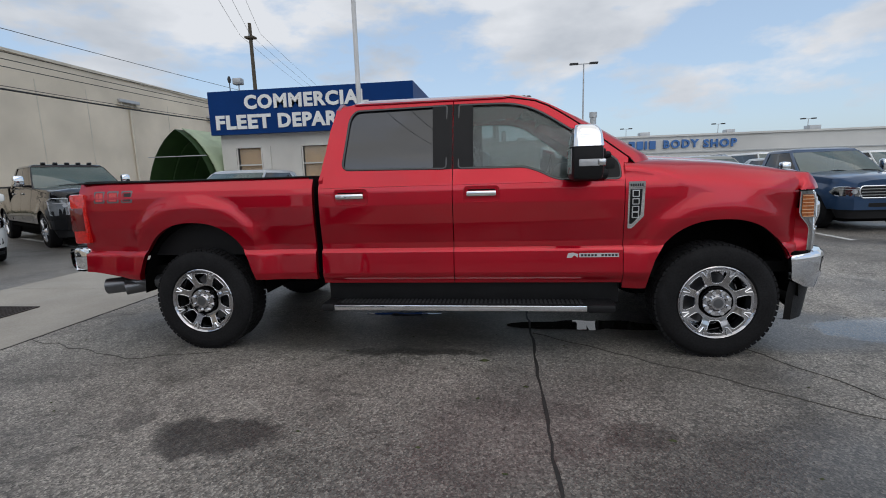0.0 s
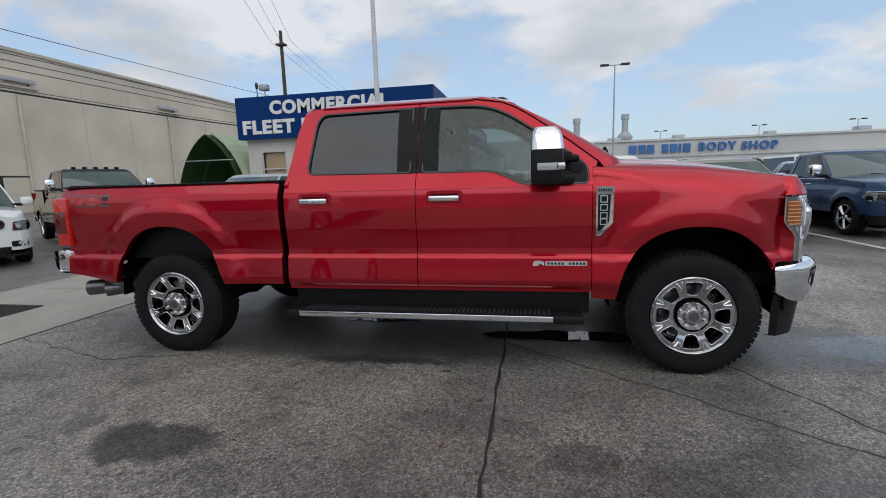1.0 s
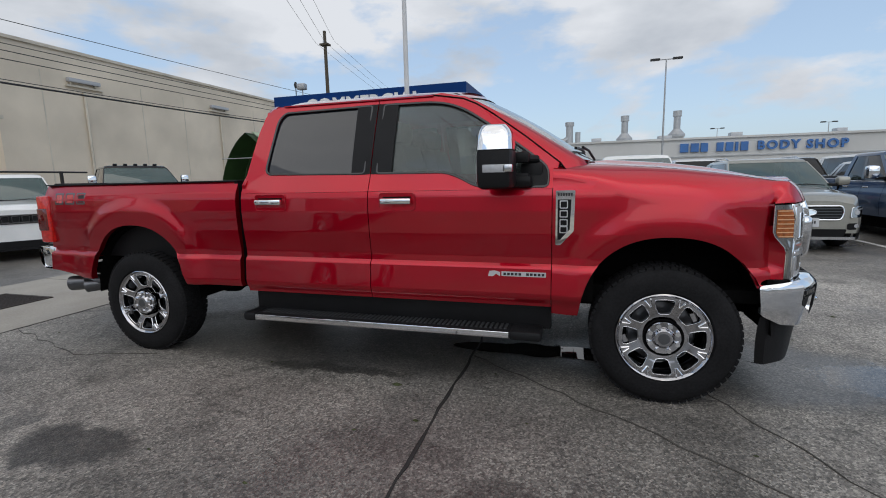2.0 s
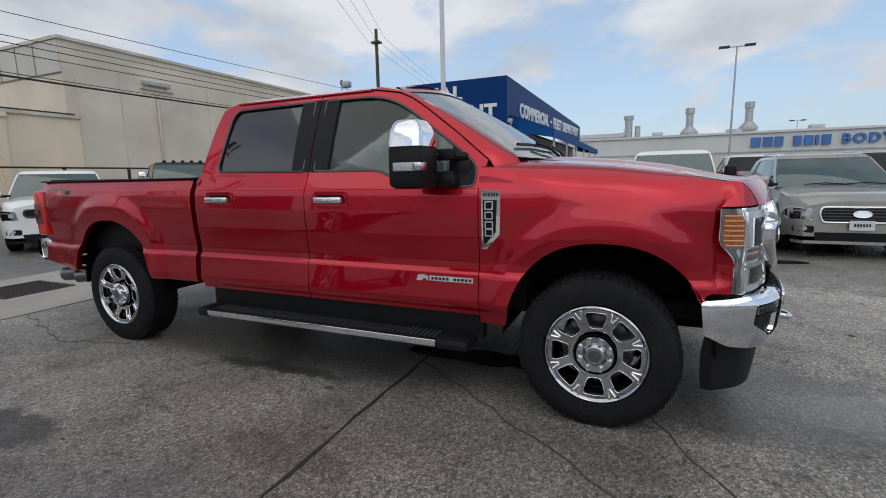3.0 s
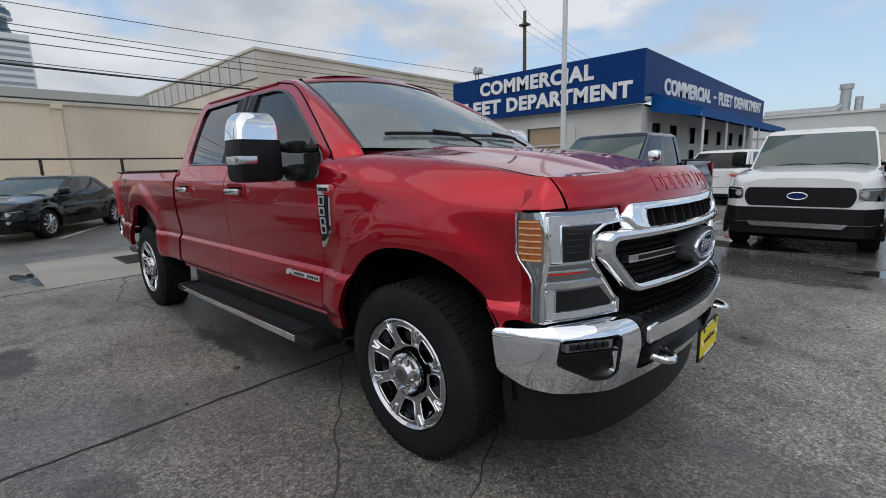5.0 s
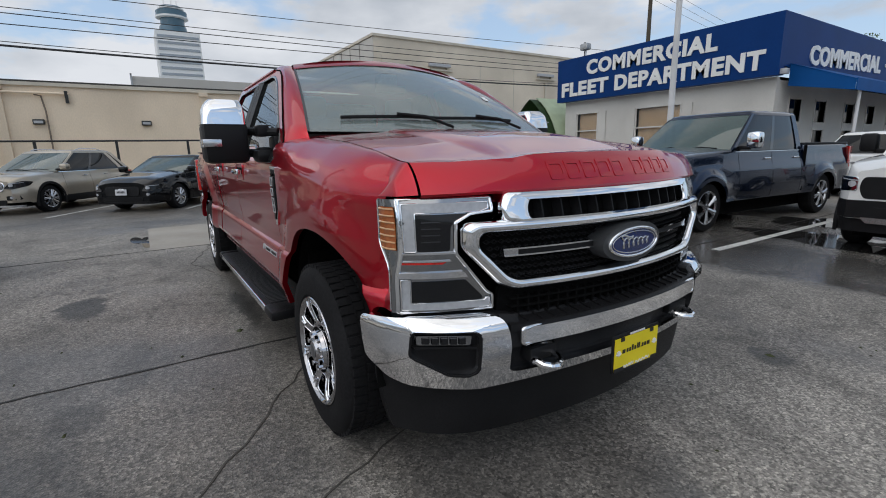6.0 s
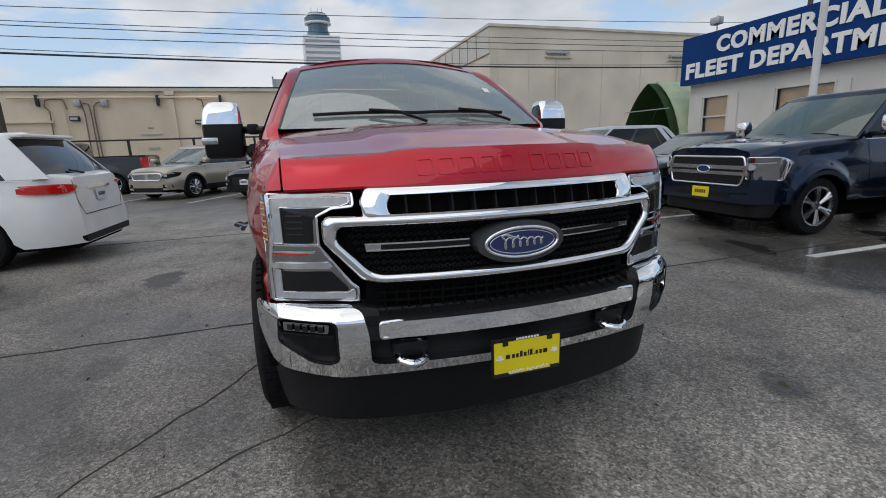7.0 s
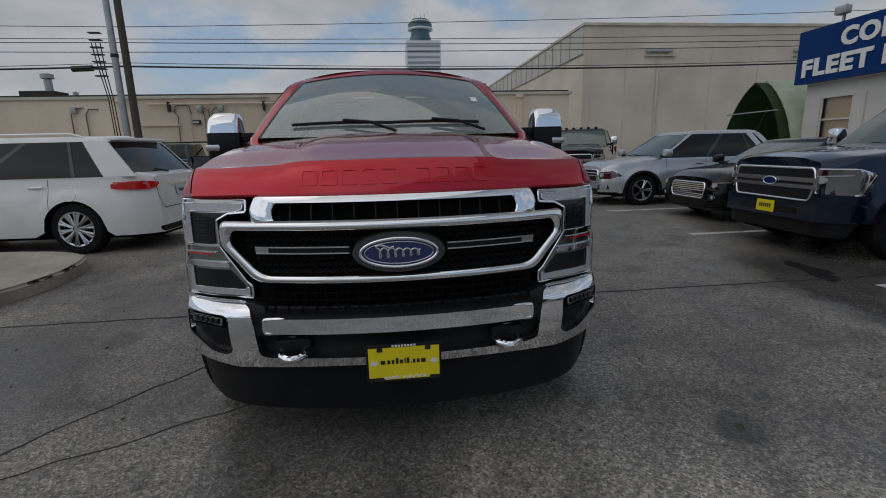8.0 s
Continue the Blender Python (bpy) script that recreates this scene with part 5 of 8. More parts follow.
            for k in range(spokes):
                for off in (-0.11, 0.11):
                    a = 2 * math.pi * k / spokes + off
                    b0 = 2 * math.pi * k / spokes
                    tube([(R * 0.12 * math.cos(b0), o - s * 0.008, R * 0.12 * math.sin(b0)), (R * 0.40 * math.cos((a + b0) / 2), o - s * 0.006, R * 0.40 * math.sin((a + b0) / 2)), (R * 0.65 * math.cos(a), o - s * 0.008, R * 0.65 * math.sin(a))], R * 0.062, 5, bm)
            lathe([(0, o + s * 0.004), (R * 0.13, o), (R * 0.16, o - s * 0.03)], "y", 14, bm)
            part("spoke_face", bm, rim, wh)
    # --- front
    def nx(y, z):
        """Nose surface."""
        a = abs(y)
        best = F
        for q in frange(0, 0.6, 24):
            if width(F - q) >= a:
                best = F - q
                break
        else:
            best = F - 0.6
        return best + shift(best, z)

    def fm(d):
        return lambda u, v: (nx(u, v) + d, u, v)
    zt = hood[0] - 0.05
    cu = frange(-hw * 0.8, hw * 0.8, 12)
    if style == "pickup":
        zg0, zg1, gw = 0.70, zt - 0.03, hw * 0.68
    elif style == "sedan":
        zg0, zg1, gw = 0.42, zt - 0.05, hw * 0.52
    else:
        zg0, zg1, gw = 0.56, zt - 0.03, hw * 0.56
    if grille == "slots":
        zg0, zg1, gw = zt - 0.20, zt - 0.05, hw * 0.56
    if grille == "wing":
        zg0, zg1, gw = zt - 0.22, zt - 0.02, hw * 0.60
    go = rounded([(-gw * 0.92, zg0), (gw * 0.92, zg0), (gw, lerp(zg0, zg1, 0.5)), (gw * 0.95, zg1), (-gw * 0.95, zg1), (-gw, lerp(zg0, zg1, 0.5))], 0.05, 3)
    gp = part("grille", slab(go, [], fm(0.006), (-0.03, 0, 0), cu), BLACK_PLASTIC, C)
    if grille != "dark":
        part("grille_rim", sweep(go, (0.016, 0.014), fm(0.008)), trim, gp)
    nb = {"bars": 3, "slats": 7, "wing": 6, "slots": 0, "dark": 0, "band": 0, "cross": 4}[grille]
    for k in range(nb):
        z = lerp(zg0, zg1, (k + 1) / (nb + 1))
        part("grille_bar", slab([(-gw * 0.93, z - 0.009), (gw * 0.93, z - 0.009), (gw * 0.93, z + 0.009), (-gw * 0.93, z + 0.009)], [], fm(0.014), (-0.02, 0, 0), cu), trim if grille != "cross" else GLOSS_BLACK, gp)
    if grille == "band":
        for z0, z1 in ((lerp(zg0, zg1, 0.36), lerp(zg0, zg1, 0.48)), (lerp(zg0, zg1, 0.56), lerp(zg0, zg1, 0.70))):
            part("grille_bar", slab([(-gw * 1.08, z0), (gw * 1.08, z0), (gw * 1.08, z1), (-gw * 1.08, z1)], [], fm(0.022), (-0.03, 0, 0), cu), CHROME_DULL, gp)
    if grille == "slots":
        for k in range(7):
            y = lerp(-gw * 0.84, gw * 0.84, k / 6)
            part("grille_slot", sweep(rounded([(y - gw * 0.10, zg0 + 0.015), (y + gw * 0.10, zg0 + 0.015), (y + gw * 0.10, zg1 - 0.015), (y - gw * 0.10, zg1 - 0.015)], 0.02, 2), (0.010, 0.010), fm(0.012)), GLOSS_BLACK, gp)
    if grille == "wing":
        part("grille_centre", slab([(-0.05, zg0 - 0.03), (0.05, zg0 - 0.03), (0.06, zg1), (-0.06, zg1)], [], fm(0.018), (-0.03, 0, 0)), trim, gp)
    if grille in ("band", "dark", "cross"):
        ov = [(0.115 * math.cos(a), lerp(zg0, zg1, 0.55) + 0.05 * math.sin(a)) for a in [2 * math.pi * k / 24 for k in range(24)]]
        e = part("emblem", slab(ov, [], fm(0.036), (-0.03, 0, 0)), BADGE_BLUE if grille != "cross" else CHROME, gp)
        part("emblem_ring", sweep(ov, (0.008, 0.006), fm(0.036)), CHROME, e)
    # head lamps
    for s in (-1, 1):
        if lamp == "tall":
            q = [(0.70, zg0 + 0.10), (0.97, zg0 + 0.08), (0.985, zg1 - 0.06), (0.95, zg1 - 0.01), (0.70, zg1 - 0.01)]
        elif lamp == "round":
            q = [(0.66, zg1 - 0.20), (0.95, zg1 - 0.20), (0.985, zg1 - 0.12), (0.95, zg1 - 0.01), (0.68, zg1 - 0.03)]
        else:
            q = [(0.60, zt - 0.16), (0.80, zt - 0.17), (0.965, zt - 0.11), (0.99, zt - 0.01), (0.93, zt + 0.01), (0.70, zt - 0.06)]
        q = rounded([(s * a * hw, b) for a, b in q], 0.02, 3)
        hcut = [s * hw * k for k in frange(0.66, 0.97, 10)]
        h = part("headlamp", slab(q, [], fm(0.010), (-0.05, 0, 0), hcut), LAMP_SILVER if lamp != "slim" else LAMP_DARK, C, "clear headlamp")
        part("lamp_rim", sweep(q, (0.008, 0.006), fm(0.010)), CHROME if lamp != "slim" else GLOSS_BLACK, h)
        z = sum(p[1] for p in q) / len(q)
        part("projector", slab([(s * hw * 0.76 + 0.045 * math.cos(a), z + 0.04 * math.sin(a)) for a in [2 * math.pi * k / 14 for k in range(14)]], [], fm(0.016), (-0.02, 0, 0)), WHITE_LAMP, h)
        part("light_line", slab([(s * hw * 0.70, z + 0.038), (s * hw * 0.93, z + 0.052), (s * hw * 0.93, z + 0.064), (s * hw * 0.70, z + 0.05)], [], fm(0.017), (-0.02, 0, 0), hcut), WHITE_LAMP, h)
        # fog lamps
        zf = 0.46 if style != "pickup" else 0.56
        part("fog_recess", slab(rounded([(s * hw * 0.62, zf - 0.07), (s * hw * 0.90, zf - 0.06), (s * hw * 0.90, zf + 0.05), (s * hw * 0.62, zf + 0.04)], 0.03, 3), [], fm(0.006), (-0.03, 0, 0), hcut), BLACK_PLASTIC, C)
        part("fog_lamp", slab([(s * hw * 0.76 + 0.04 * math.cos(a), zf + 0.035 * math.sin(a)) for a in [2 * math.pi * k / 14 for k in range(14)]], [], fm(0.012), (-0.02, 0, 0)), WHITE_LAMP, C)
    # bumper and lower mouth
    if style == "pickup":
        bo = rounded([(-hw * 0.99, 0.46), (hw * 0.99, 0.46), (hw * 0.99, 0.68), (-hw * 0.99, 0.68)], 0.05, 3)
        bp = part("front_bumper", slab(bo, [], fm(0.03), (-0.09, 0, 0), frange(-hw * 0.95, hw * 0.95, 22)), paint if grille in ("band", "bars") else BLACK_PLASTIC, C)
        part("lower_valance", slab([(-hw * 0.9, 0.28), (hw * 0.9, 0.28), (hw * 0.95, 0.46), (-hw * 0.95, 0.46)], [], fm(-0.03), (-0.06, 0, 0), frange(-hw * 0.9, hw * 0.9, 20)), BLACK_PLASTIC, C)
        if grille == "dark":
            part("skid_bar", slab(rounded([(-hw * 0.55, 0.40), (hw * 0.55, 0.40), (hw * 0.62, 0.47), (-hw * 0.62, 0.47)], 0.02, 2), [], fm(0.036), (-0.05, 0, 0), cu), CHROME_DULL, bp)
        part("bumper_slot", slab(rounded([(-hw * 0.5, 0.52), (hw * 0.5, 0.52), (hw * 0.5, 0.60), (-hw * 0.5, 0.60)], 0.02, 2), [], fm(0.034), (-0.01, 0, 0), cu), BLACK_PLASTIC, bp)
    else:
        part("lower_intake", slab(rounded([(-hw * 0.58, 0.27), (hw * 0.58, 0.27), (hw * 0.62, 0.40), (-hw * 0.62, 0.40)], 0.03, 3), [], fm(0.006), (-0.03, 0, 0), cu), BLACK_PLASTIC, C)
        part("lip", slab(rounded([(-hw * 0.88, 0.215), (hw * 0.88, 0.215), (hw * 0.9, 0.265), (-hw * 0.9, 0.265)], 0.015, 2), [], fm(0.010), (-0.09, 0, 0), frange(-hw * 0.85, hw * 0.85, 18)), BLACK_PLASTIC if not cladding else CHROME_DULL, C)
    if front_plate:
        zp = 0.52 if style != "pickup" else 0.58
        pmat = PLATE_YELLOW if front_plate == "yellow" else PLATE_WHITE
        p = part("front_plate", slab(rounded([(-0.155, zp - 0.075), (0.155, zp - 0.075), (0.155, zp + 0.075), (-0.155, zp + 0.075)], 0.01, 2), [], fm(0.05), (-0.01, 0, 0)), pmat, C, f"{front_plate} plate with dark bars")
        for k in range(6):
            y = -0.10 + 0.036 * k
            part("plate_bar", slab([(y, zp - 0.02), (y + 0.022, zp - 0.02), (y + 0.022, zp + 0.03), (y, zp + 0.03)], [], fm(0.053), (-0.002, 0, 0)), INK, p, smooth=0)
    # wipers
    for y0 in (-0.45, 0.12):
        pts = [(lerp(cowl + 0.02, roof_f, 0.08) + 0.10, y0, belt + 0.03), (lerp(cowl + 0.02, roof_f, 0.12) + 0.11, y0 + 0.3, belt + 0.055), (lerp(cowl + 0.02, roof_f, 0.08) + 0.09, y0 + 0.6, belt + 0.03)]
        part("wiper", tube(pts, 0.010, 5), BLACK_PLASTIC, C)
    # --- rear
    def rx(y, z):
        a = abs(y)
        for q in frange(0, 0.5, 20):
            if width(B + q) >= a:
                return B + q + shift(B + q, z)
        return B + 0.5 + shift(B + 0.5, z)

    def rm(d):
        return lambda u, v: (rx(u, v) - d, u, v)
    dz = top(B) if style != "pickup" else deck
    for s in (-1, 1):
        if style == "pickup":
            q = [(0.84, dz - 0.42), (0.985, dz - 0.42), (0.985, dz - 0.06), (0.84, dz - 0.06)]
        else:
            q = [(0.62, dz - 0.13), (0.80, dz - 0.20), (1.0, dz - 0.19), (1.0, dz - 0.09), (0.82, dz - 0.075), (0.62, dz - 0.105)]
        q = rounded([(s * a * hw, b) for a, b in q], 0.02, 3)
        tl = part("tail_lamp", slab(q, [], rm(0.012), (0.05, 0, 0), [s * hw * k for k in frange(0.6, 0.98, 10)]), TAIL_RED, C, "red tail lamp")
        if style != "pickup":
            pts = []
            rws = []
            for k in range(9):
                t = k / 8
                x = B + 0.12 + 0.42 * t
                hgt = 0.055 * (1 - t) + 0.006
                zc = dz - 0.135 + 0.05 * t
                rws.append([(x + shift(x, zc), s * (skin(x, zc - hgt) + 0.008), zc - hgt), (x + shift(x, zc), s * (skin(x, zc) + 0.014), zc), (x + shift(x, zc), s * (skin(x, zc + hgt) + 0.008), zc + hgt)])
            part("side_lens", grid(rws), TAIL_RED, tl)
            part("clear_lens", slab([(s * hw * 0.70, dz - 0.12), (s * hw * 0.86, dz - 0.12), (s * hw * 0.86, dz - 0.085), (s * hw * 0.70, dz - 0.10)], [], rm(0.016), (0.02, 0, 0)), WHITE_LAMP, tl)
    if style == "pickup":
        part("rear_bumper", slab(rounded([(-hw * 0.97, 0.50), (hw * 0.97, 0.50), (hw * 0.97, 0.68), (-hw * 0.97, 0.68)], 0.03, 2), [], rm(0.10), (0.12, 0, 0), cu), CHROME, C)
        part("bed_cover", boxes((B + 0.08, tail - 0.03, -hw + 0.11, hw - 0.11, deck - 0.01, deck + 0.03), bevel=0.012), BLACK_PLASTIC, C, "black bed cover")
        for y in (-hw * 0.80, hw * 0.795):
            part("tailgate_line", boxes((B - 0.012, B + 0.02, y, y + hw * 0.005, 0.72, deck - 0.02)), UNDER, C, smooth=0)
    else:
        part("rear_valance", slab(rounded([(-hw * 0.74, 0.28), (hw * 0.74, 0.28), (hw * 0.78, 0.37), (-hw * 0.78, 0.37)], 0.04, 3), [], rm(0.006), (0.05, 0, 0), frange(-hw * 0.9, hw * 0.9, 16)), BLACK_PLASTIC, C)
        part("tailgate_strip", slab([(-hw * 0.36, dz - 0.17), (hw * 0.36, dz - 0.17), (hw * 0.36, dz - 0.135), (-hw * 0.36, dz - 0.135)], [], rm(0.016), (0.02, 0, 0), cu), CHROME, C)
        part("hatch_seam", sweep([(-hw * 0.70, dz - 0.03), (-hw * 0.70, dz - 0.30), (-hw * 0.60, dz - 0.50), (hw * 0.60, dz - 0.50), (hw * 0.70, dz - 0.30), (hw * 0.70, dz - 0.03)], (0.005, 0.002), rm(0.001), closed=False, normal=(-1, 0, 0)), UNDER, C)
    if rear_plate:
        zp = dz - 0.27
        p = part("rear_plate", slab(rounded([(-0.155, zp - 0.075), (0.155, zp - 0.075), (0.155, zp + 0.075), (-0.155, zp + 0.075)], 0.01, 2), [], rm(0.02), (0.01, 0, 0)), PLATE_WHITE, C, "white plate with dark bars")
        for k in range(6):
            y = -0.10 + 0.036 * k
            part("plate_bar", slab([(y, zp - 0.02), (y + 0.022, zp - 0.02), (y + 0.022, zp + 0.03), (y, zp + 0.03)], [], rm(0.023), (0.002, 0, 0)), INK, p, smooth=0)
    if style == "suv" and rear_plate:
        # roof spoiler, rear wiper and fuel flap of the car seen from behind
        part("roof_spoiler", boxes((roof_r - 0.17, roof_r + 0.10, -rw * 0.88, rw * 0.88, H - 0.085, H - 0.035), bevel=0.022), paint, C)
        part("rear_wiper", tube([(xb0 - 0.07, 0.02, belt + 0.02), (xb0 - 0.02, 0.30, belt + 0.07)], 0.014, 6), BLACK_PLASTIC, C)
        part("fuel_flap", sweep([(xr + 0.02 + 0.10 * math.cos(a), 0.90 + 0.10 * math.sin(a)) for a in [2 * math.pi * k / 24 for k in range(24)]], (0.004, 0.002), lambda u, v: (u, skin(u, v) + 0.001, v), normal=(0, 1, 0)), CHROME_DULL, C)
    if cab_lights:
        for k in range(5):
            y = -0.5 + 0.25 * k
            part("cab_lamp", boxes((roof_f - 0.16, roof_f - 0.06, y - 0.05, y + 0.05, H - 0.02, H + 0.035), bevel=0.012), LAMP_DARK, C)
    return C


def build_cars():
    blue = car_paint("dark_blue_paint", (0.006, 0.016, 0.042), metal=0.7, coat_ior=1.38, rough=0.2)
    silver = car_paint("silver_paint", (0.56, 0.57, 0.58), metal=0.6)
    beige = car_paint("champagne_paint", (0.43, 0.38, 0.31), metal=0.6)
    greige = car_paint("warm_silver_paint", (0.36, 0.35, 0.31), metal=0.6)
    white = car_paint("white_paint", (0.82, 0.82, 0.80), metal=0.0, flake=0.03)
    black = car_paint("black_paint", (0.005, 0.005, 0.006), metal=0.5, dirt=0.03, coat_ior=1.32, rough=0.2)
    grey = car_paint("graphite_paint", (0.035, 0.036, 0.038))
    navy = car_paint("mid_blue_paint", (0.030, 0.065, 0.135), metal=0.4)
    pick = dict(style="pickup", wb=3.68, fo=0.95, ro=1.22, W=2.03, H=1.95, sill=0.46, belt=1.33, hood=(1.17, 1.24, 1.32), deck=1.38, cowl=1.30, roof_f=0.55, roof_r=-0.78, tail=-0.92, R=0.40, nose=0.03, back=0.0, lamp="tall")
    car("dark navy crew cab pickup with chrome grille bands", "pickup truck", pose(-0.63, 7.90, 0, 0, 0, -93.4), blue, grille="band", front_plate="yellow", mirror_mat=CHROME, spokes=6, flare=0.05, **{**pick, "wb": 3.84, "H": 2.0, "belt": 1.31, "roof_f": 0.52, "roof_r": -0.98, "tail": -1.10, "tuck": 0.10})
    car("black luxury sedan with a chrome slatted grille", "sedan", pose(-3.55, 8.1, 0, 0, 0, -90), black, style="sedan", wb=3.05, fo=0.86, ro=1.15, W=1.90, H=1.48, sill=0.25, belt=0.98, hood=(0.80, 0.92, 0.98), deck=1.02, cowl=1.10, roof_f=0.30, roof_r=-0.95, tail=-1.60, R=0.35, grille="slats", lamp="slim", nose=0.16)
    car("silver crossover with a wide chrome grille", "suv", pose(-6.5, 7.35, 0, 0, 0, -90), silver, wb=2.85, fo=0.95, ro=0.98, W=1.93, H=1.74, belt=1.12, hood=(0.92, 1.03, 1.10), deck=1.16, cowl=1.05, roof_f=0.20, roof_r=-1.55, tail=-2.10, R=0.365, grille="bars", lamp="round", cladding=True, rails=False, nose=0.10)
    car("white mid-size pickup with a black grille", "pickup truck", pose(2.78, 8.35, 0, 0, 0, -90), white, grille="dark", **{**pick, "wb": 3.22, "fo": 0.90, "ro": 1.22, "W": 1.90, "H": 1.88, "tuck": 0.13, "sill": 0.42, "belt": 1.23, "hood": (1.05, 1.15, 1.22), "deck": 1.27, "cowl": 1.10, "roof_f": 0.42, "roof_r": -0.75, "tail": -0.90, "R": 0.385, "mirror_mat": BLACK_PLASTIC, "trim": GLOSS_BLACK, "cladding": True})
    car("warm silver crossover with a dark badge grille", "suv", pose(5.36, 7.8, 0, 0, 0, -90), greige, wb=2.77, fo=0.90, ro=0.98, W=1.89, H=1.70, belt=1.10, hood=(0.88, 1.0, 1.07), deck=1.14, cowl=1.02, roof_f=0.18, roof_r=-1.45, tail=-2.0, R=0.365, grille="cross", lamp="round", front_plate="white", cladding=True, rails=CHROME_DULL)
    car("mid-blue older extended cab pickup", "pickup truck", pose(8.3, 8.3, 0, 0, 0, -90), navy, grille="bars", **{**pick, "wb": 3.26, "fo": 0.90, "ro": 1.15, "W": 1.92, "H": 1.80, "belt": 1.20, "hood": (1.02, 1.12, 1.20), "deck": 1.24, "cowl": 1.05, "roof_f": 0.35, "roof_r": -0.72, "tail": -0.85, "R": 0.385, "mirror_mat": CHROME, "lamp": "round"})
    car("silver pickup parked tail outwards", "pickup truck", pose(5.7, 16.0, 0, 0, 0, 90), silver, grille="bars", **pick)
    car("black large suv parked tail outwards", "suv", pose(8.3, 16.2, 0, 0, 0, 90), black, wb=3.0, W=2.0, H=1.88, belt=1.2, deck=1.28, hood=(1.0, 1.1, 1.18), cowl=1.1, roof_f=0.3, roof_r=-1.7, tail=-2.2, R=0.39, sill=0.38)
    car("white crossover parked behind the pickups", "suv", pose(0.2, 15.8, 0, 0, 0, 80), white, wb=2.75, W=1.88, H=1.68, roof_r=-1.4)
    car("white tall cargo van far across the lot", "van", pose(13.0, 19.5, 0, 0, 0, -90), white, style="van", wb=3.4, W=2.0, H=2.05, belt=1.25, hood=(1.05, 1.18, 1.25), deck=1.30, cowl=1.5, roof_f=0.85, roof_r=-2.3, tail=-2.5, R=0.37, sill=0.35)
    car("white four-door pickup across the lot", "pickup truck", pose(17.5, 19.0, 0, 0, 0, -90), white, grille="bars", **pick)
    car("pale grey crossover across the lot", "suv", pose(10.6, 13.4, 0, 0, 0, -90), silver, wb=2.8, W=1.88, H=1.70)
    # angled bays along the tan wall
    car("white off-road suv with seven grille slots", "suv", pose(-11.16, 3.28, 0, 0, 0, -30), white, wb=2.92, fo=0.88, ro=1.0, W=1.94, H=1.76, belt=1.14, hood=(1.0, 1.08, 1.12), deck=1.18, cowl=0.98, roof_f=0.20, roof_r=-1.5, tail=-2.05, R=0.38, grille="slots", lamp="round", nose=0.05, trim=GLOSS_BLACK, rim=DARK_ALLOY)
    car("black heavy-duty crew cab pickup with chrome mirrors", "pickup truck", pose(-11.5, 6.9, 0, 0, 0, -30), black, grille="band", mirror_mat=CHROME, cab_lights=True, **{**pick, "W": 2.03, "H": 2.04, "sill": 0.55, "belt": 1.44, "hood": (1.26, 1.36, 1.43), "deck": 1.46, "R": 0.43, "wb": 4.0, "tail": -1.05, "roof_r": -0.9})
    car("black compact sedan with a body-colour nose", "sedan", pose(-12.13, -0.75, 0, 0, 0, -38), black, style="sedan", wb=2.82, fo=0.96, ro=1.08, W=1.84, H=1.45, sill=0.24, belt=0.96, hood=(0.76, 0.88, 0.96), deck=1.04, cowl=1.05, roof_f=0.25, roof_r=-0.95, tail=-1.62, R=0.34, grille="dark", front_plate="white", spokes=10, nose=0.18, trim=GLOSS_BLACK)
    car("champagne crossover with a split-wing chrome grille", "suv", pose(-13.72, -3.9, 0, 0, 0, -33), beige, wb=2.69, fo=0.93, ro=0.95, W=1.87, H=1.66, belt=1.08, hood=(0.90, 0.99, 1.05), deck=1.13, cowl=1.0, roof_f=0.15, roof_r=-1.40, tail=-1.95, R=0.36, grille="wing", lamp="slim", spokes=10, cladding=True, rails=CHROME_DULL)
    car("graphite crew cab pickup with open bed", "pickup truck", pose(-16.2, -9.0, 0, 0, 0, -88), grey, grille="bars", flare=0.05, **pick)
    car("white three-row suv with wraparound red tail lamps", "suv", pose(-3.5, -6.09, 0, 0, 0, -93), white, wb=2.90, fo=0.97, ro=1.14, W=1.96, H=1.75, sill=0.27, belt=1.16, hood=(0.90, 1.02, 1.12), deck=1.19, cowl=1.05, roof_f=0.15, roof_r=-1.92, tail=-2.36, R=0.385, grille="bars", rear_plate=True, rails=CHROME_DULL, spokes=10, rim=ALLOY, back=0.10)


build_cars()


# ---- the red pickup ----
AXLE, TYRE_R = 2.03, 0.428
ARCH_F, ARCH_R = (2.05, 0.44, 0.525, 0.60), (-2.045, 0.46, 0.52, 0.63)
SIDE = [(0.50, 1.045), (0.60, 1.066), (0.635, 1.086), (0.665, 1.091), (0.825, 1.078), (0.840, 1.071), (0.856, 1.056), (0.90, 1.055), (1.05, 1.073), (1.2, 1.081), (1.30, 1.075), (1.345, 1.064), (1.40, 1.036), (1.46, 1.006)]
TOPZ = [(1.30, 1.507), (1.7, 1.487), (2.1, 1.452), (2.4, 1.410), (2.6, 1.370), (2.75, 1.343), (2.86, 1.312), (2.96, 1.280)]


def arch_z(x, arch, sill):
    """Lower edge of a panel at x, over the wheel opening."""
    xc, zc, a, b = arch
    u = (x - xc) / a
    if abs(u) >= 1:
        return sill
    return max(sill, zc + b * (1 - abs(u) ** 2.3) ** (1 / 2.3))


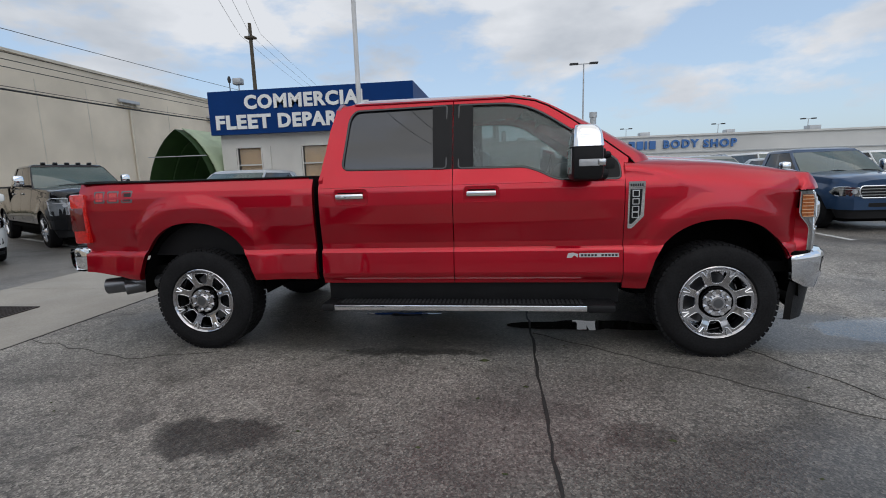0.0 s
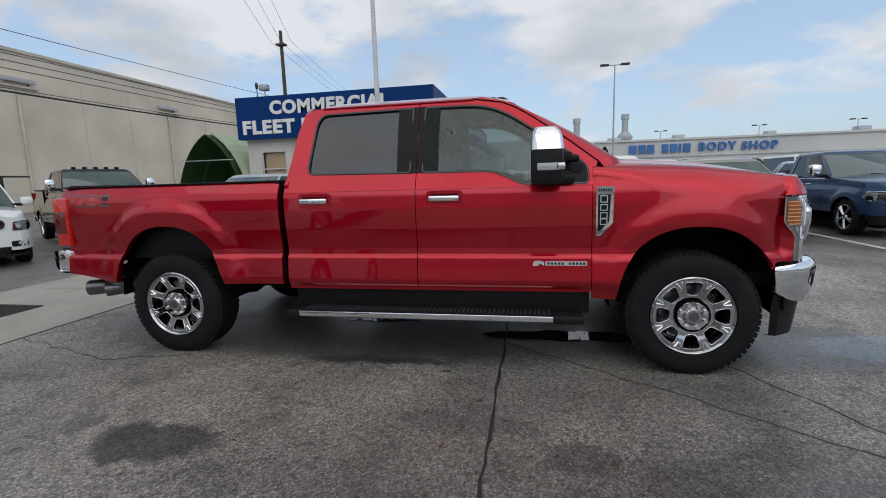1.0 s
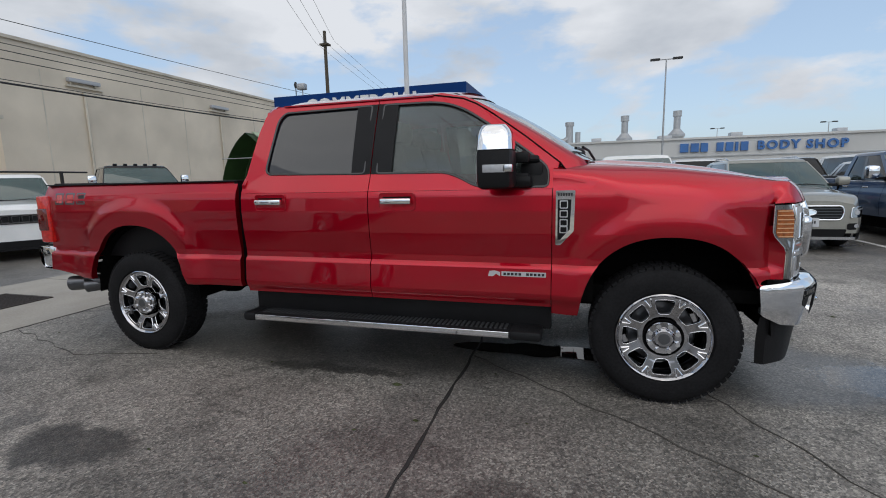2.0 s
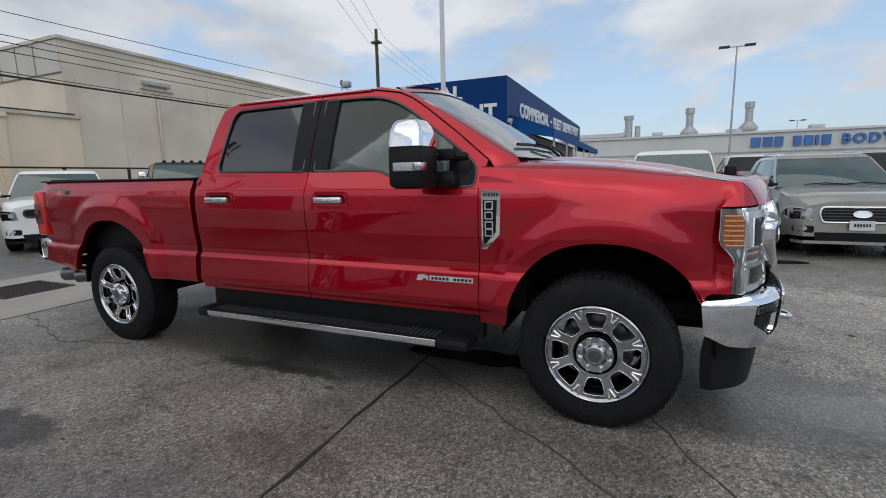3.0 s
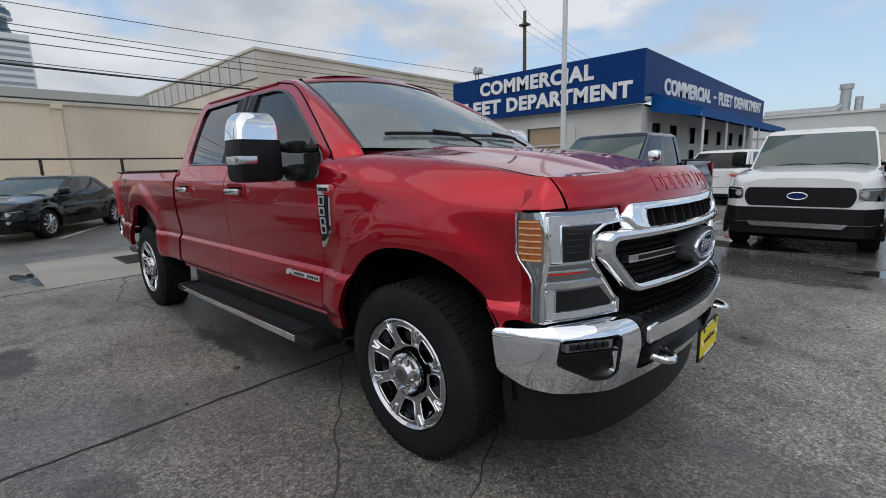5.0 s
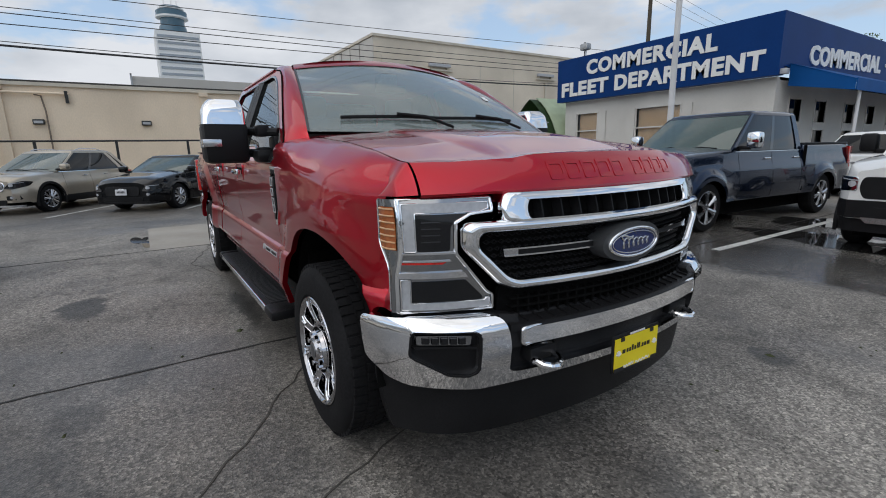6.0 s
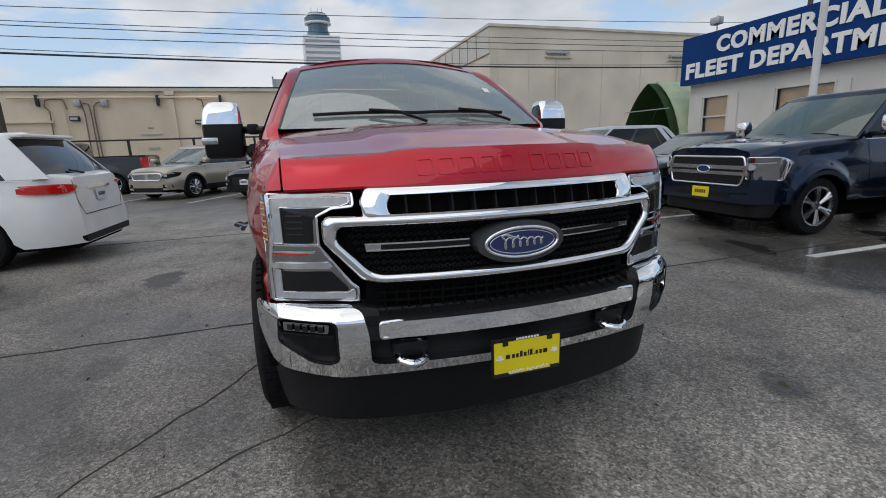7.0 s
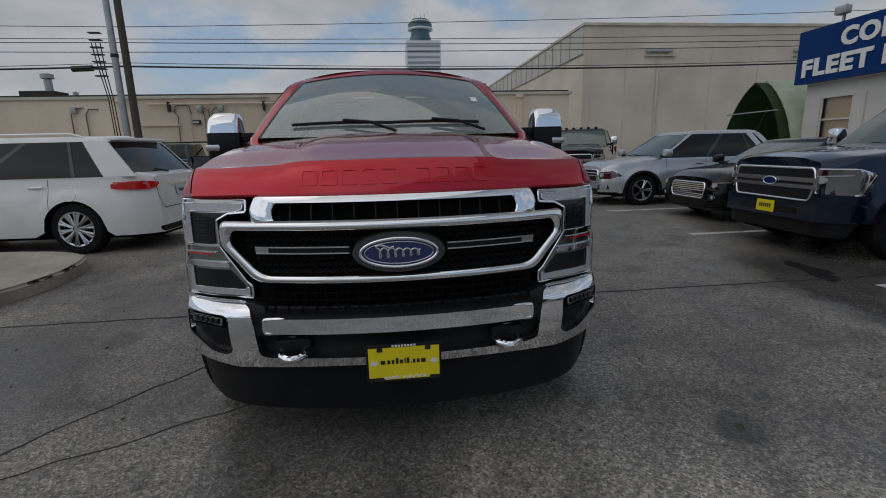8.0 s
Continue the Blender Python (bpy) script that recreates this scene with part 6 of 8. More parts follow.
def flare_y(x, z):
    """Raised lips round the wheel openings."""
    d = 0.0
    for arch, amp, edge, soft in ((ARCH_F, 0.028, 1.36, 0.26), (ARCH_R, 0.030, 1.38, 0.19)):
        xc, zc, a, b = arch
        u, w = abs(x - xc) / a, max(0.0, z - zc) / b
        e = (u ** 2.3 + w ** 2.3) ** (1 / 2.3)
        if z < zc:
            e = max(e, u)
        if e < 1.6:
            d += amp * smooth01((edge - e) / soft) * (1 - 0.7 * smooth01((zc - z) / 0.12))
    return d


def base_y(x, z):
    """Half width of the body without the wheel lips."""
    if z <= 1.46:
        y = table(SIDE, z)
    else:
        y = 1.006 - 0.215 * ((z - 1.46) / 0.54) ** 1.12
    if x > 1.5:
        y -= 0.04 * (x - 1.5) + 0.45 * max(0.0, min(x, 2.64) - 2.15) ** 2
    if x < -2.85:
        y -= 0.03 * ((-2.85 - x) / 0.3) ** 2
    return y


def side_y(x, z):
    """Half width of the body at x, z."""
    return base_y(x, z) + flare_y(x, z)


def nose_x(y):
    y = abs(y)
    return 2.96 - 0.25 * y * y - 1.2 * max(0.0, y - 0.8) ** 2


def bumper_x(y):
    y = abs(y)
    return 3.035 - 0.19 * y * y - 1.2 * max(0.0, y - 0.70) ** 2


def bumper_plan(u):
    """Plan of the bumper: along its front to 0.95, then round the corner to the wheel opening."""
    au, s = abs(u), (1 if u >= 0 else -1)
    if au <= 0.95:
        return bumper_x(au), u
    t = min(1.0, (au - 0.95) / 0.2)
    x = (1 - t) ** 2 * bumper_x(0.95) + 2 * t * (1 - t) * 2.680 + t * t * 2.522
    y = (1 - t) ** 2 * 0.95 + 2 * t * (1 - t) * 1.020 + t * t * 1.048
    return x, s * y


def fender_y(y0, r, x):
    """Turn-in of the fender's shoulder: r runs from its foot (0) to the bonnet seam (1)."""
    w = smooth01((x - 1.42) / 0.4)
    f = lerp(1 - math.sqrt(max(0.0, 1 - r * r)), 0.5 * (1 - math.sqrt(max(0.0, 1 - r * r))) + 0.5 * r ** 2.0, w)
    return y0 - (y0 - 0.885) * f


def fender_hs(x):
    return 0.09 + 0.13 * smooth01((x - 1.38) / 0.6) - 0.035 * smooth01((x - 2.1) / 0.5)


def side_panel(xs, zb, zt, s, nz=16, inset=0.03, shoulder=None):
    """A body side panel of columns; s is -1 for the right side. shoulder: height and depth of the turn-in at its top."""
    rows = []
    lows = [zb(x) for x in xs]
    heights = sorted({*[z for z, _ in SIDE], *[z + 0.008 for z, _ in SIDE[3:8]], *frange(min(lows), max(zt(x) for x in xs), nz + 8)})
    for x, b in zip(xs, lows):
        t = zt(x)
        col = []
        if shoulder:
            hs = shoulder(x)
            for h in heights:
                z = max(b, min(h, t - hs))
                col.append((x, s * side_y(x, min(z, 1.36)), z))
            y0 = base_y(x, min(t - hs, 1.36))
            for k in range(1, 11):
                r = math.sin(math.pi / 2 * k / 10)
                col.append((x, s * (fender_y(y0, r, x) + flare_y(x, t - hs + hs * r)), t - hs + hs * r))
        else:
            for h in heights:
                z = max(b, min(h, t))
                col.append((x, s * side_y(x, z), z))
        col = [(x, col[0][1] - s * inset, col[0][2] + 0.002)] + col + [(x, col[-1][1] - s * inset, col[-1][2] - 0.002)]
        rows.append(col)
    first = [(p[0] + 0.001, p[1] - s * inset, p[2]) for p in rows[0]]
    last = [(p[0] - 0.001, p[1] - s * inset, p[2]) for p in rows[-1]]
    bm = grid([first] + rows + [last])
    bmesh.ops.remove_doubles(bm, verts=bm.verts[:], dist=1e-5)
    return bm


def build_truck_wheel(parent, x, y, s, steer=0.0):
    """Tyre with chunky shoulders and a chromed eight-window wheel; outer face along s."""
    R, W = TYRE_R, 0.285
    prof = [(0.268, -W / 2 + 0.02), (0.285, -W / 2), (0.335, -W / 2 - 0.004), (0.385, -W / 2 + 0.004), (0.412, -W / 2 + 0.022), (R - 0.004, -W / 2 + 0.048), (R, -W / 2 + 0.085),
            (R, W / 2 - 0.085), (R - 0.004, W / 2 - 0.048), (0.412, W / 2 - 0.022), (0.385, W / 2 - 0.004), (0.335, W / 2 + 0.004), (0.285, W / 2), (0.268, W / 2 - 0.02)]
    bm = lathe(prof, "y", 72)
    tyre = part("wheel", bm, RUBBER, parent, "black all-terrain tyre on a chrome wheel")
    tyre.matrix_basis = pose(x, y, TYRE_R, 0, 0, steer)
    # tread blocks, one ring of shoulder lugs and two inner ribs
    bm = bmesh.new()
    for k in range(60):
        a = 2 * math.pi * k / 60
        for (y0, y1, da, h) in ((-W / 2 + 0.03, -W / 2 + 0.085, 0.0, 0.010), (W / 2 - 0.085, W / 2 - 0.03, 0.04, 0.010), (-0.048, -0.006, 0.02, 0.011), (0.006, 0.048, 0.05, 0.011)):
            r0, w = R - 0.012, 0.0185
            c, sn = math.cos(a + da), math.sin(a + da)
            vs = []
            for rr, ww in ((r0, w), (R + h * 0.5, w * 0.9)):
                for yy in (y0, y1):
                    for q in (-ww, ww):
                        vs.append(bm.verts.new((rr * c - q * sn, yy, rr * sn + q * c)))
            for f in ((4, 5, 7, 6), (0, 1, 5, 4), (2, 3, 7, 6), (0, 2, 6, 4), (1, 3, 7, 5)):
                bm.faces.new([vs[i] for i in f])
    part("tread", bm, RUBBER, tyre, smooth=0)
    o = s * (W / 2)
    # barrel and lip
    bm = lathe([(0.272, o - s * 0.012), (0.274, o - s * 0.003), (0.268, o + s * 0.002), (0.256, o - s * 0.010), (0.246, o - s * 0.03), (0.236, o - s * 0.09), (0.228, o - s * 0.2), (0.10, o - s * 0.21)], "y", 64)
    part("rim", bm, WHEEL_CHROME, tyre, "polished chrome wheel rim")
    # face with eight windows
    holes = []
    for k in range(8):
        a = 2 * math.pi * k / 8
        w = rounded([(0.140, -0.018), (0.146, -0.034), (0.170, -0.044), (0.215, -0.058), (0.233, -0.052), (0.237, 0.0), (0.233, 0.052), (0.215, 0.058), (0.170, 0.044), (0.146, 0.034), (0.140, 0.018)], 0.012, 3)
        holes.append([(p[0] * math.cos(a) - p[1] * math.sin(a), p[0] * math.sin(a) + p[1] * math.cos(a)) for p in w])
    ring = [(0.256 * math.cos(2 * math.pi * k / 64), 0.256 * math.sin(2 * math.pi * k / 64)) for k in range(64)]

    def face(u, v):
        r = math.hypot(u, v)
        return (u, o + s * (-0.012 - 0.03 * smooth01((0.25 - r) / 0.16) + 0.02 * smooth01((0.12 - r) / 0.06)), v)
    bm = slab(ring, holes, face, (0, -s * 0.035, 0), [-0.15, -0.08, 0, 0.08, 0.15], [-0.15, -0.08, 0, 0.08, 0.15])
    part("wheel_face", bm, WHEEL_CHROME, tyre, "chrome wheel face with eight windows", smooth=30)
    for h in holes:
        part("window_edge", sweep(h, (0.0028, 0.004), face, normal=(0, s, 0)), CHROME, tyre)
    # bright notch at the outer end of each spoke
    for k in range(8):
        a = 2 * math.pi * (k + 0.5) / 8
        for q in (-0.012, 0.012):
            bm = bmesh.new()
            pts = [(lerp(0.205, 0.250, t), q * (0.3 + 1.1 * t)) for t in (0, 0.5, 1)]
            tube([(p[0] * math.cos(a) - p[1] * math.sin(a), face(p[0], 0)[1] + s * 0.004, p[0] * math.sin(a) + p[1] * math.cos(a)) for p in pts], 0.0055, 6, bm)
            part("spoke_ridge", bm, CHROME, tyre)
    part("hub_groove", lathe([(0.117, o - s * 0.019), (0.105, o - s * 0.024)], "y", 40), UNDER, tyre)
    bm = lathe([(0.0, o + s * 0.014), (0.048, o + s * 0.013), (0.058, o + s * 0.003), (0.066, o - s * 0.010), (0.098, o - s * 0.006), (0.108, o - s * 0.03)], "y", 36)
    part("hub", bm, WHEEL_CHROME, tyre)
    for k in range(8):
        a = 2 * math.pi * (k + 0.5) / 8
        part("lug_nut", tube([(0.082 * math.cos(a), o - s * 0.02, 0.082 * math.sin(a)), (0.082 * math.cos(a), o + s * 0.012, 0.082 * math.sin(a))], 0.0145, 8), CHROME, tyre)
    bm = lathe([(0.0, o + s * 0.0165), (0.034, o + s * 0.0155), (0.036, o + s * 0.010)], "y", 24)
    part("hub_badge", bm, DARK_ALLOY, tyre)
    bm = lathe([(0.20, o - s * 0.14), (0.20, o - s * 0.17), (0.05, o - s * 0.17), (0.05, o - s * 0.14), (0.19, o - s * 0.14)], "y", 40)
    part("brake_disc", bm, DARK_ALLOY, tyre)
    return tyre


def build_pickup():
    T = thing("pickup_truck", "glossy red metallic crew cab pickup with chrome grille and bumper", "pickup truck")
    T.matrix_basis = pose(0, 0.02, 0)

    for s in (-1, 1):
        # --- front fender
        xs = sorted({*frange(1.365, 1.53, 3), *frange(1.526, 2.575, 44), 2.5755, 2.59, 2.60})
        def fb(x):
            return arch_z(x, ARCH_F, 0.535 if x < 2.05 else lerp(0.60, 0.79, smooth01((x - 2.5) / 0.06)))
        part("front_fender", side_panel(xs, fb, lambda x: table(TOPZ, x) - 0.012, s, 14, 0.03, fender_hs), RED, T)
        # --- doors: lower skins
        for nm, x0, x1 in (("front_door", 0.108, 1.360), ("rear_door", -0.955, 0.102)):
            def zt(x):
                return 1.335
            door = part(nm, side_panel(frange(x0, x1, 18), lambda x: 0.578, zt, s, 26), RED, T)
            # pull handle in its bowl
            hx = x0 + 0.085 if nm == "front_door" else x0 + 0.13
            yb = side_y(0.3, 1.27)
            bowl = slab(rounded([(hx, 1.205), (hx + 0.265, 1.205), (hx + 0.265, 1.325), (hx, 1.325)], 0.03, 4), [], lambda u, v: (u, s * (yb + 0.0025 - 0.0), v), (0, -s * 0.01, 0))
            part("handle_bowl", bowl, RED, door)
            part("bowl_edge", sweep(rounded([(hx, 1.205), (hx + 0.265, 1.205), (hx + 0.265, 1.325), (hx, 1.325)], 0.03, 4), (0.003, 0.003), lambda u, v: (u, s * (yb + 0.003), v), normal=(0, s, 0)), RED, door)
            bm = bmesh.new()
            box(bm, hx + 0.02, hx + 0.245, min(s * (yb + 0.018), s * (yb + 0.045)), max(s * (yb + 0.018), s * (yb + 0.045)), 1.248, 1.29, bevel=0.011)
            box(bm, hx + 0.03, hx + 0.06, min(s * yb, s * (yb + 0.02)), max(s * yb, s * (yb + 0.02)), 1.255, 1.283)
            box(bm, hx + 0.205, hx + 0.235, min(s * yb, s * (yb + 0.02)), max(s * yb, s * (yb + 0.02)), 1.255, 1.283)
            part("handle", bm, CHROME, door, "chrome pull handle")
            # black plate draws the shade of the recess behind the handle
            part("handle_gap", boxes((hx + 0.03, hx + 0.235, min(s * (yb + 0.0027), s * (yb + 0.006)), max(s * (yb + 0.0027), s * (yb + 0.006)), 1.250, 1.300)), UNDER, door)
        # --- door frames round the glass
        def gm(u, v, d=0.0):
            return (u, s * (side_y(u if u < 1.3 else 1.3, v) + d), v)
        outer_r = [(-0.957, 1.337), (0.102, 1.337), (0.102, 2.0), (-0.70, 2.0), (-0.80, 1.982), (-0.858, 1.92), (-0.89, 1.80)]
        hole_r = rounded([(-0.775, 1.475), (0.055, 1.462), (0.055, 1.955), (-0.69, 1.945), (-0.735, 1.88)], [0.06, 0.03, 0.02, 0.06, 0.08], 4)
        part("door_frame", slab(outer_r, [hole_r], gm, (0, -s * 0.035, 0), frange(-0.9, 0.1, 6), frange(1.36, 1.98, 9)), RED, T)
        outer_f = [(0.108, 1.337), (1.362, 1.337), (1.40, 1.50), (1.17, 1.678), (0.93, 1.852), (0.80, 1.932), (0.66, 1.985), (0.50, 2.0), (0.108, 2.0)]
        hole_f = rounded([(0.150, 1.462), (0.66, 1.457), (0.76, 1.42), (0.86, 1.368), (0.94, 1.352), (1.335, 1.352), (1.335, 1.47), (1.20, 1.578), (0.93, 1.772), (0.78, 1.872), (0.65, 1.928), (0.52, 1.95), (0.150, 1.955)], [0.02, 0.1, 0.1, 0.08, 0.08, 0.03, 0.05, 0.1, 0.15, 0.12, 0.1, 0.1, 0.02], 3)
        part("door_frame", slab(outer_f, [hole_f], gm, (0, -s * 0.035, 0), frange(0.2, 1.35, 8), frange(1.36, 1.98, 9)), RED, T)
        # glass, black pillar trims and seals
        part("window_glass", slab(hole_r, [], lambda u, v: gm(u, v, -0.014), (0, -s * 0.004, 0), frange(-0.7, 0.0, 5), frange(1.5, 1.9, 5)), SIDE_GLASS, T, "dark privacy glass").visible_shadow = False
        part("window_glass", slab([p for p in hole_f], [], lambda u, v: gm(u, v, -0.014), (0, -s * 0.004, 0), frange(0.2, 1.3, 6), frange(1.4, 1.9, 6)), FRONT_GLASS, T, "lightly tinted door glass").visible_shadow = False
        part("pillar_trim", slab([(-0.045, 1.455), (0.101, 1.455), (0.101, 1.962), (-0.06, 1.962)], [], lambda u, v: gm(u, v, 0.003), (0, -s * 0.02, 0), (), frange(1.5, 1.9, 5)), BLACK_PLASTIC, T, "black pillar trim")
        part("pillar_trim", slab([(0.109, 1.455), (0.262, 1.455), (0.262, 1.962), (0.109, 1.962)], [], lambda u, v: gm(u, v, 0.003), (0, -s * 0.02, 0), (), frange(1.5, 1.9, 5)), BLACK_PLASTIC, T, "black pillar trim")
        part("mirror_sail", slab(rounded([(1.165, 1.356), (1.332, 1.356), (1.332, 1.468), (1.205, 1.57), (1.165, 1.60)], 0.02, 2), [], lambda u, v: gm(u, v, 0.004), (0, -s * 0.02, 0), (), frange(1.4, 1.55, 3)), BLACK_PLASTIC, T)
        for hole in (hole_r, hole_f):
            part("window_seal", sweep(hole, (0.008, 0.006), lambda u, v: gm(u, v, 0.0), normal=(0, s, 0)), GLOSS_BLACK, T)
        # --- A-pillar between door frame and windscreen
        rows = []
        for k in range(13):
            t = k / 12
            zo = lerp(1.495, 2.0, t)
            xo = table([(1.495, 1.402), (1.678, 1.172), (1.852, 0.932), (1.932, 0.802), (1.985, 0.662), (2.0, 0.50)], zo)
            po = Vector((xo, s * side_y(1.3, zo), zo))
            tq = lerp(-0.06, 1, t)
            q = Vector((lerp(1.50, 0.66, tq) + 0.02 * math.sin(math.pi * tq), s * lerp(0.890, 0.70, tq), lerp(1.545, 2.006, tq) + 0.018 * math.sin(math.pi * tq)))
            m1 = po.lerp(q, 0.35) + Vector((0.012, s * 0.012, 0.014))
            m2 = po.lerp(q, 0.75) + Vector((0.012, s * 0.006, 0.012))
            rows.append([po, m1, m2, q, q - Vector((0.03, 0, 0.03))])
        foot = [Vector((1.45, s * side_y(1.3, 1.44), 1.43)), Vector((1.51, s * 0.970, 1.452)), Vector((1.55, s * 0.935, 1.466)), Vector((1.572, s * 0.900, 1.476)), Vector((1.54, s * 0.900, 1.46))]
        rows = [foot] + rows
        part("pillar", grid(rows), RED, T)
        part("pillar_seam", tube([r[0] + Vector((0.004, s * 0.002, 0.003)) for r in rows], 0.0045, 5), UNDER, T)
        # --- bed side
        xs = sorted({*frange(-3.09, -2.565, 6), *frange(-2.564, -1.526, 44), *frange(-1.525, -1.008, 6)})
        def bb(x):
            return arch_z(x, ARCH_R, 0.612 if x > -2.04 else lerp(0.615, 0.68, smooth01((-2.55 - x) / 0.5)))
        bed = part("bed_side", side_panel(xs, bb, lambda x: 1.432, s, 26, 0.045), RED, T)
        part("rail_cap", boxes((-3.075, -1.005, min(s * 0.93, s * 1.040), max(s * 0.93, s * 1.040), 1.428, 1.440), bevel=0.004), BLACK_PLASTIC, T)
        part("bed_inner_side", boxes((-3.05, -1.01, min(s * 0.93, s * 0.955), max(s * 0.93, s * 0.955), 0.85, 1.425)), BLACK_PLASTIC, T, smooth=0)
        # off-road decal: plain letter-like bars
        ym = lambda u, v: (u, s * (side_y(u, v) + 0.0016), v)
        for (a, b) in ((0.0, 0.105), (0.125, 0.235), (0.255, 0.36)):
            xa, xb = (-2.93 + a, -2.93 + b)
            part("decal_outline", slab(rounded([(xa, 1.265), (xb, 1.265), (xb, 1.365), (xa, 1.365)], 0.012, 2), [rounded([(xa + 0.014, 1.277), (xb - 0.014, 1.277), (xb - 0.014, 1.353), (xa + 0.014, 1.353)], 0.01, 2)], ym, (0, -s * 0.001, 0)), DARK_ALLOY, bed, "grey outline of the off-road decal")
        for (a, b) in ((0.02, 0.045), (0.05, 0.085), (0.145, 0.215)):
            xa, xb = (-2.93 + a, -2.93 + b)
            part("decal_fill", slab([(xa, 1.282), (xb, 1.282), (xb, 1.345), (xa, 1.345)], [], ym, (0, -s * 0.001, 0)), TAIL_RED, bed, "red fill of the off-road decal")
        part("decal_fill", slab([(-2.65, 1.282), (-2.585, 1.282), (-2.585, 1.345), (-2.65, 1.345)], [], ym, (0, -s * 0.001, 0)), INK, bed)
        # --- rocker, step board and its trims
        part("rocker_panel", boxes((-0.95, 1.36, min(s * 0.90, s * 0.985), max(s * 0.90, s * 0.985), 0.40, 0.60), bevel=0.01), BLACK_PLASTIC, T)
        step = part("running_board", boxes((-0.93, 1.27, min(s * 0.90, s * 1.135), max(s * 0.90, s * 1.135), 0.365, 0.418), bevel=0.014), BLACK_PLASTIC, T, "black ribbed running board")
        part("chrome_strip", boxes((-0.86, 1.10, min(s * 1.128, s * 1.147), max(s * 1.128, s * 1.147), 0.372, 0.416), bevel=0.006), CHROME, step, "bright strip along the step edge")
        bm = bmesh.new()
        for k in range(58):
            x = -0.82 + 0.033 * k
            box(bm, x, x + 0.016, min(s * 0.97, s * 1.10), max(s * 0.97, s * 1.10), 0.416, 0.424)
        part("step_tread", bm, FRIT, step, smooth=0)
        part("end_cap", boxes((1.10, 1.31, min(s * 0.93, s * 1.15), max(s * 0.93, s * 1.15), 0.358, 0.425), bevel=0.022), BLACK_PLASTIC, step)
        part("end_cap", boxes((-0.97, -0.86, min(s * 0.93, s * 1.15), max(s * 0.93, s * 1.15), 0.358, 0.425), bevel=0.022), BLACK_PLASTIC, step)
        # --- fender badge: chrome surround, black field, plain bars for its characters
        bx0, bx1, bz0, bz1 = 1.385, 1.500, 0.985, 1.325
        bmap = lambda d: (lambda u, v: (u, s * (side_y(1.43, min(v, 1.3)) + 0.014 + d), v))
        outl = rounded([(bx0, bz0), (bx0 + 0.03, bz0), (bx1 - 0.005, bz0 + 0.09), (bx1, bz1 - 0.01), (bx1, bz1), (bx0, bz1)], 0.006, 2)
        badge = part("fender_badge", slab(outl, [], bmap(0.0), (0, -s * 0.045, 0)), CHROME, T, "chrome fender vent badge")
        inn = [(bx0 + 0.012, bz0 + 0.035), (bx0 + 0.028, bz0 + 0.035), (bx1 - 0.030, bz0 + 0.10), (bx1 - 0.022, bz1 - 0.055), (bx0 + 0.012, bz1 - 0.055)]
        part("badge_field", slab(inn, [], bmap(0.004), (0, -s * 0.01, 0)), BLACK_PLASTIC, badge)
        for k, z in enumerate((1.215, 1.160, 1.105, 1.062)):
            hh = 0.045 if k else 0.05
            part("badge_bar", slab(rounded([(bx0 + 0.024, z), (bx1 - 0.042, z), (bx1 - 0.042, z + hh), (bx0 + 0.024, z + hh)], 0.006, 2), [rounded([(bx0 + 0.030, z + 0.006), (bx1 - 0.048, z + 0.006), (bx1 - 0.048, z + hh - 0.007), (bx0 + 0.030, z + hh - 0.007)], 0.003, 1)], bmap(0.0075), (0, -s * 0.004, 0)), BADGE_SILVER, badge)
        for k in range(6):
            part("badge_line", slab([(bx0 + 0.012 + 0.0155 * k, bz1 - 0.034), (bx0 + 0.022 + 0.0155 * k, bz1 - 0.034), (bx0 + 0.022 + 0.0155 * k, bz1 - 0.016), (bx0 + 0.012 + 0.0155 * k, bz1 - 0.016)], [], bmap(0.0015), (0, -s * 0.002, 0)), INK, badge)
        # --- engine badge low on the front door
        dm = lambda u, v: (u, s * (side_y(u, v) + 0.005), v)
        eb = part("door_badge", slab([(1.045, 0.775), (1.33, 0.775), (1.33, 0.805), (1.045, 0.805)], [], dm, (0, -s * 0.006, 0)), BADGE_SILVER, T, "slim silver door badge")
        for k in range(11):
            if k != 5:
                part("badge_mark", slab([(1.058 + 0.0245 * k, 0.782), (1.075 + 0.0245 * k, 0.782), (1.075 + 0.0245 * k, 0.798), (1.058 + 0.0245 * k, 0.798)], [], lambda u, v: (u, s * (side_y(u, v) + 0.0065), v), (0, -s * 0.002, 0)), INK, eb)
        bm = slab([(0.955, 0.772), (0.99, 0.772), (1.01, 0.79), (1.035, 0.772), (1.035, 0.80), (1.0, 0.81), (0.965, 0.805)], [], dm, (0, -s * 0.005, 0))
        part("door_badge", bm, BADGE_SILVER, T)
        # --- towing mirror
        mir = part("mirror", boxes((0.945, 1.150, min(s * 1.135, s * 1.385), max(s * 1.135, s * 1.385), 1.345, 1.59), bevel=0.035), BLACK_PLASTIC, T, "large black towing mirror with chrome cap")
        rows = []
        for k in range(7):
            t = k / 6
            z = lerp(1.572, 1.708, t)
            ins = 0.014 * t + 0.022 * t ** 5
            ring = rounded([(0.945 + ins * 0.6, 1.137 + ins * 0.6), (1.152 - ins * 1.1, 1.137 + ins * 0.6), (1.152 - ins * 1.1, 1.387 - ins * 1.3), (0.945 + ins * 0.6, 1.387 - ins * 1.3)], 0.045, 4)
            rows.append([(p[0], s * p[1], z) for p in ring])
        mx, my = 1.04, s * 1.255
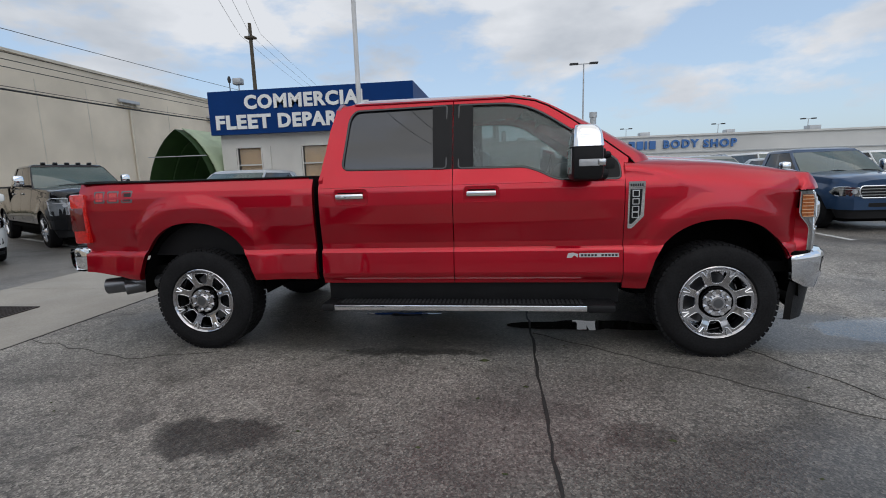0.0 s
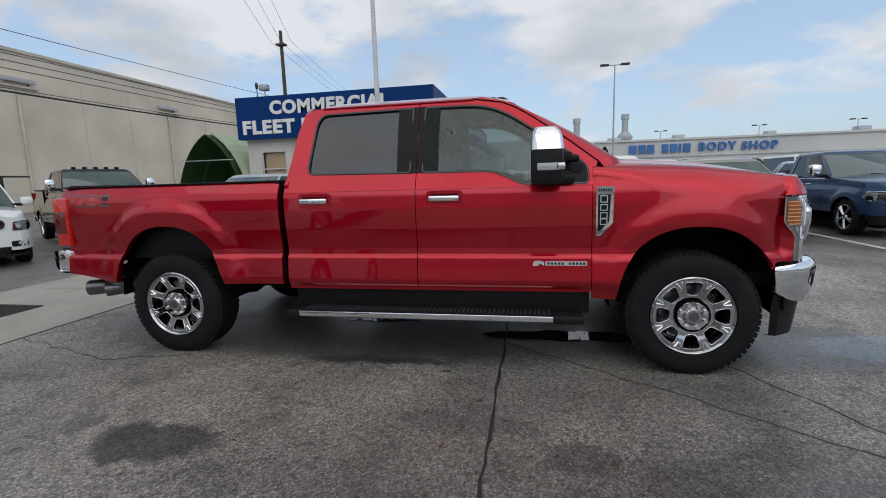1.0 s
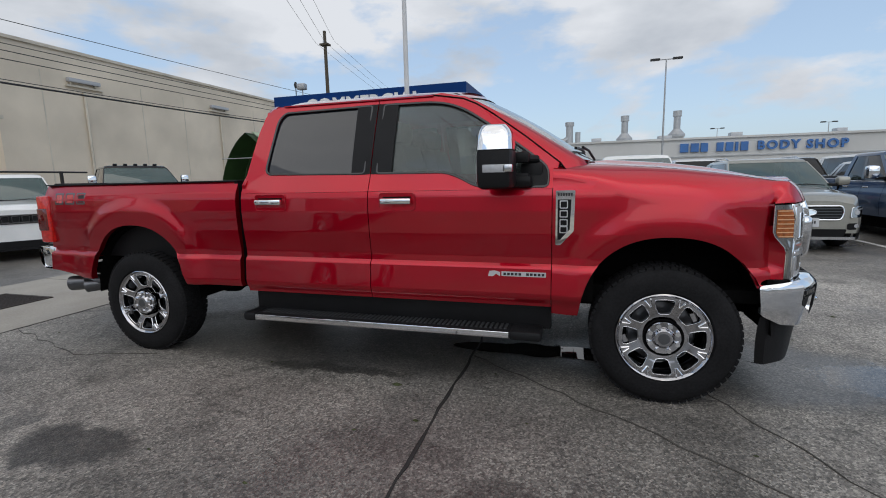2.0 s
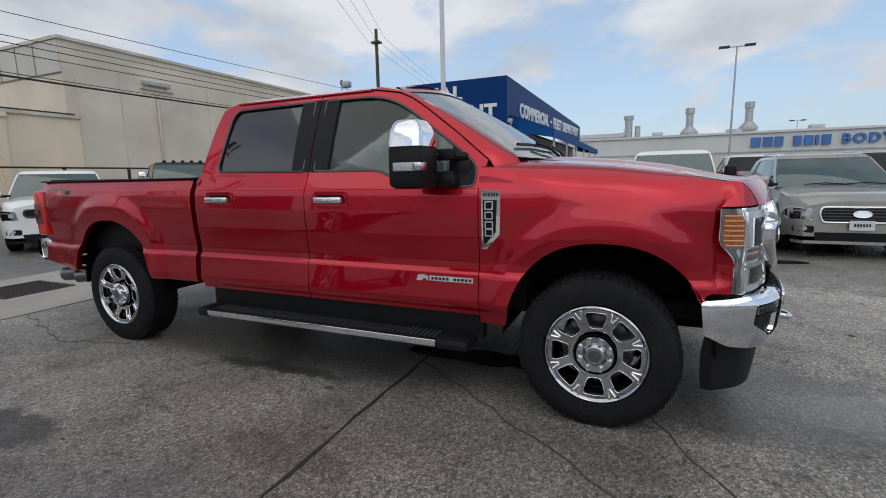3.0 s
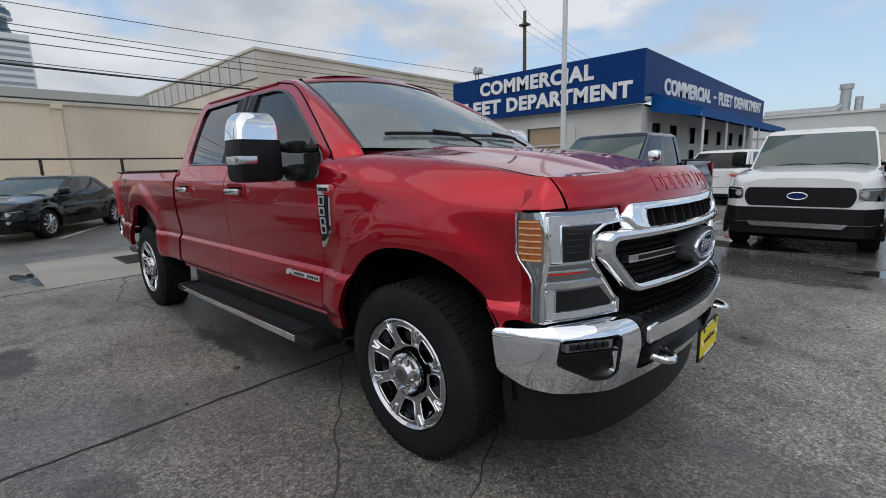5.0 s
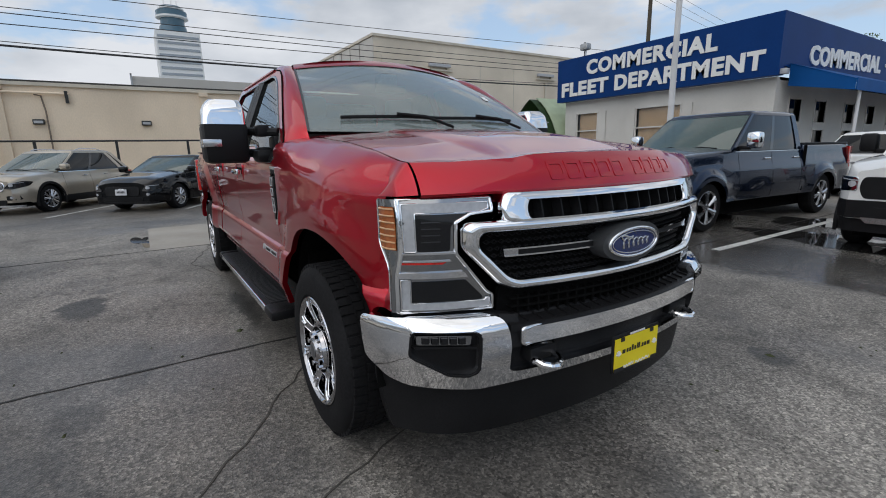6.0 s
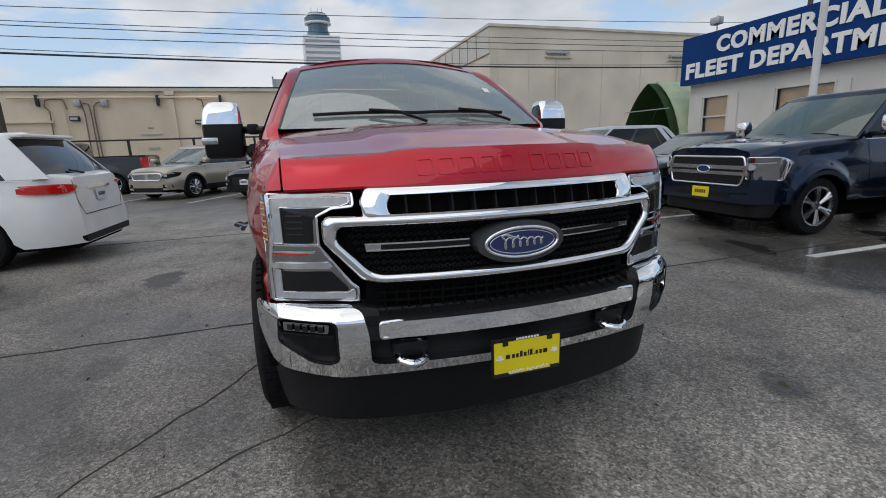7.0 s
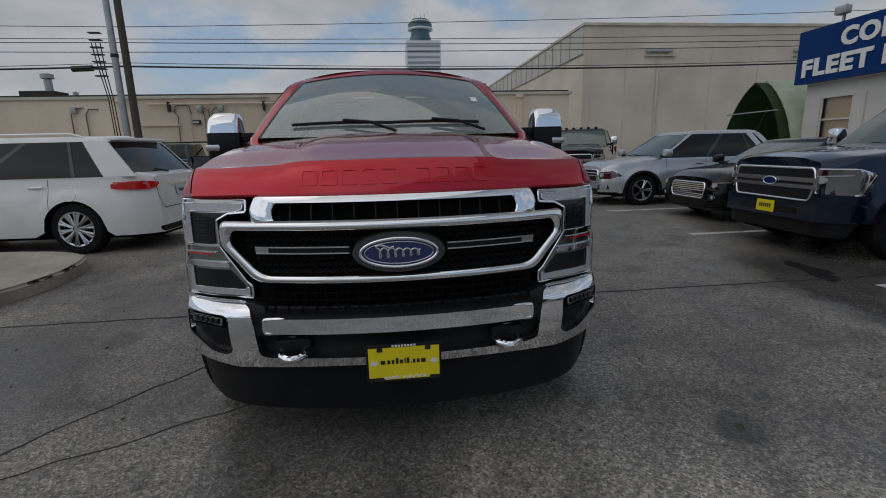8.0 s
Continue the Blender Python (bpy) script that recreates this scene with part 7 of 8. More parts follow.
        for f, dz in ((0.90, 0.007), (0.6, 0.010), (0.2, 0.010)):
            rows.append([(mx + (p[0] - mx) * f, my + (p[1] - my) * f, 1.708 + dz) for p in rows[6]])
        bm = grid(rows, close_v=True)
        bm.faces.new([v for v in bm.verts[-len(rows[0]):]])
        part("mirror_cap", bm, CHROME, mir, "chrome mirror cap", smooth=32)
        part("mirror_glass", boxes((0.940, 0.948, min(s * 1.18, s * 1.34), max(s * 1.18, s * 1.34), 1.39, 1.56)), CHROME, mir)
        part("turn_lamp", boxes((1.10, 1.158, min(s * 1.29, s * 1.392), max(s * 1.29, s * 1.392), 1.44, 1.487), bevel=0.008), CHROME_DULL, mir, "clear turn lamp in the mirror")
        part("turn_lamp", boxes((0.985, 1.12, min(s * 1.37, s * 1.392), max(s * 1.37, s * 1.392), 1.44, 1.487), bevel=0.006), WHITE_LAMP, mir)
        for z in (1.405, 1.535):
            part("mirror_arm", tube([(1.05, s * 1.15, z), (1.12, s * 1.08, z - 0.004), (1.22, s * 1.02, z - 0.01), (1.26, s * 0.985, z - 0.012)], 0.026, 10), BLACK_PLASTIC, mir)
            part("arm_sleeve", boxes((1.10, 1.22, min(s * 1.03, s * 1.10), max(s * 1.03, s * 1.10), z - 0.035, z + 0.032), bevel=0.012), BLACK_PLASTIC, mir)
        part("arm_elbow", boxes((1.08, 1.24, min(s * 1.00, s * 1.12), max(s * 1.00, s * 1.12), 1.345, 1.425), bevel=0.03), BLACK_PLASTIC, mir)
        part("mirror_foot", boxes((1.16, 1.30, min(s * 0.98, s * 1.03), max(s * 0.98, s * 1.03), 1.37, 1.50), bevel=0.015), BLACK_PLASTIC, mir)
        # --- tail lamp
        tl = part("tail_lamp", boxes((-3.155, -3.012, min(s * 0.93, s * 1.086), max(s * 0.93, s * 1.086), 0.925, 1.345), bevel=0.018), TAIL_RED, T, "tall red tail lamp")
        part("dark_lens", boxes((-3.162, -3.03, min(s * 0.95, s * 1.089), max(s * 0.95, s * 1.089), 1.03, 1.235), bevel=0.012), TAIL_DARK, tl)
        # --- wheel wells
        for arch in (ARCH_F, ARCH_R):
            rows = []
            for k in range(17):
                a = math.pi * k / 16
                rows.append([(arch[0] + 0.56 * math.cos(a), s * yy, arch[1] + 0.02 + 0.60 * math.sin(a)) for yy in (0.55, 1.02)])
            part("wheel_well", grid(rows), UNDER, T)
        build_truck_wheel(T, AXLE, s * 0.950, s)
        build_truck_wheel(T, -AXLE, s * 0.952, s)

    # --- bonnet: planar top with two long creases, folding down to a tall front band
    CROWN = [(0.0, 0.044), (0.36, 0.040), (0.44, 0.033), (0.50, 0.018), (0.70, 0.006), (0.80, 0.0), (0.89, -0.012)]

    def hood_top(x, y):
        ay = abs(y)
        fade = 1 - 0.35 * smooth01((x - 2.3) / 0.5)
        return table(TOPZ, min(x, 2.74)) + table(CROWN, ay) * fade

    def band(y, t):
        """Front band of the bonnet: t runs from its crease (0) to its lower lip (1)."""
        ay = abs(y)
        xc = nose_x(y) - 0.078
        zc, zl = hood_top(xc, y) + 0.004, 1.248 - 0.010 * (ay / 0.88) ** 2
        bow = 0.008 * math.sin(math.pi * t)
        return (xc + 0.081 * t ** 0.9 + bow, y, lerp(zc, zl, t ** 1.1))
    rows = []
    ys = sorted({*frange(-0.88, 0.88, 44), -0.36, -0.44, -0.5, 0.36, 0.44, 0.5})
    for k in range(22):
        t = k / 22
        rows.append([(lerp(1.66 - 0.27 * (abs(y) / 0.86) ** 2, nose_x(y) - 0.080, t), y, hood_top(lerp(1.66 - 0.27 * (abs(y) / 0.86) ** 2, nose_x(y) - 0.080, t), y) - (0.016 * (1 - t * 12) if t < 1 / 12 else 0)) for y in ys])
    for k in range(10):
        rows.append([band(y, k / 9) for y in ys])
    rows.append([(p[0] - 0.006, p[1], p[2] - 0.010) for p in rows[-1]])
    rows.append([(p[0] - 0.05, p[1], p[2] - 0.004) for p in rows[-1]])
    bonnet = part("bonnet", grid(rows), RED, T, "red bonnet with a tall stamped front band", smooth=20)
    # stamped bars in place of the word
    word = [0.070] * 5 + [-0.045] + [0.070] * 4
    x = -0.390
    for w in word:
        if w > 0:
            def wm(u, v):
                p = band(u, 0.80 - v * 11.0)
                return (p[0] + 0.0022, p[1], p[2] + 0.0018)
            o = rounded([(x, 0), (x + w, 0), (x + w, 0.05), (x, 0.05)], 0.008, 2)
            i = rounded([(x + 0.009, 0.011), (x + w - 0.009, 0.011), (x + w - 0.009, 0.039), (x + 0.009, 0.039)], 0.006, 2)
            part("stamped_letter", slab(o, [i], wm, (-0.004, 0, -0.003)), RED, bonnet, smooth=25)
        x += abs(w) + 0.012
    # --- cowl, wipers, windscreen
    rows = []
    for y in frange(-0.87, 0.87, 26):
        ay = abs(y)
        xf = 1.665 - 0.27 * (ay / 0.86) ** 2
        xb = 1.575 - 0.125 * (ay / 0.84) ** 2
        rows.append([(xf + 0.02, y, table(TOPZ, xf) + 0.010), (xf - 0.03, y, table(TOPZ, xf) + 0.004), (xb - 0.02, y, 1.535)])
    part("cowl", grid(rows), BLACK_PLASTIC, T)
    rows = []
    for k in range(15):
        t = lerp(-0.06, 1, k / 14)
        row = []
        for y in frange(-1, 1, 26):
            w = lerp(0.890, 0.70, t)
            xx = lerp(1.50 + 0.10 * (1 - y * y), 0.66 + 0.09 * (1 - y * y), t) + 0.02 * math.sin(math.pi * t)
            zz = lerp(1.545, 2.006 + 0.058 * (1 - y * y), t) + 0.018 * math.sin(math.pi * t)
            row.append((xx, y * w, zz))
        rows.append(row)
    ws = part("windscreen", grid(rows), WIND_GLASS, T, "raked windscreen tinted pale for reflected sky")
    ws.visible_shadow = False
    part("windscreen_band", grid([[(p[0] - 0.008, p[1], p[2] - 0.004) for p in r] for r in (rows[13], rows[14])]), GLOSS_BLACK, ws)
    part("roof_header", grid([[(p[0] + 0.006, p[1], p[2] + 0.004) for p in rows[13]], [(p[0] + 0.004, p[1], p[2] + 0.014) for p in rows[14]], [(p[0] - 0.06, p[1], p[2] + 0.024 * (1 - abs(p[1]))) for p in rows[14]], [(p[0] - 0.2, p[1], p[2] + 0.01) for p in rows[14]]]), RED, T)
    for i, j in ((0, 1), (-1, -2)):
        border = [[Vector(r[i]), Vector(r[i]).lerp(Vector(r[j]), 0.20)] for r in rows]
        part("screen_border", grid([[p + Vector((0.003, 0, 0.003)) for p in pr] for pr in border]), FRIT, ws, "grey printed border of the windscreen")
    part("sensor_box", boxes((0.68, 0.80, -0.07, 0.07, 1.90, 1.985), bevel=0.01), GLOSS_BLACK, ws)
    def screen_at(y, t):
        yy = y / lerp(0.890, 0.70, t)
        return Vector((lerp(1.50 + 0.10 * (1 - yy * yy), 0.66 + 0.09 * (1 - yy * yy), t) + 0.02 * math.sin(math.pi * t) + 0.012, y, lerp(1.545, 2.006 + 0.058 * (1 - yy * yy), t) + 0.018 * math.sin(math.pi * t) + 0.014))
    part("inspection_sticker", grid([[screen_at(y, t) - Vector((0.010, 0, 0.011)) for y in (0.62, 0.67)] for t in (0.42, 0.50)]), WHITE_PRINT, ws, "small white sticker", smooth=0)
    for y0, y1, ya in ((-0.68, 0.0, -0.33), (-0.02, 0.62, 0.28)):
        wp = part("wiper", tube([screen_at(lerp(y0, y1, k / 8), 0.075 + 0.012 * math.sin(k / 8 * 3.14)) for k in range(9)], 0.011, 6), BLACK_PLASTIC, T)
        part("wiper_arm", tube([screen_at(y1 + 0.03, -0.03), screen_at(lerp(ya, y1, 0.55), 0.05) + Vector((0.015, 0, 0.02)), screen_at(ya, 0.09) + Vector((0.012, 0, 0.015))], 0.010, 6), BLACK_PLASTIC, wp)
    # --- roof
    rows = []
    for k in range(25):
        t = k / 24
        row = []
        for y in frange(-1, 1, 30):
            x = lerp(-0.855 + 0.03 * y * y, 0.672 + 0.09 * (1 - y * y), t)
            w = 0.795 - 0.085 * smooth01((t - 0.72) / 0.28)
            zz = 2.0 + 0.095 * (1 - abs(y) ** 3.2)
            zz -= 0.055 * ((0.14 - t) / 0.14) ** 2 if t < 0.14 else 0
            zz -= 0.025 * ((t - 0.82) / 0.18) ** 2 * (1 - abs(y) ** 3.2) if t > 0.82 else 0
            zz += 0.006 * smooth01((t - 0.80) / 0.2) * abs(y) ** 3.2
            row.append((x, y * w, zz))
        rows.append(row)
    part("roof", grid(rows), RED, T)
    for y in (-0.795, 0.795):
        part("roof_seam", boxes((-0.70, 0.52, y - 0.01, y + 0.01, 1.992, 2.001)), RED, T, smooth=0)
    # --- cab back
    bm = slab([(-1.05, 0.60), (1.05, 0.60), (1.05, 1.40), (0.99, 1.47), (0.80, 1.96), (0.7, 2.02), (-0.7, 2.02), (-0.80, 1.96), (-0.99, 1.47), (-1.05, 1.40)], [rounded([(-0.68, 1.50), (0.68, 1.50), (0.62, 1.92), (-0.62, 1.92)], 0.05, 3)], lambda u, v: (-0.955 + 0.10 * smooth01((v - 1.4) / 0.6), u, v), (0.03, 0, 0), (), frange(1.3, 1.95, 6))
    part("cab_back", bm, RED, T)
    part("rear_window", slab([(-0.69, 1.49), (0.69, 1.49), (0.63, 1.93), (-0.63, 1.93)], [], lambda u, v: (-0.935 + 0.10 * smooth01((v - 1.4) / 0.6), u, v), (0.004, 0, 0), (), frange(1.55, 1.85, 3)), SIDE_GLASS, T).visible_shadow = False
    # --- bed
    part("bed_floor", boxes((-3.05, -1.01, -0.95, 0.95, 0.80, 0.86)), BLACK_PLASTIC, T, smooth=0)
    part("bed_front_wall", boxes((-1.04, -1.008, -1.03, 1.03, 0.66, 1.44)), BLACK_PLASTIC, T, smooth=0)
    tg = part("tailgate", boxes((-3.125, -3.06, -0.93, 0.93, 0.86, 1.432), bevel=0.015), RED, T)
    part("tailgate_cap", boxes((-3.13, -3.05, -0.93, 0.93, 1.43, 1.452), bevel=0.006), BLACK_PLASTIC, tg)
    rows = []
    for y in frange(-1.06, 1.06, 30):
        x = -3.27 + 0.22 * max(0.0, abs(y) - 0.80) ** 1.3
        rows.append([(x + 0.10, y, 0.885), (x, y, 0.88), (x - 0.012, y, 0.84), (x - 0.006, y, 0.74), (x + 0.03, y, 0.69), (x + 0.10, y, 0.68)])
    rb = part("rear_bumper", grid(rows), CHROME, T, "chrome rear step bumper")
    part("bumper_pad", boxes((-3.25, -3.1, -0.98, 0.98, 0.88, 0.90), bevel=0.008), BLACK_PLASTIC, rb)
    for s in (-1, 1):
        part("bumper_end", boxes((-3.22, -3.05, min(s * 0.98, s * 1.055), max(s * 0.98, s * 1.055), 0.69, 0.885), bevel=0.02), CHROME, rb)
    ex = part("exhaust", tube([(-2.45, -0.80, 0.56), (-2.70, -0.88, 0.55), (-3.0, -0.98, 0.530)], 0.068, 18, cap=False), DARK_ALLOY, T, "twin dark steel exhaust tips")
    part("tip", tube([(-2.45, -0.68, 0.56), (-2.60, -0.80, 0.54), (-2.84, -0.965, 0.515)], 0.066, 18, cap=False), DARK_ALLOY, ex)
    part("tip_inside", tube([(-2.5, -0.82, 0.56), (-2.985, -0.973, 0.531)], 0.062, 16), UNDER, ex)
    part("tip_inside", tube([(-2.5, -0.72, 0.555), (-2.825, -0.955, 0.517)], 0.060, 16), UNDER, ex)
    # --- chassis
    part("frame_rail", boxes((-3.0, 2.7, -0.50, -0.40, 0.46, 0.62), (-3.0, 2.7, 0.40, 0.50, 0.46, 0.62), (-2.9, 2.6, -0.9, 0.9, 0.62, 0.70)), UNDER, T, smooth=0)
    part("inner_tub", boxes((-0.90, 1.62, -0.97, 0.97, 0.60, 1.0), (1.35, 2.55, -0.62, 0.62, 0.62, 1.28)), UNDER, T, smooth=0)
    part("axle", tube([(AXLE, -0.85, 0.43), (AXLE, 0.85, 0.43)], 0.06, 10), UNDER, T)
    part("axle", tube([(-AXLE, -0.85, 0.43), (-AXLE, 0.85, 0.43)], 0.07, 10), UNDER, T)
    part("differential", lathe([(0, -0.2), (0.14, -0.12), (0.17, 0), (0.14, 0.12), (0, 0.2)], "y", 16), UNDER, T).matrix_basis = pose(-AXLE, 0, 0.43)
    part("driveshaft", tube([(-1.9, 0, 0.45), (0.4, 0, 0.52)], 0.05, 8), UNDER, T)
    part("fuel_tank", boxes((-0.9, 0.8, 0.45, 0.92, 0.36, 0.62), bevel=0.04), UNDER, T)
    part("tow_hitch", boxes((-3.2, -2.9, -0.12, 0.12, 0.42, 0.56)), UNDER, T, smooth=0)
    # --- front end: dark carrier behind everything
    part("front_carrier", slab([(-0.88, 0.62), (0.88, 0.62), (0.88, 1.24), (-0.88, 1.24)], [], lambda u, v: (nose_x(u) - 0.085, u, v), (-0.1, 0, 0), frange(-0.8, 0.8, 10)), UNDER, T)

    def nm(d):
        return lambda u, v: (nose_x(u) + d - 0.05 * smooth01((v - 1.12) / 0.2), u, v)
    ucuts = frange(-0.8, 0.8, 16)
    # upper grille bar: chrome block with a dark slot
    gro = rounded([(-0.605, 1.130), (0.605, 1.130), (0.614, 1.185), (0.592, 1.238), (-0.592, 1.238), (-0.614, 1.185)], 0.016, 3)
    gri = rounded([(-0.505, 1.140), (0.505, 1.140), (0.512, 1.17), (0.498, 1.206), (-0.498, 1.206), (-0.512, 1.17)], 0.010, 3)

    def moulding(outer, inner, steps):
        """Rounded frame between two outlines: q runs from the outer (0) to the inner (1), d stands off the nose."""
        loops = []
        for q, d in steps:
            loop = [(lerp(a[0], b[0], q), lerp(a[1], b[1], q)) for a, b in zip(outer, inner)]
            row = []
            for k, p in enumerate(loop):
                n_ = loop[(k + 1) % len(loop)]
                m_ = max(1, int(math.dist(outer[k], outer[(k + 1) % len(outer)]) / 0.08))
                row += [nm(d)(lerp(p[0], n_[0], j / m_), lerp(p[1], n_[1], j / m_)) for j in range(m_)]
            loops.append(row)
        return grid(loops, close_v=True)
    gb = part("grille_upper_bar", moulding(gro, gri, ((0.0, -0.05), (0.0, 0.028), (0.05, 0.039), (0.14, 0.043), (0.88, 0.043), (0.96, 0.038), (1.0, 0.028), (1.0, -0.04))), CHROME, T, "chrome upper grille bar", smooth=50)
    part("slot_back", slab(gro, [], nm(-0.03), (-0.01, 0, 0), ucuts), UNDER, gb)
    for k in range(11):
        y = -0.44 + 0.088 * k
        part("slot_fin", slab([(y - 0.003, 1.138), (y + 0.003, 1.138), (y + 0.003, 1.208), (y - 0.003, 1.208)], [], nm(0.02), (-0.05, 0, 0)), BLACK_PLASTIC, gb, smooth=0)
    # main chrome frame
    fo = [(-0.735, 1.138), (0.735, 1.138), (0.757, 1.115), (0.757, 1.035), (0.625, 0.885), (0.575, 0.866), (-0.575, 0.866), (-0.625, 0.885), (-0.757, 1.035), (-0.757, 1.115)]
    fi = [(-0.680, 1.090), (0.680, 1.090), (0.698, 1.075), (0.698, 1.040), (0.592, 0.928), (0.550, 0.911), (-0.550, 0.911), (-0.592, 0.928), (-0.698, 1.040), (-0.698, 1.075)]
    fo, fi = rounded(fo, 0.022, 4), rounded(fi, 0.022, 4)

    part("grille_frame", moulding(fo, fi, ((0.0, -0.05), (0.0, 0.022), (0.08, 0.038), (0.25, 0.049), (0.5, 0.053), (0.75, 0.049), (0.92, 0.036), (1.0, 0.015), (1.02, -0.04))), CHROME, T, "chrome octagonal grille frame", smooth=60)
    # mesh field and its twin bars
    part("grille_field", slab(fo, [], nm(-0.035), (-0.01, 0, 0), ucuts), UNDER, T)
    bm = bmesh.new()
    for r in range(7):
        z = 0.915 + 0.027 * r
        for k in range(46):
            y = -0.66 + 0.0290 * k + (0.0145 if r % 2 else 0)
            if abs(y) < 0.62 - max(0, (1.03 - z)) * 0.62 + 0.03:
                slab([(y - 0.0135, z), (y, z - 0.009), (y + 0.0135, z), (y, z + 0.009)], [[(y - 0.009, z), (y, z - 0.006), (y + 0.009, z), (y, z + 0.006)]], nm(-0.012), (-0.012, 0, 0), bm=bm)
    part("grille_mesh", bm, BLACK_PLASTIC, T, smooth=0)
    for s in (-1, 1):
        for z in (0.998, 1.024):
            pts = rounded([(s * 0.205, z - 0.003), (s * 0.205, z + 0.003), (s * 0.60, z + 0.003), (s * 0.60, z - 0.003)], 0.002, 1)
            part("grille_blade", slab(pts, [], nm(0.022), (-0.03, 0, 0), [s * y for y in frange(0.3, 0.55, 4)]), CHROME, T)
        pts = [(s * 0.545, 0.997), (s * 0.600, 0.995), (s * 0.604, 1.027), (s * 0.545, 1.025)]
        part("blade_end", slab(pts, [], nm(0.020), (-0.03, 0, 0)), CHROME_DULL, T)
        part("blade_back", slab([(s * 0.2, 1.001), (s * 0.545, 1.001), (s * 0.545, 1.021), (s * 0.2, 1.021)], [], nm(0.0195), (-0.03, 0, 0), [s * y for y in frange(0.25, 0.52, 4)]), BLACK_PLASTIC, T)
    # oval emblem: dark ring, chrome rim, plain blue field with a pale bar
    def oval(a, b, n=40):
        return [(a * math.cos(2 * math.pi * k / n), 1.003 + b * math.sin(2 * math.pi * k / n)) for k in range(n)]
    em = part("emblem", slab(oval(0.190, 0.083), [], lambda u, v: (nose_x(u) + 0.062, u, v), (-0.09, 0, 0), frange(-0.15, 0.15, 6)), FRIT, T, "blue oval emblem in a chrome ring")
    part("emblem_ring", sweep(oval(0.157, 0.059), (0.0065, 0.008), lambda u, v: (nose_x(u) + 0.066, u, v)), CHROME, em)
    part("emblem_field", slab(oval(0.152, 0.054), [], lambda u, v: (nose_x(u) + 0.067, u, v), (-0.01, 0, 0), frange(-0.12, 0.12, 4)), BADGE_BLUE, em)
    part("emblem_line", sweep(oval(0.140, 0.045), (0.0022, 0.002), lambda u, v: (nose_x(u) + 0.068, u, v)), CHROME_DULL, em)
    # flowing strokes in place of the script
    def strokes(pts, w):
        part("emblem_stroke", sweep(pts, (w, 0.0025), lambda u, v: (nose_x(u) + 0.0690, u, 1.003 + v), closed=False), CHROME_DULL, em)
    strokes([(-0.092 + 0.184 * k / 60 + 0.010 * math.sin(k * 0.62), 0.020 * math.cos(k * 0.62) * (1.15 - 0.5 * k / 60)) for k in range(61)], 0.0034)
    strokes([(-0.095 + 0.075 * k / 10, 0.027 + 0.006 * math.sin(k * 0.6)) for k in range(11)], 0.0042)
    # lower grille behind the bumper
    part("lower_grille", slab([(-0.62, 0.74), (0.62, 0.74), (0.60, 0.87), (-0.60, 0.87)], [], nm(-0.01), (-0.02, 0, 0), ucuts), UNDER, T)
    for k in range(25):
        y = -0.54 + 0.045 * k
        part("lower_fin", slab([(y - 0.004, 0.762), (y + 0.004, 0.762), (y + 0.004, 0.84), (y - 0.004, 0.84)], [], nm(0.016), (-0.03, 0, 0)), UNDER, T, smooth=0)
    for z in (0.79, 0.822):
        part("lower_bar", slab([(-0.57, z), (0.57, z), (0.57, z + 0.008), (-0.57, z + 0.008)], [], nm(0.02), (-0.03, 0, 0), ucuts), UNDER, T)
    # --- headlamps
    for s in (-1, 1):
        def hm(d):
            return lambda u, v: (nose_x(u) + d - 0.045 * smooth01((v - 1.12) / 0.2), u, v)

        def edge(z):
            return lerp(0.960, 0.946, smooth01((z - 0.92) / 0.12))

        def at(pts, r=0.008):
            return rounded([(s * a, b) for a, b in pts], r, 2)
        hc = [s * y for y in frange(0.651, 0.90, 10)]
        hl = at([(0.945, 1.222), (0.635, 1.222), (0.635, 1.172), (0.715, 1.165), (0.771, 1.135), (0.771, 1.02), (0.662, 0.868), (0.638, 0.85), (0.638, 0.795), (0.961, 0.795), (0.961, 0.92), (0.945, 1.03)], 0.006)
        H = part("headlamp", slab(hl, [], hm(0.0), (-0.035, 0, 0), hc, frange(0.886, 1.2, 5)), LAMP_SILVER, T, "stacked chrome headlamp with amber side lens")
        part("lamp_bezel", sweep(hl, (0.006, 0.008), hm(0.002)), CHROME, H)
        # upper unit inside its light bar, lower unit inside another
        up = at([(0.899, 1.166), (0.688, 1.166), (0.737, 1.155), (0.787, 1.125), (0.790, 1.03), (0.899, 1.03)], 0.010)
        part("lamp_unit", slab(up, [], hm(0.004), (-0.02, 0, 0), hc), LAMP_DARK, H, "dark projector unit")
        bar = at([(0.939, 1.206), (0.649, 1.206), (0.649, 1.184), (0.683, 1.172), (0.903, 1.172), (0.903, 1.03), (0.939, 1.03)], 0.006)
        part("light_bar", slab(bar, [], hm(0.007), (-0.02, 0, 0), hc), WHITE_LAMP, H, "pale light bar")
        part("bar_edge", sweep(bar, (0.0022, 0.004), hm(0.008)), CHROME, H)
        for z in (1.064, 1.088, 1.112, 1.136):
            part("projector_rib", slab(at([(0.824, z), (0.884, z), (0.884, z + 0.005), (0.824, z + 0.005)], 0.002), [], hm(0.006), (-0.01, 0, 0)), LAMP_RIB, H)
        lo = at([(0.918, 0.918), (0.737, 0.918), (0.675, 0.848), (0.675, 0.836), (0.918, 0.836)], 0.008)
        part("lamp_unit", slab(lo, [], hm(0.004), (-0.02, 0, 0), hc), LAMP_DARK, H, "dark lower lamp")
        bar = at([(0.952, 0.925), (0.923, 0.925), (0.923, 0.832), (0.670, 0.832), (0.664, 0.842), (0.651, 0.842), (0.651, 0.806), (0.952, 0.806)], 0.006)
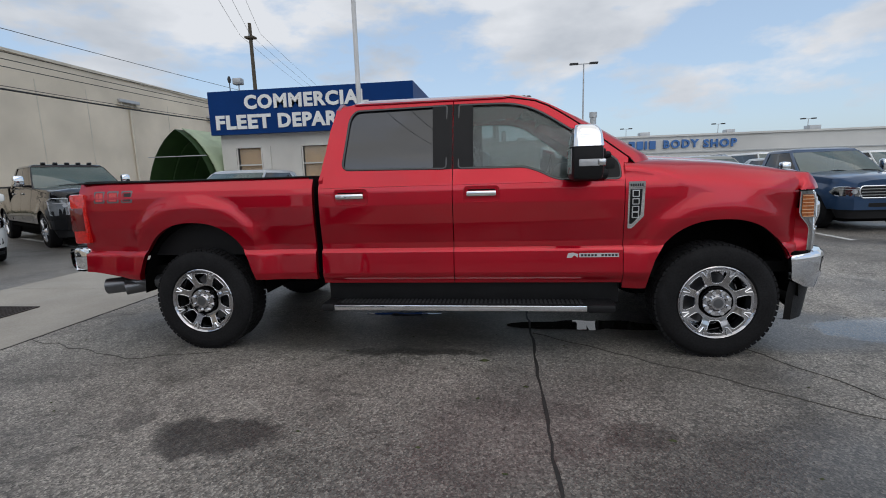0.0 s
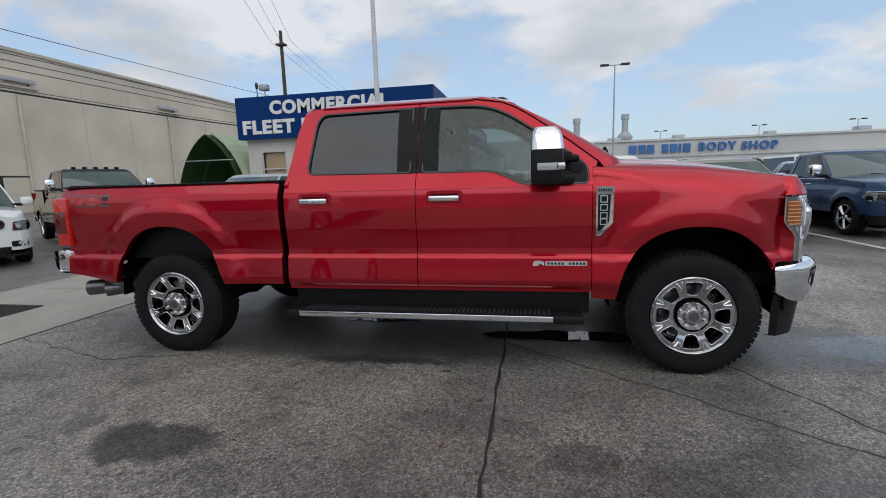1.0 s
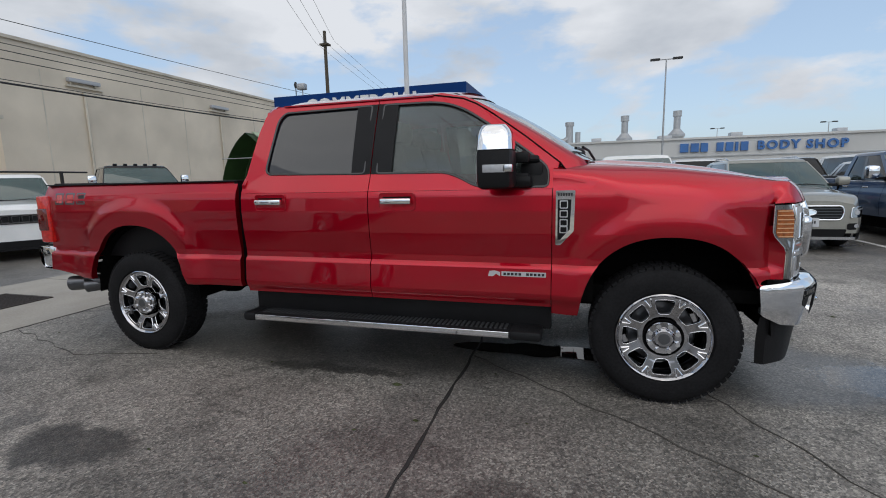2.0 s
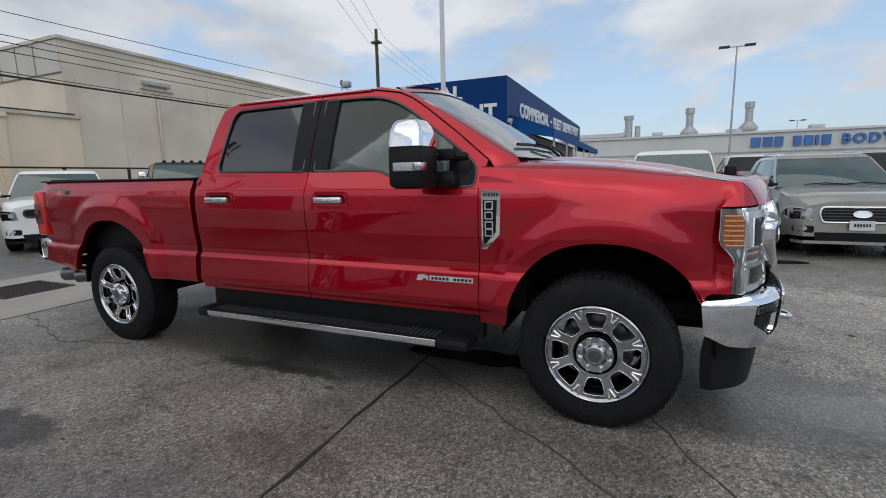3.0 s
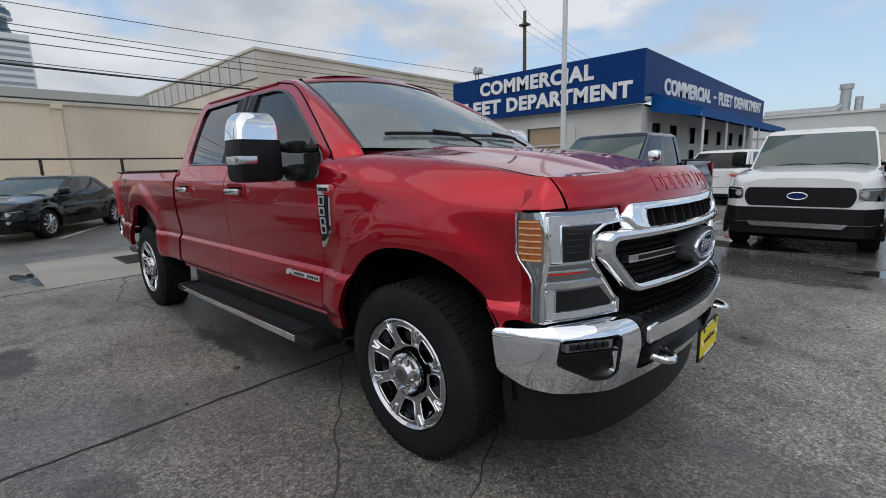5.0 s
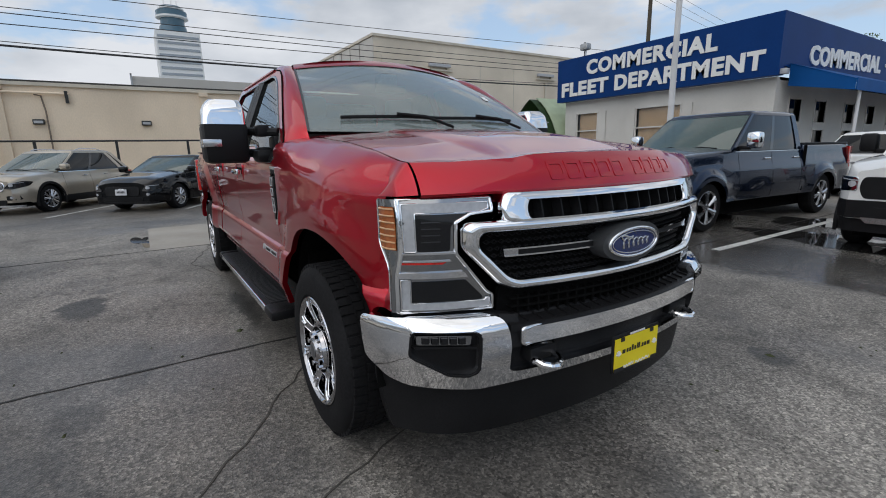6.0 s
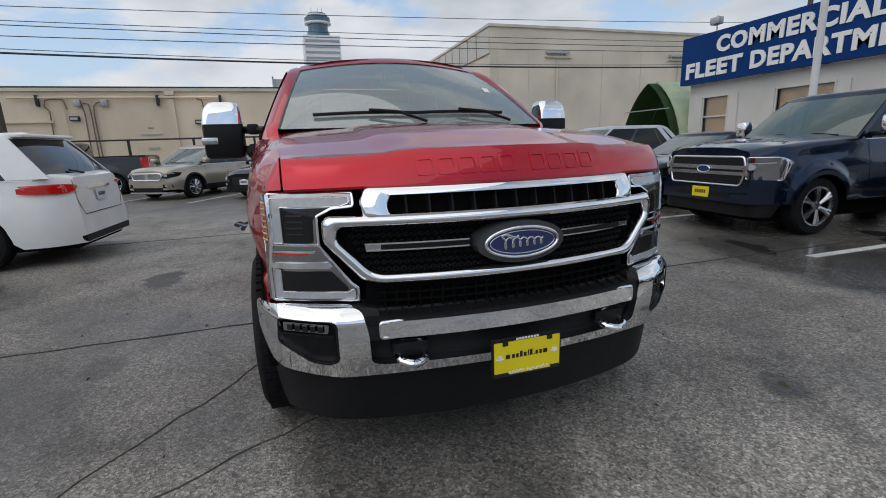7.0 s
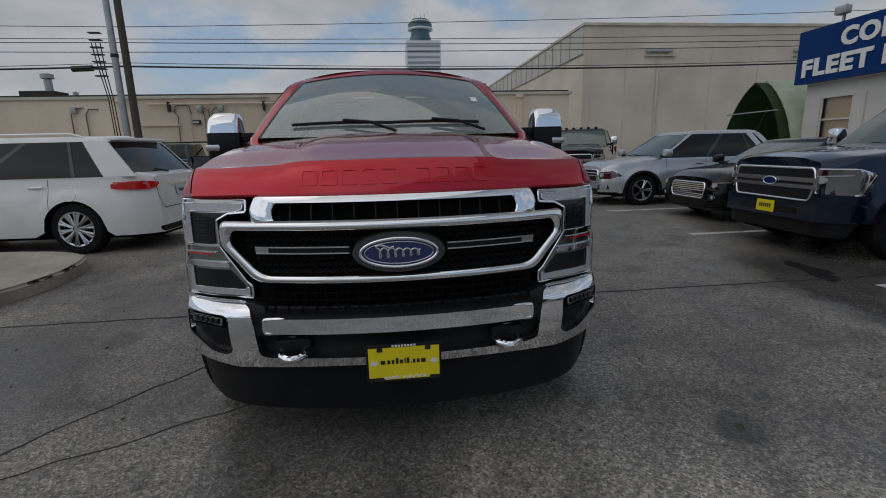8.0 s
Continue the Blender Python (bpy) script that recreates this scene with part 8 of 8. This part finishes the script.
        part("light_bar", slab(bar, [], hm(0.007), (-0.02, 0, 0), hc), WHITE_LAMP, H, "pale light bar")
        part("bar_edge", sweep(bar, (0.0022, 0.004), hm(0.008)), CHROME, H)
        part("divider", slab(at([(0.957, 0.952), (0.749, 0.952), (0.734, 0.930), (0.959, 0.930)], 0.004), [], hm(0.016), (-0.02, 0, 0), hc), CHROME, H)
        part("divider", slab(at([(0.943, 1.026), (0.774, 1.026), (0.774, 1.020), (0.944, 1.020)], 0.002), [], hm(0.012), (-0.02, 0, 0), hc), CHROME, H)
        part("red_line", slab(at([(0.945, 0.990), (0.806, 0.990), (0.818, 0.982), (0.948, 0.982)], 0.002), [], hm(0.008), (-0.01, 0, 0), hc), TAIL_RED, H, "thin red line")
        part("line_lip", slab(at([(0.945, 0.996), (0.790, 0.996), (0.790, 0.991), (0.945, 0.991)], 0.001), [], hm(0.010), (-0.01, 0, 0), hc), CHROME, H)

        # flank of the lamp: ribbed amber lens above, narrow silver edge below
        def rear(z):
            return lerp(2.664, 2.590, smooth01((z - 0.95) / 0.12)), lerp(0.970, 0.972, smooth01((z - 0.95) / 0.12))

        def fender_edge(z, x=2.6):
            top = table(TOPZ, x) - 0.012
            r = (z - top + fender_hs(x)) / fender_hs(x)
            return side_y(x, min(z, 1.36)) if r <= 0 else fender_y(base_y(x, top - fender_hs(x)), min(1, r), x) + flare_y(x, z)

        def flank(z, t, d=0.0):
            xr, yr = rear(z)
            e = edge(z)
            xf = nose_x(e) - 0.045 * smooth01((z - 1.12) / 0.2)
            bow = 0.012 * math.sin(math.pi * t)
            return (lerp(xf, xr, t) + 0.4 * bow + d * 0.3, s * (lerp(e, yr, t) + bow + d), z)
        part("lamp_flank", grid([[flank(z, t) for t in frange(0, 1, 6)] for z in frange(0.795, 1.222, 20)]), LAMP_SILVER, H)
        part("side_lens", grid([[flank(z, t, 0.003) for t in frange(0.12, 0.88, 5)] for z in frange(1.035, 1.195, 10)]), AMBER, H, "ribbed amber side lens")
        for k in range(7):
            z = 1.040 + 0.0245 * k
            part("lens_rib", tube([flank(z, t, 0.005) for t in (0.14, 0.5, 0.86)], 0.0032, 5), AMBER_PALE, H)
        part("flank_edge", tube([flank(z, 0.98, 0.002) for z in frange(0.80, 1.218, 14)], 0.004, 6), CHROME, H)
        part("flank_edge", tube([flank(z, 0.02, 0.003) for z in frange(0.80, 1.218, 14)], 0.004, 6), CHROME, H)
        # painted fender tip behind the lamp's lower half
        rows = []
        for z in frange(0.79, 1.10, 16):
            xr, yr = rear(z)
            rows.append([(lerp(2.585, xr - 0.001, t), s * lerp(fender_edge(z), yr - 0.001, t), z) for t in (0, 0.5, 1)] + [(xr - 0.004, s * (yr - 0.03), z)])
        part("fender_tip", grid(rows), RED, T)
        # painted nose above the lamp, from the bonnet seam round to the flank
        base0 = Vector(band(0.882, 1.0))
        prof = [Vector(band(0.882, 1 - k / 9)) for k in range(10)]
        prof += [prof[-1].lerp(Vector((2.60, 0.882, table(TOPZ, 2.60) - 0.012)), t) for t in (0.5, 1.0)]
        d0 = prof[-1] - base0
        rows = []
        for k in range(19):
            w = k / 18
            if w < 0.6:
                ay = lerp(0.888, 0.946, w / 0.6)
                bx = nose_x(ay) + 0.002 - 0.02 * w
            else:
                t = (w - 0.6) / 0.4
                ay = lerp(0.946, 0.972, t)
                bx = lerp(nose_x(0.946) - 0.010, 2.592, t)
            r = 1 - w
            top = table(TOPZ, 2.60) - 0.012
            foot = top - fender_hs(2.6)
            zt = lerp(1.236, top, r ** 0.8)
            end = Vector((2.60, max(0.885, fender_edge(zt)), zt))
            bot = Vector((bx, ay, lerp(1.238, 1.230, w)))
            d = end - bot
            row = [(bot.x - 0.04, s * (bot.y - 0.02), bot.z - 0.006)]
            for q in prof:
                fx, fz = (q.x - base0.x) / d0.x, (q.z - base0.z) / d0.z
                row.append((bot.x + d.x * fx, s * (bot.y + d.y * max(0, fx) ** 1.2), bot.z + d.z * fz))
            # lap over the fender so that one surface runs into the other
            for x in (2.58, 2.555, 2.53):
                z = lerp(1.236, table(TOPZ, x) - 0.012, r ** 0.8)
                row.append((x, s * (max(0.885, fender_edge(z, x)) + 0.0006), z + 0.0004))
            rows.append(row)
        part("nose_panel", grid(rows), RED, T, smooth=28)
        # dark filler between lamp and bumper
        part("bumper_filler", slab([(s * 0.60, 0.735), (s * 0.94, 0.735), (s * 0.94, 0.793), (s * 0.60, 0.793)], [], hm(-0.02), (-0.1, 0, 0), hc), BLACK_PLASTIC, T)

    # --- front bumper: chrome ends with fog lamp openings, and the lower bar between them
    def bmap2(d, lean=0.0):
        def f(u, v):
            x, y = bumper_plan(u)
            k = d - 0.06 * smooth01((0.66 - v) / 0.25) - 0.045 * (max(0.0, v - 0.725) / 0.06) ** 2
            if abs(u) <= 0.95:
                return (x + k, y, v)
            t = min(1.0, (abs(u) - 0.95) / 0.2)
            q = math.radians(50 + 36 * t)
            fade = lerp(1.0, 0.55, t)
            return (x + k * math.cos(q) * fade / math.cos(math.radians(50)) , y + (k - d) * math.sin(q) * fade * (1 if u > 0 else -1) * t, v)
        return f

    def bback(u, v):
        t = max(0.0, min(1.0, (abs(u) - 0.80) / 0.25))
        return Vector((-0.05 * (1 - t), -0.04 * t * (1 if u > 0 else -1), 0))
    bc = sorted({*frange(-0.95, 0.95, 30), *frange(0.96, 1.14, 9), *frange(-1.14, -0.96, 9)})
    vc = (0.58, 0.66, 0.725, 0.745, 0.760, 0.772, 0.780)
    bo = [(-1.148, 0.762), (-0.96, 0.785), (-0.68, 0.785), (-0.64, 0.775), (-0.622, 0.69), (-0.615, 0.556), (-0.57, 0.545), (0.57, 0.545), (0.615, 0.556), (0.622, 0.69), (0.64, 0.775), (0.68, 0.785), (0.96, 0.785), (1.148, 0.762), (1.135, 0.585), (1.05, 0.528), (0.90, 0.508), (0.72, 0.49), (0.30, 0.502), (-0.30, 0.502), (-0.72, 0.49), (-0.90, 0.508), (-1.05, 0.528), (-1.135, 0.585)]
    fog = [rounded([(s * a, b) for a, b in ((0.955, 0.742), (0.755, 0.742), (0.735, 0.722), (0.735, 0.575), (0.765, 0.553), (0.84, 0.562), (0.965, 0.64))], 0.02, 3) for s in (-1, 1)]
    fb_ = part("front_bumper", slab(rounded(bo, 0.02, 3), fog, bmap2(0.0), bback, bc, vc), CHROME, T, "wrapped chrome front bumper", smooth=40)
    for s in (-1, 1):
        part("bumper_top", slab([(s * 0.62, 0.0), (s * 0.95, 0.0), (s * 0.95, -0.12), (s * 0.62, -0.10)], [], lambda u, v: (bumper_x(u) + v - 0.048, u, 0.782), (0, 0, -0.01), [s * y for y in frange(0.7, 0.93, 6)]), BLACK_PLASTIC, fb_)
        part("fog_pocket", slab(fog[0 if s < 0 else 1], [], bmap2(-0.035), (-0.01, 0, 0), [s * y for y in frange(0.75, 0.92, 5)]), BLACK_PLASTIC, fb_)
        part("fog_bezel", sweep(fog[0 if s < 0 else 1], (0.007, 0.006), bmap2(-0.006)), BLACK_PLASTIC, fb_)
        fl = part("fog_lamp", slab(rounded([(s * 0.935, 0.724), (s * 0.765, 0.724), (s * 0.77, 0.688), (s * 0.935, 0.688)], 0.006, 2), [], bmap2(-0.015), (-0.02, 0, 0)), LAMP_SILVER, fb_, "slim fog lamp")
        for k in range(5):
            y = 0.788 + 0.028 * k
            part("fog_cell", slab([(s * y, 0.694), (s * (y + 0.02), 0.694), (s * (y + 0.02), 0.718), (s * y, 0.718)], [], bmap2(-0.010), (-0.01, 0, 0)), LAMP_DARK, fl, smooth=0)
        part("fog_shelf", slab([(s * 0.945, 0.682), (s * 0.75, 0.682), (s * 0.75, 0.674), (s * 0.94, 0.674)], [], bmap2(-0.006), (-0.03, 0, 0)), BLACK_PLASTIC, fb_)
        # tow hook in its recess
        bx = bumper_x(0.46)
        hk = part("tow_hook", tube([(bx - 0.06, s * 0.408, 0.590), (bx - 0.02, s * 0.408, 0.586), (bx + 0.022, s * 0.418, 0.578), (bx + 0.040, s * 0.440, 0.574), (bx + 0.046, s * 0.462, 0.573), (bx + 0.040, s * 0.484, 0.574), (bx + 0.022, s * 0.506, 0.578), (bx - 0.02, s * 0.516, 0.586), (bx - 0.06, s * 0.516, 0.590)], 0.0165, 10), CHROME, T, "bright tow hook")
        # black plate added as the dark shade behind the hook
        part("hook_plate", slab(rounded([(s * 0.40, 0.590), (s * 0.525, 0.590), (s * 0.51, 0.645), (s * 0.42, 0.645)], 0.015, 2), [], bmap2(-0.028), (-0.02, 0, 0)), GLOSS_BLACK, hk)
        part("hook_mount", boxes((bx - 0.10, bx - 0.02, min(s * 0.39, s * 0.535), max(s * 0.39, s * 0.535), 0.575, 0.635), bevel=0.012), BLACK_PLASTIC, hk)
    part("bumper_recess", slab([(-0.635, 0.545), (0.635, 0.545), (0.635, 0.765), (-0.635, 0.765)], [], bmap2(-0.055), (-0.04, 0, 0), bc, vc), BLACK_PLASTIC, T)
    part("bumper_mid_bar", slab(rounded([(-0.577, 0.667), (0.577, 0.667), (0.577, 0.733), (-0.577, 0.733)], 0.012, 3), [], bmap2(0.006), (-0.05, 0, 0), bc), CHROME, fb_, "chrome middle bar", smooth=40)
    part("mid_bar_lip", sweep(rounded([(-0.577, 0.669), (0.577, 0.669), (0.577, 0.731), (-0.577, 0.731)], 0.012, 3), (0.008, 0.008), bmap2(0.002)), CHROME, fb_)
    part("bar_end", slab(rounded([(-0.628, 0.655), (-0.575, 0.655), (-0.575, 0.775), (-0.645, 0.785)], 0.01, 2), [], bmap2(-0.008), (-0.05, 0, 0)), BLACK_PLASTIC, fb_)
    part("bar_end", slab(rounded([(0.575, 0.655), (0.628, 0.655), (0.645, 0.785), (0.575, 0.775)], 0.01, 2), [], bmap2(-0.008), (-0.05, 0, 0)), BLACK_PLASTIC, fb_)
    # ribbed step pad on top
    pad = part("step_pad", slab([(-0.62, 0.0), (0.62, 0.0), (0.62, -0.17), (-0.62, -0.17)], [], lambda u, v: (bumper_x(u) + v - 0.006, u, 0.748 - 0.14 * v), (0, 0, -0.03), bc), BLACK_PLASTIC, T, "ribbed black step pad on the bumper")
    for k in range(19):
        y = -0.54 + 0.06 * k
        part("pad_rib", slab([(y - 0.003, -0.012), (y + 0.003, -0.012), (y + 0.003, -0.16), (y - 0.003, -0.16)], [], lambda u, v: (bumper_x(u) + v - 0.006, u, 0.756 - 0.14 * v), (0, 0, -0.02)), BLACK_PLASTIC, pad, smooth=0)
    # air dam
    rows = []
    for y in frange(-1, 1, 44):
        w = [1.0, 1.0, 0.99, 0.975, 0.955]
        row = []
        for k, z in enumerate((0.56, 0.49, 0.41, 0.32, 0.25)):
            yy = y * w[k]
            zz = z + (0.012 * smooth01((abs(y) - 0.6) / 0.4) if k > 1 else 0)
            row.append((bumper_x(yy * 1.02) - 0.075 - 0.012 * k - 0.035 * max(0, abs(y) - 0.9) / 0.1, yy, zz))
        row.append((row[-1][0] - 0.05, row[-1][1], row[-1][2] + 0.004))
        rows.append(row)
    side0 = [(p[0] - 0.05, p[1], p[2] + 0.01) for p in rows[0]]
    side1 = [(p[0] - 0.05, p[1], p[2] + 0.01) for p in rows[-1]]
    part("air_dam", grid([side0] + rows + [side1]), BLACK_PLASTIC, T, "black lower air dam")
    # front plate of the dealer, plain bars for its print
    px = bumper_x(0) + 0.03
    pl = part("front_plate", boxes((px - 0.012, px, -0.158, 0.158, 0.455, 0.622), bevel=0.006), BLACK_PLASTIC, T, "yellow dealer plate in a black frame")
    part("plate_face", boxes((px - 0.002, px + 0.003, -0.148, 0.148, 0.463, 0.608)), PLATE_YELLOW, pl, smooth=0)
    x = -0.098
    for k, w in enumerate((0.026, 0.016, 0.015, 0.016, 0.016, 0.007, 0.016, 0.006, 0.015, 0.016, 0.026)):
        part("plate_mark", boxes((px + 0.003, px + 0.0045, x, x + w * 0.72, 0.536, 0.541 if k == 7 else 0.553 + (0.008 if k in (3, 5, 6) else 0))), INK, pl, smooth=0)
        x += w + 0.002
    for k in range(8):
        part("plate_print", boxes((px + 0.0005, px + 0.0035, -0.05 + 0.013 * k, -0.041 + 0.013 * k, 0.611, 0.619)), WHITE_PRINT, pl, smooth=0)
    part("plate_foot", boxes((px + 0.0005, px + 0.0036, -0.148, -0.085, 0.459, 0.476), (px + 0.0005, px + 0.0036, 0.105, 0.148, 0.459, 0.476), (px + 0.0005, px + 0.0036, -0.085, 0.105, 0.459, 0.466)), INK, pl, smooth=0)
    for x0, x1 in ((-0.085, -0.018), (-0.004, 0.092)):
        part("plate_print", sweep([(lerp(x0, x1, k / 20), 0.472 + 0.006 * math.sin(k * 1.3) + 0.006 * k / 20) for k in range(21)], (0.0028, 0.001), lambda u, v: (px + 0.0040, u, v), closed=False), WHITE_PRINT, pl)
    for y in (-0.124, 0.124):
        for k in range(5):
            a = math.pi * (k + 0.5) / 5
            part("plate_leaf", tube([(px + 0.0035, y, 0.532), (px + 0.0035, y + 0.017 * math.cos(a), 0.534 + 0.021 * math.sin(a))], 0.0034, 5), WHITE_PRINT, pl)
    for y in (-0.10, 0.10):
        part("plate_screw", boxes((px, px + 0.005, y - 0.012, y + 0.012, 0.592, 0.608)), INK, pl, smooth=0)

    # --- cabin
    part("dashboard", boxes((1.05, 1.48, -0.80, 0.80, 1.05, 1.50), bevel=0.06), BLACK_PLASTIC, T)
    part("cabin_floor", boxes((-0.90, 1.4, -0.95, 0.95, 0.98, 1.02)), UNDER, T, smooth=0)
    for x, y in ((0.35, -0.42), (0.35, 0.42), (-0.55, -0.45), (-0.55, 0.45)):
        st = part("seat", boxes((x - 0.10, x + 0.48, y - 0.27, y + 0.27, 1.0, 1.2), bevel=0.05), SEAT, T)
        rows = []
        for k in range(7):
            t = k / 6
            z = lerp(1.12, 1.68, t)
            xx = x - 0.06 - 0.16 * t
            w = lerp(0.27, 0.2, t ** 2)
            rows.append([(xx + 0.07, y - w, z), (xx + 0.09, y, z), (xx + 0.07, y + w, z), (xx - 0.05, y + w, z), (xx - 0.06, y, z), (xx - 0.05, y - w, z)])
        bm = grid(rows, close_v=True)
        bm.faces.new(bm.verts[-6:])
        part("backrest", bm, SEAT, st)
        part("headrest", boxes((x - 0.28, x - 0.17, y - 0.13, y + 0.13, 1.70, 1.87), bevel=0.04), SEAT, st)
    ring = [(0.96 + 0.04 * math.sin(2 * math.pi * k / 32), 0.42 + 0.19 * math.cos(2 * math.pi * k / 32), 1.40 + 0.18 * math.sin(2 * math.pi * k / 32)) for k in range(33)]
    sw = part("steering_wheel", tube(ring, 0.016, 6, cap=False), BLACK_PLASTIC, T)
    part("wheel_spokes", boxes((0.955, 0.985, 0.25, 0.59, 1.38, 1.42), (0.955, 0.985, 0.40, 0.44, 1.24, 1.40)), BLACK_PLASTIC, sw)
    part("inside_mirror", boxes((0.80, 0.83, -0.13, 0.13, 1.84, 1.90), bevel=0.01), GLOSS_BLACK, T)
    return T


build_pickup()
